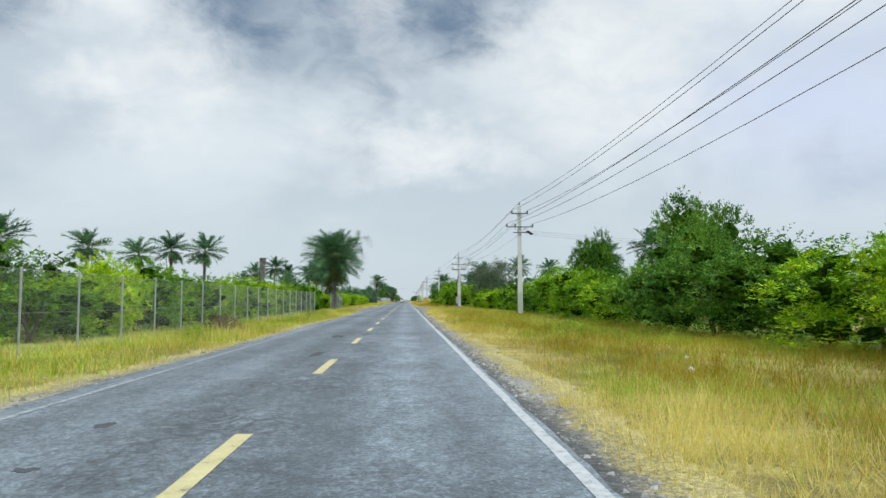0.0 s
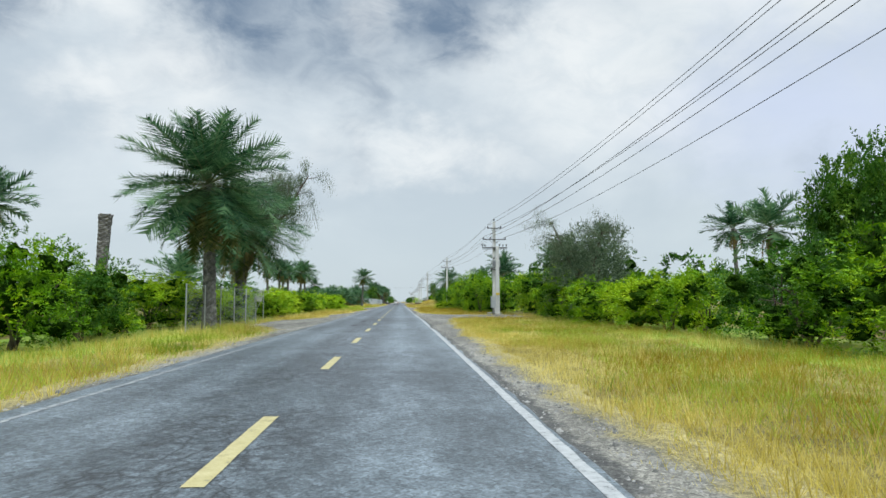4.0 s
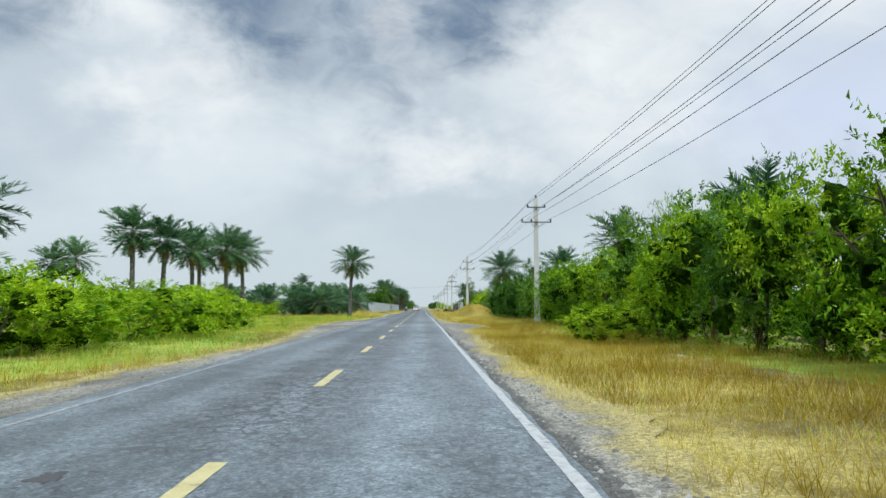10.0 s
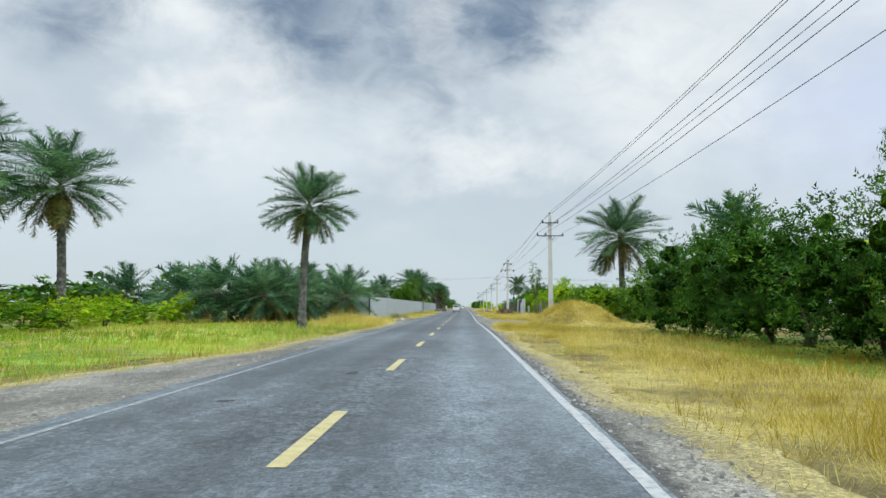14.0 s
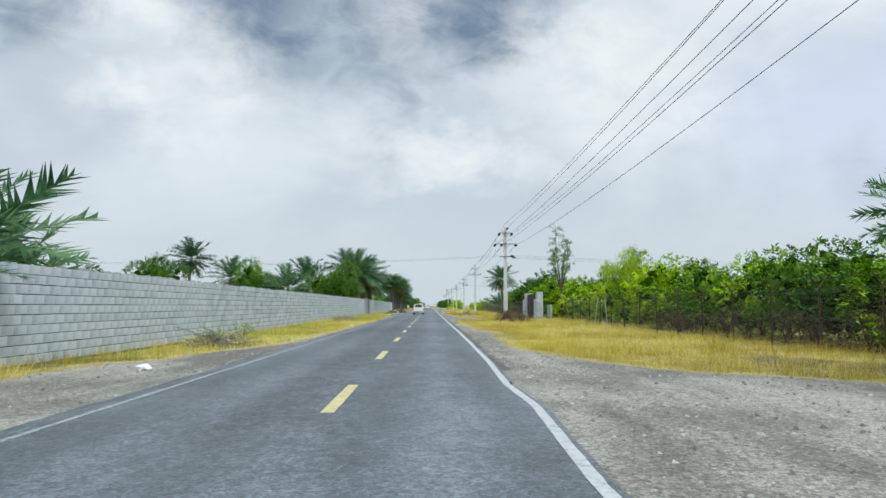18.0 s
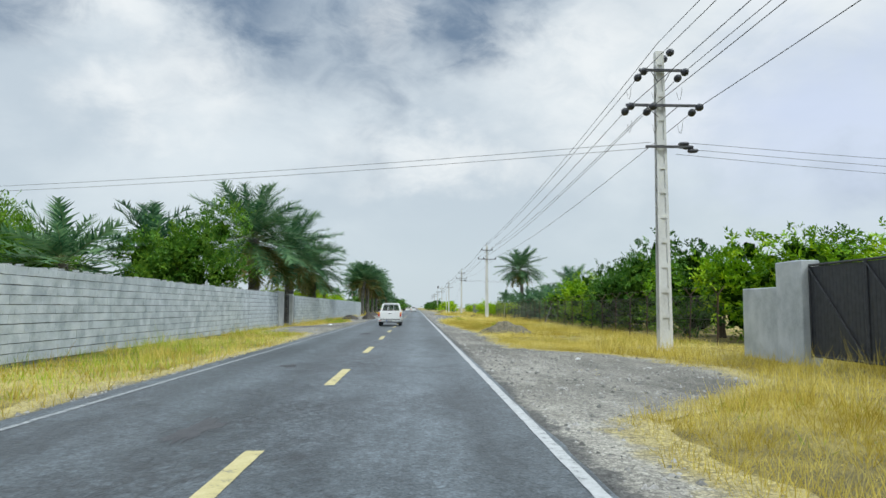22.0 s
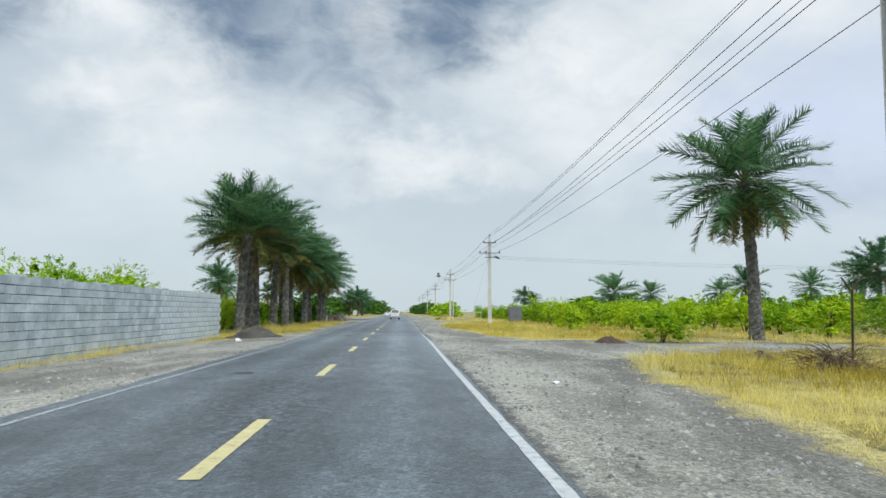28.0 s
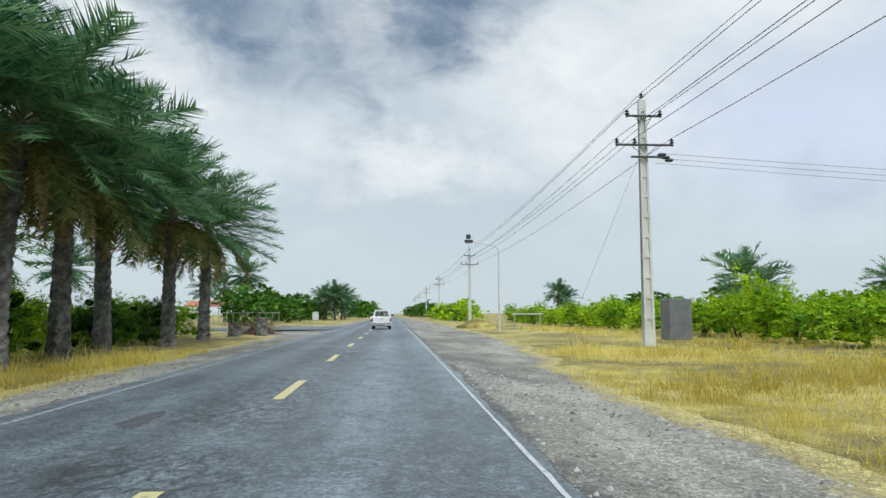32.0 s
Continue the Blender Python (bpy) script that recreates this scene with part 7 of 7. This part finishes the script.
grass("dry_grass", "pale straw-coloured dry grass along the verge", [
    sow(960000, 1.7, 6.0, -4, 470, 1, straw_keep, 0.12, 0.6, 0.0045, 0.32, 0.02, 0.22),
    sow(480000, 5.5, 12.5, -4, 480, 2, straw_keep, 0.2, 0.75, 0.0075, 0.3, 0.01, 0.28),
    sow(380000, -10.5, -4.9, -4, 480, 3, straw_keep, 0.22, 0.85, 0.007, 0.3, 0.015, 0.28),
    sow(50000, -10.6, -6.3, 249, 273, 15, lambda x, y: near_edge(x, y), 0.5, 1.15, 0.008, 0.3),
    sow(40000, 4.9, 12.4, 252.5, 262.2, 14, lambda x, y: 1.0, 0.2, 0.55, 0.009, 0.2),
    sow(60000, 12, 30, 380, 520, 4, straw_keep, 0.3, 0.7, 0.022, 0.25, 0.02),
    sow(60000, -26, -10, 180, 275, 5, straw_keep, 0.3, 0.7, 0.022, 0.25),
], M_STRAW)
grass("ochre_grass", "tall ochre weeds standing in the dry grass", [
    sow(640000, 2.4, 12, -4, 470, 6, ochre_keep, 0.2, 0.72, 0.005, 0.38, 0.0, 0.26),
    sow(260000, 2.3, 7, -4, 250, 16, ochre_keep, 0.16, 0.55, 0.0045, 0.38, 0.0, 0.24),
    sow(90000, -11, -6, -4, 480, 7, ochre_keep, 0.25, 0.7, 0.009, 0.24, 0.0, 0.25),
], M_OCHRE)
# mounds of rank green weeds
WEEDS = [(5.9, 25.5), (7.6, 33.0), (8.8, 21.0), (-7.2, 53.0), (-7.4, 28.0), (-7.0, 43.0), (6.8, 62.0), (8.2, 47.5), (-8.6, 287.0), (-8.4, 309.0), (4.9, 362.0), (4.4, 391.0), (-7.8, 378.0), (-8.0, 384.0), (9.4, 456.0)]
grass("green_grass", "fresh green grass and weeds in the verge", [
    sow(200000, -11, -5.4, 0, 480, 8, green_keep, 0.2, 0.65, 0.008, 0.34, 0.0),
    sow(90000, -9.4, -5.2, -4, 110, 17, green_keep, 0.25, 0.8, 0.008, 0.4, 0.0),
    sow(210000, 2.8, 12, -4, 112, 18, green_keep, 0.18, 0.6, 0.007, 0.45, 0.0),
    sow(70000, -28, -10, 165, 275, 9, green_keep, 0.25, 0.6, 0.022, 0.28, 0.0),
    sow(190000, 2.4, 12, 0, 470, 10, green_keep, 0.16, 0.62, 0.007, 0.28, 0.0),
] + [sow(2600, x - 1.6, x + 1.6, y - 1.9, y + 1.9, 60 + k, lambda a, b: max(0.0, 1.1 - math.hypot((a - x) / 1.6, (b - y) / 1.9)), 0.3, 0.85, 0.008, 0.4, 0.0, 0.22) for k, (x, y) in enumerate(WEEDS)], M_GREENGRASS)


# where tracks leave the road and the gravel lies widest
WIDE = [(112, 132), (188, 200), (258, 276), (325, 338), (384, 404), (404, 418), (418, 432), (440, 470)]


def stones(name, label, n, seed):
    r = np.random.default_rng(seed)
    o = np.array([(1, 0, 0), (-0.5, 0.87, 0), (-0.5, -0.87, 0), (0.3, 0.2, 0.75), (-0.35, -0.1, 0.6)])
    f = np.array([(0, 1, 3), (1, 4, 3), (1, 2, 4), (2, 0, 3), (2, 3, 4)])
    vs, fs = [], []
    for i in range(n):
        wide = WIDE[int(r.integers(len(WIDE)))]
        y = r.uniform(-4, 475) if r.random() < 0.55 else r.uniform(*wide)
        if r.random() < 0.68:
            x = ROAD_R + r.random() ** 1.3 * max(0.3, curve_at(BARE_R, y) - ROAD_R - 0.1)
        else:
            x = ROAD_L - r.random() ** 1.3 * max(0.2, -curve_at(BARE_L, y) + ROAD_L - 0.1)
        s = 0.012 + 0.05 * r.random() ** 4
        a = r.uniform(0, math.tau)
        c, q = math.cos(a), math.sin(a)
        p = o * s * r.uniform(0.7, 1.3, (5, 3))
        z = max(ground_z(x, y) + 0.02, -0.06 if ROAD_L - 0.5 < x < ROAD_R + 0.5 else -1)
        vs.append(np.stack([p[:, 0] * c - p[:, 1] * q + x, p[:, 0] * q + p[:, 1] * c + y, p[:, 2] + z - 0.2 * s], 1))
        fs.append(f + 5 * i)
    tagged(new(name, fast_mesh(name, np.concatenate(vs), np.concatenate(fs), M_STONE)), label, "gravel", kind="stuff")


stones("loose_gravel", "small loose grey and pale stones on the shoulders", 56000, 31)
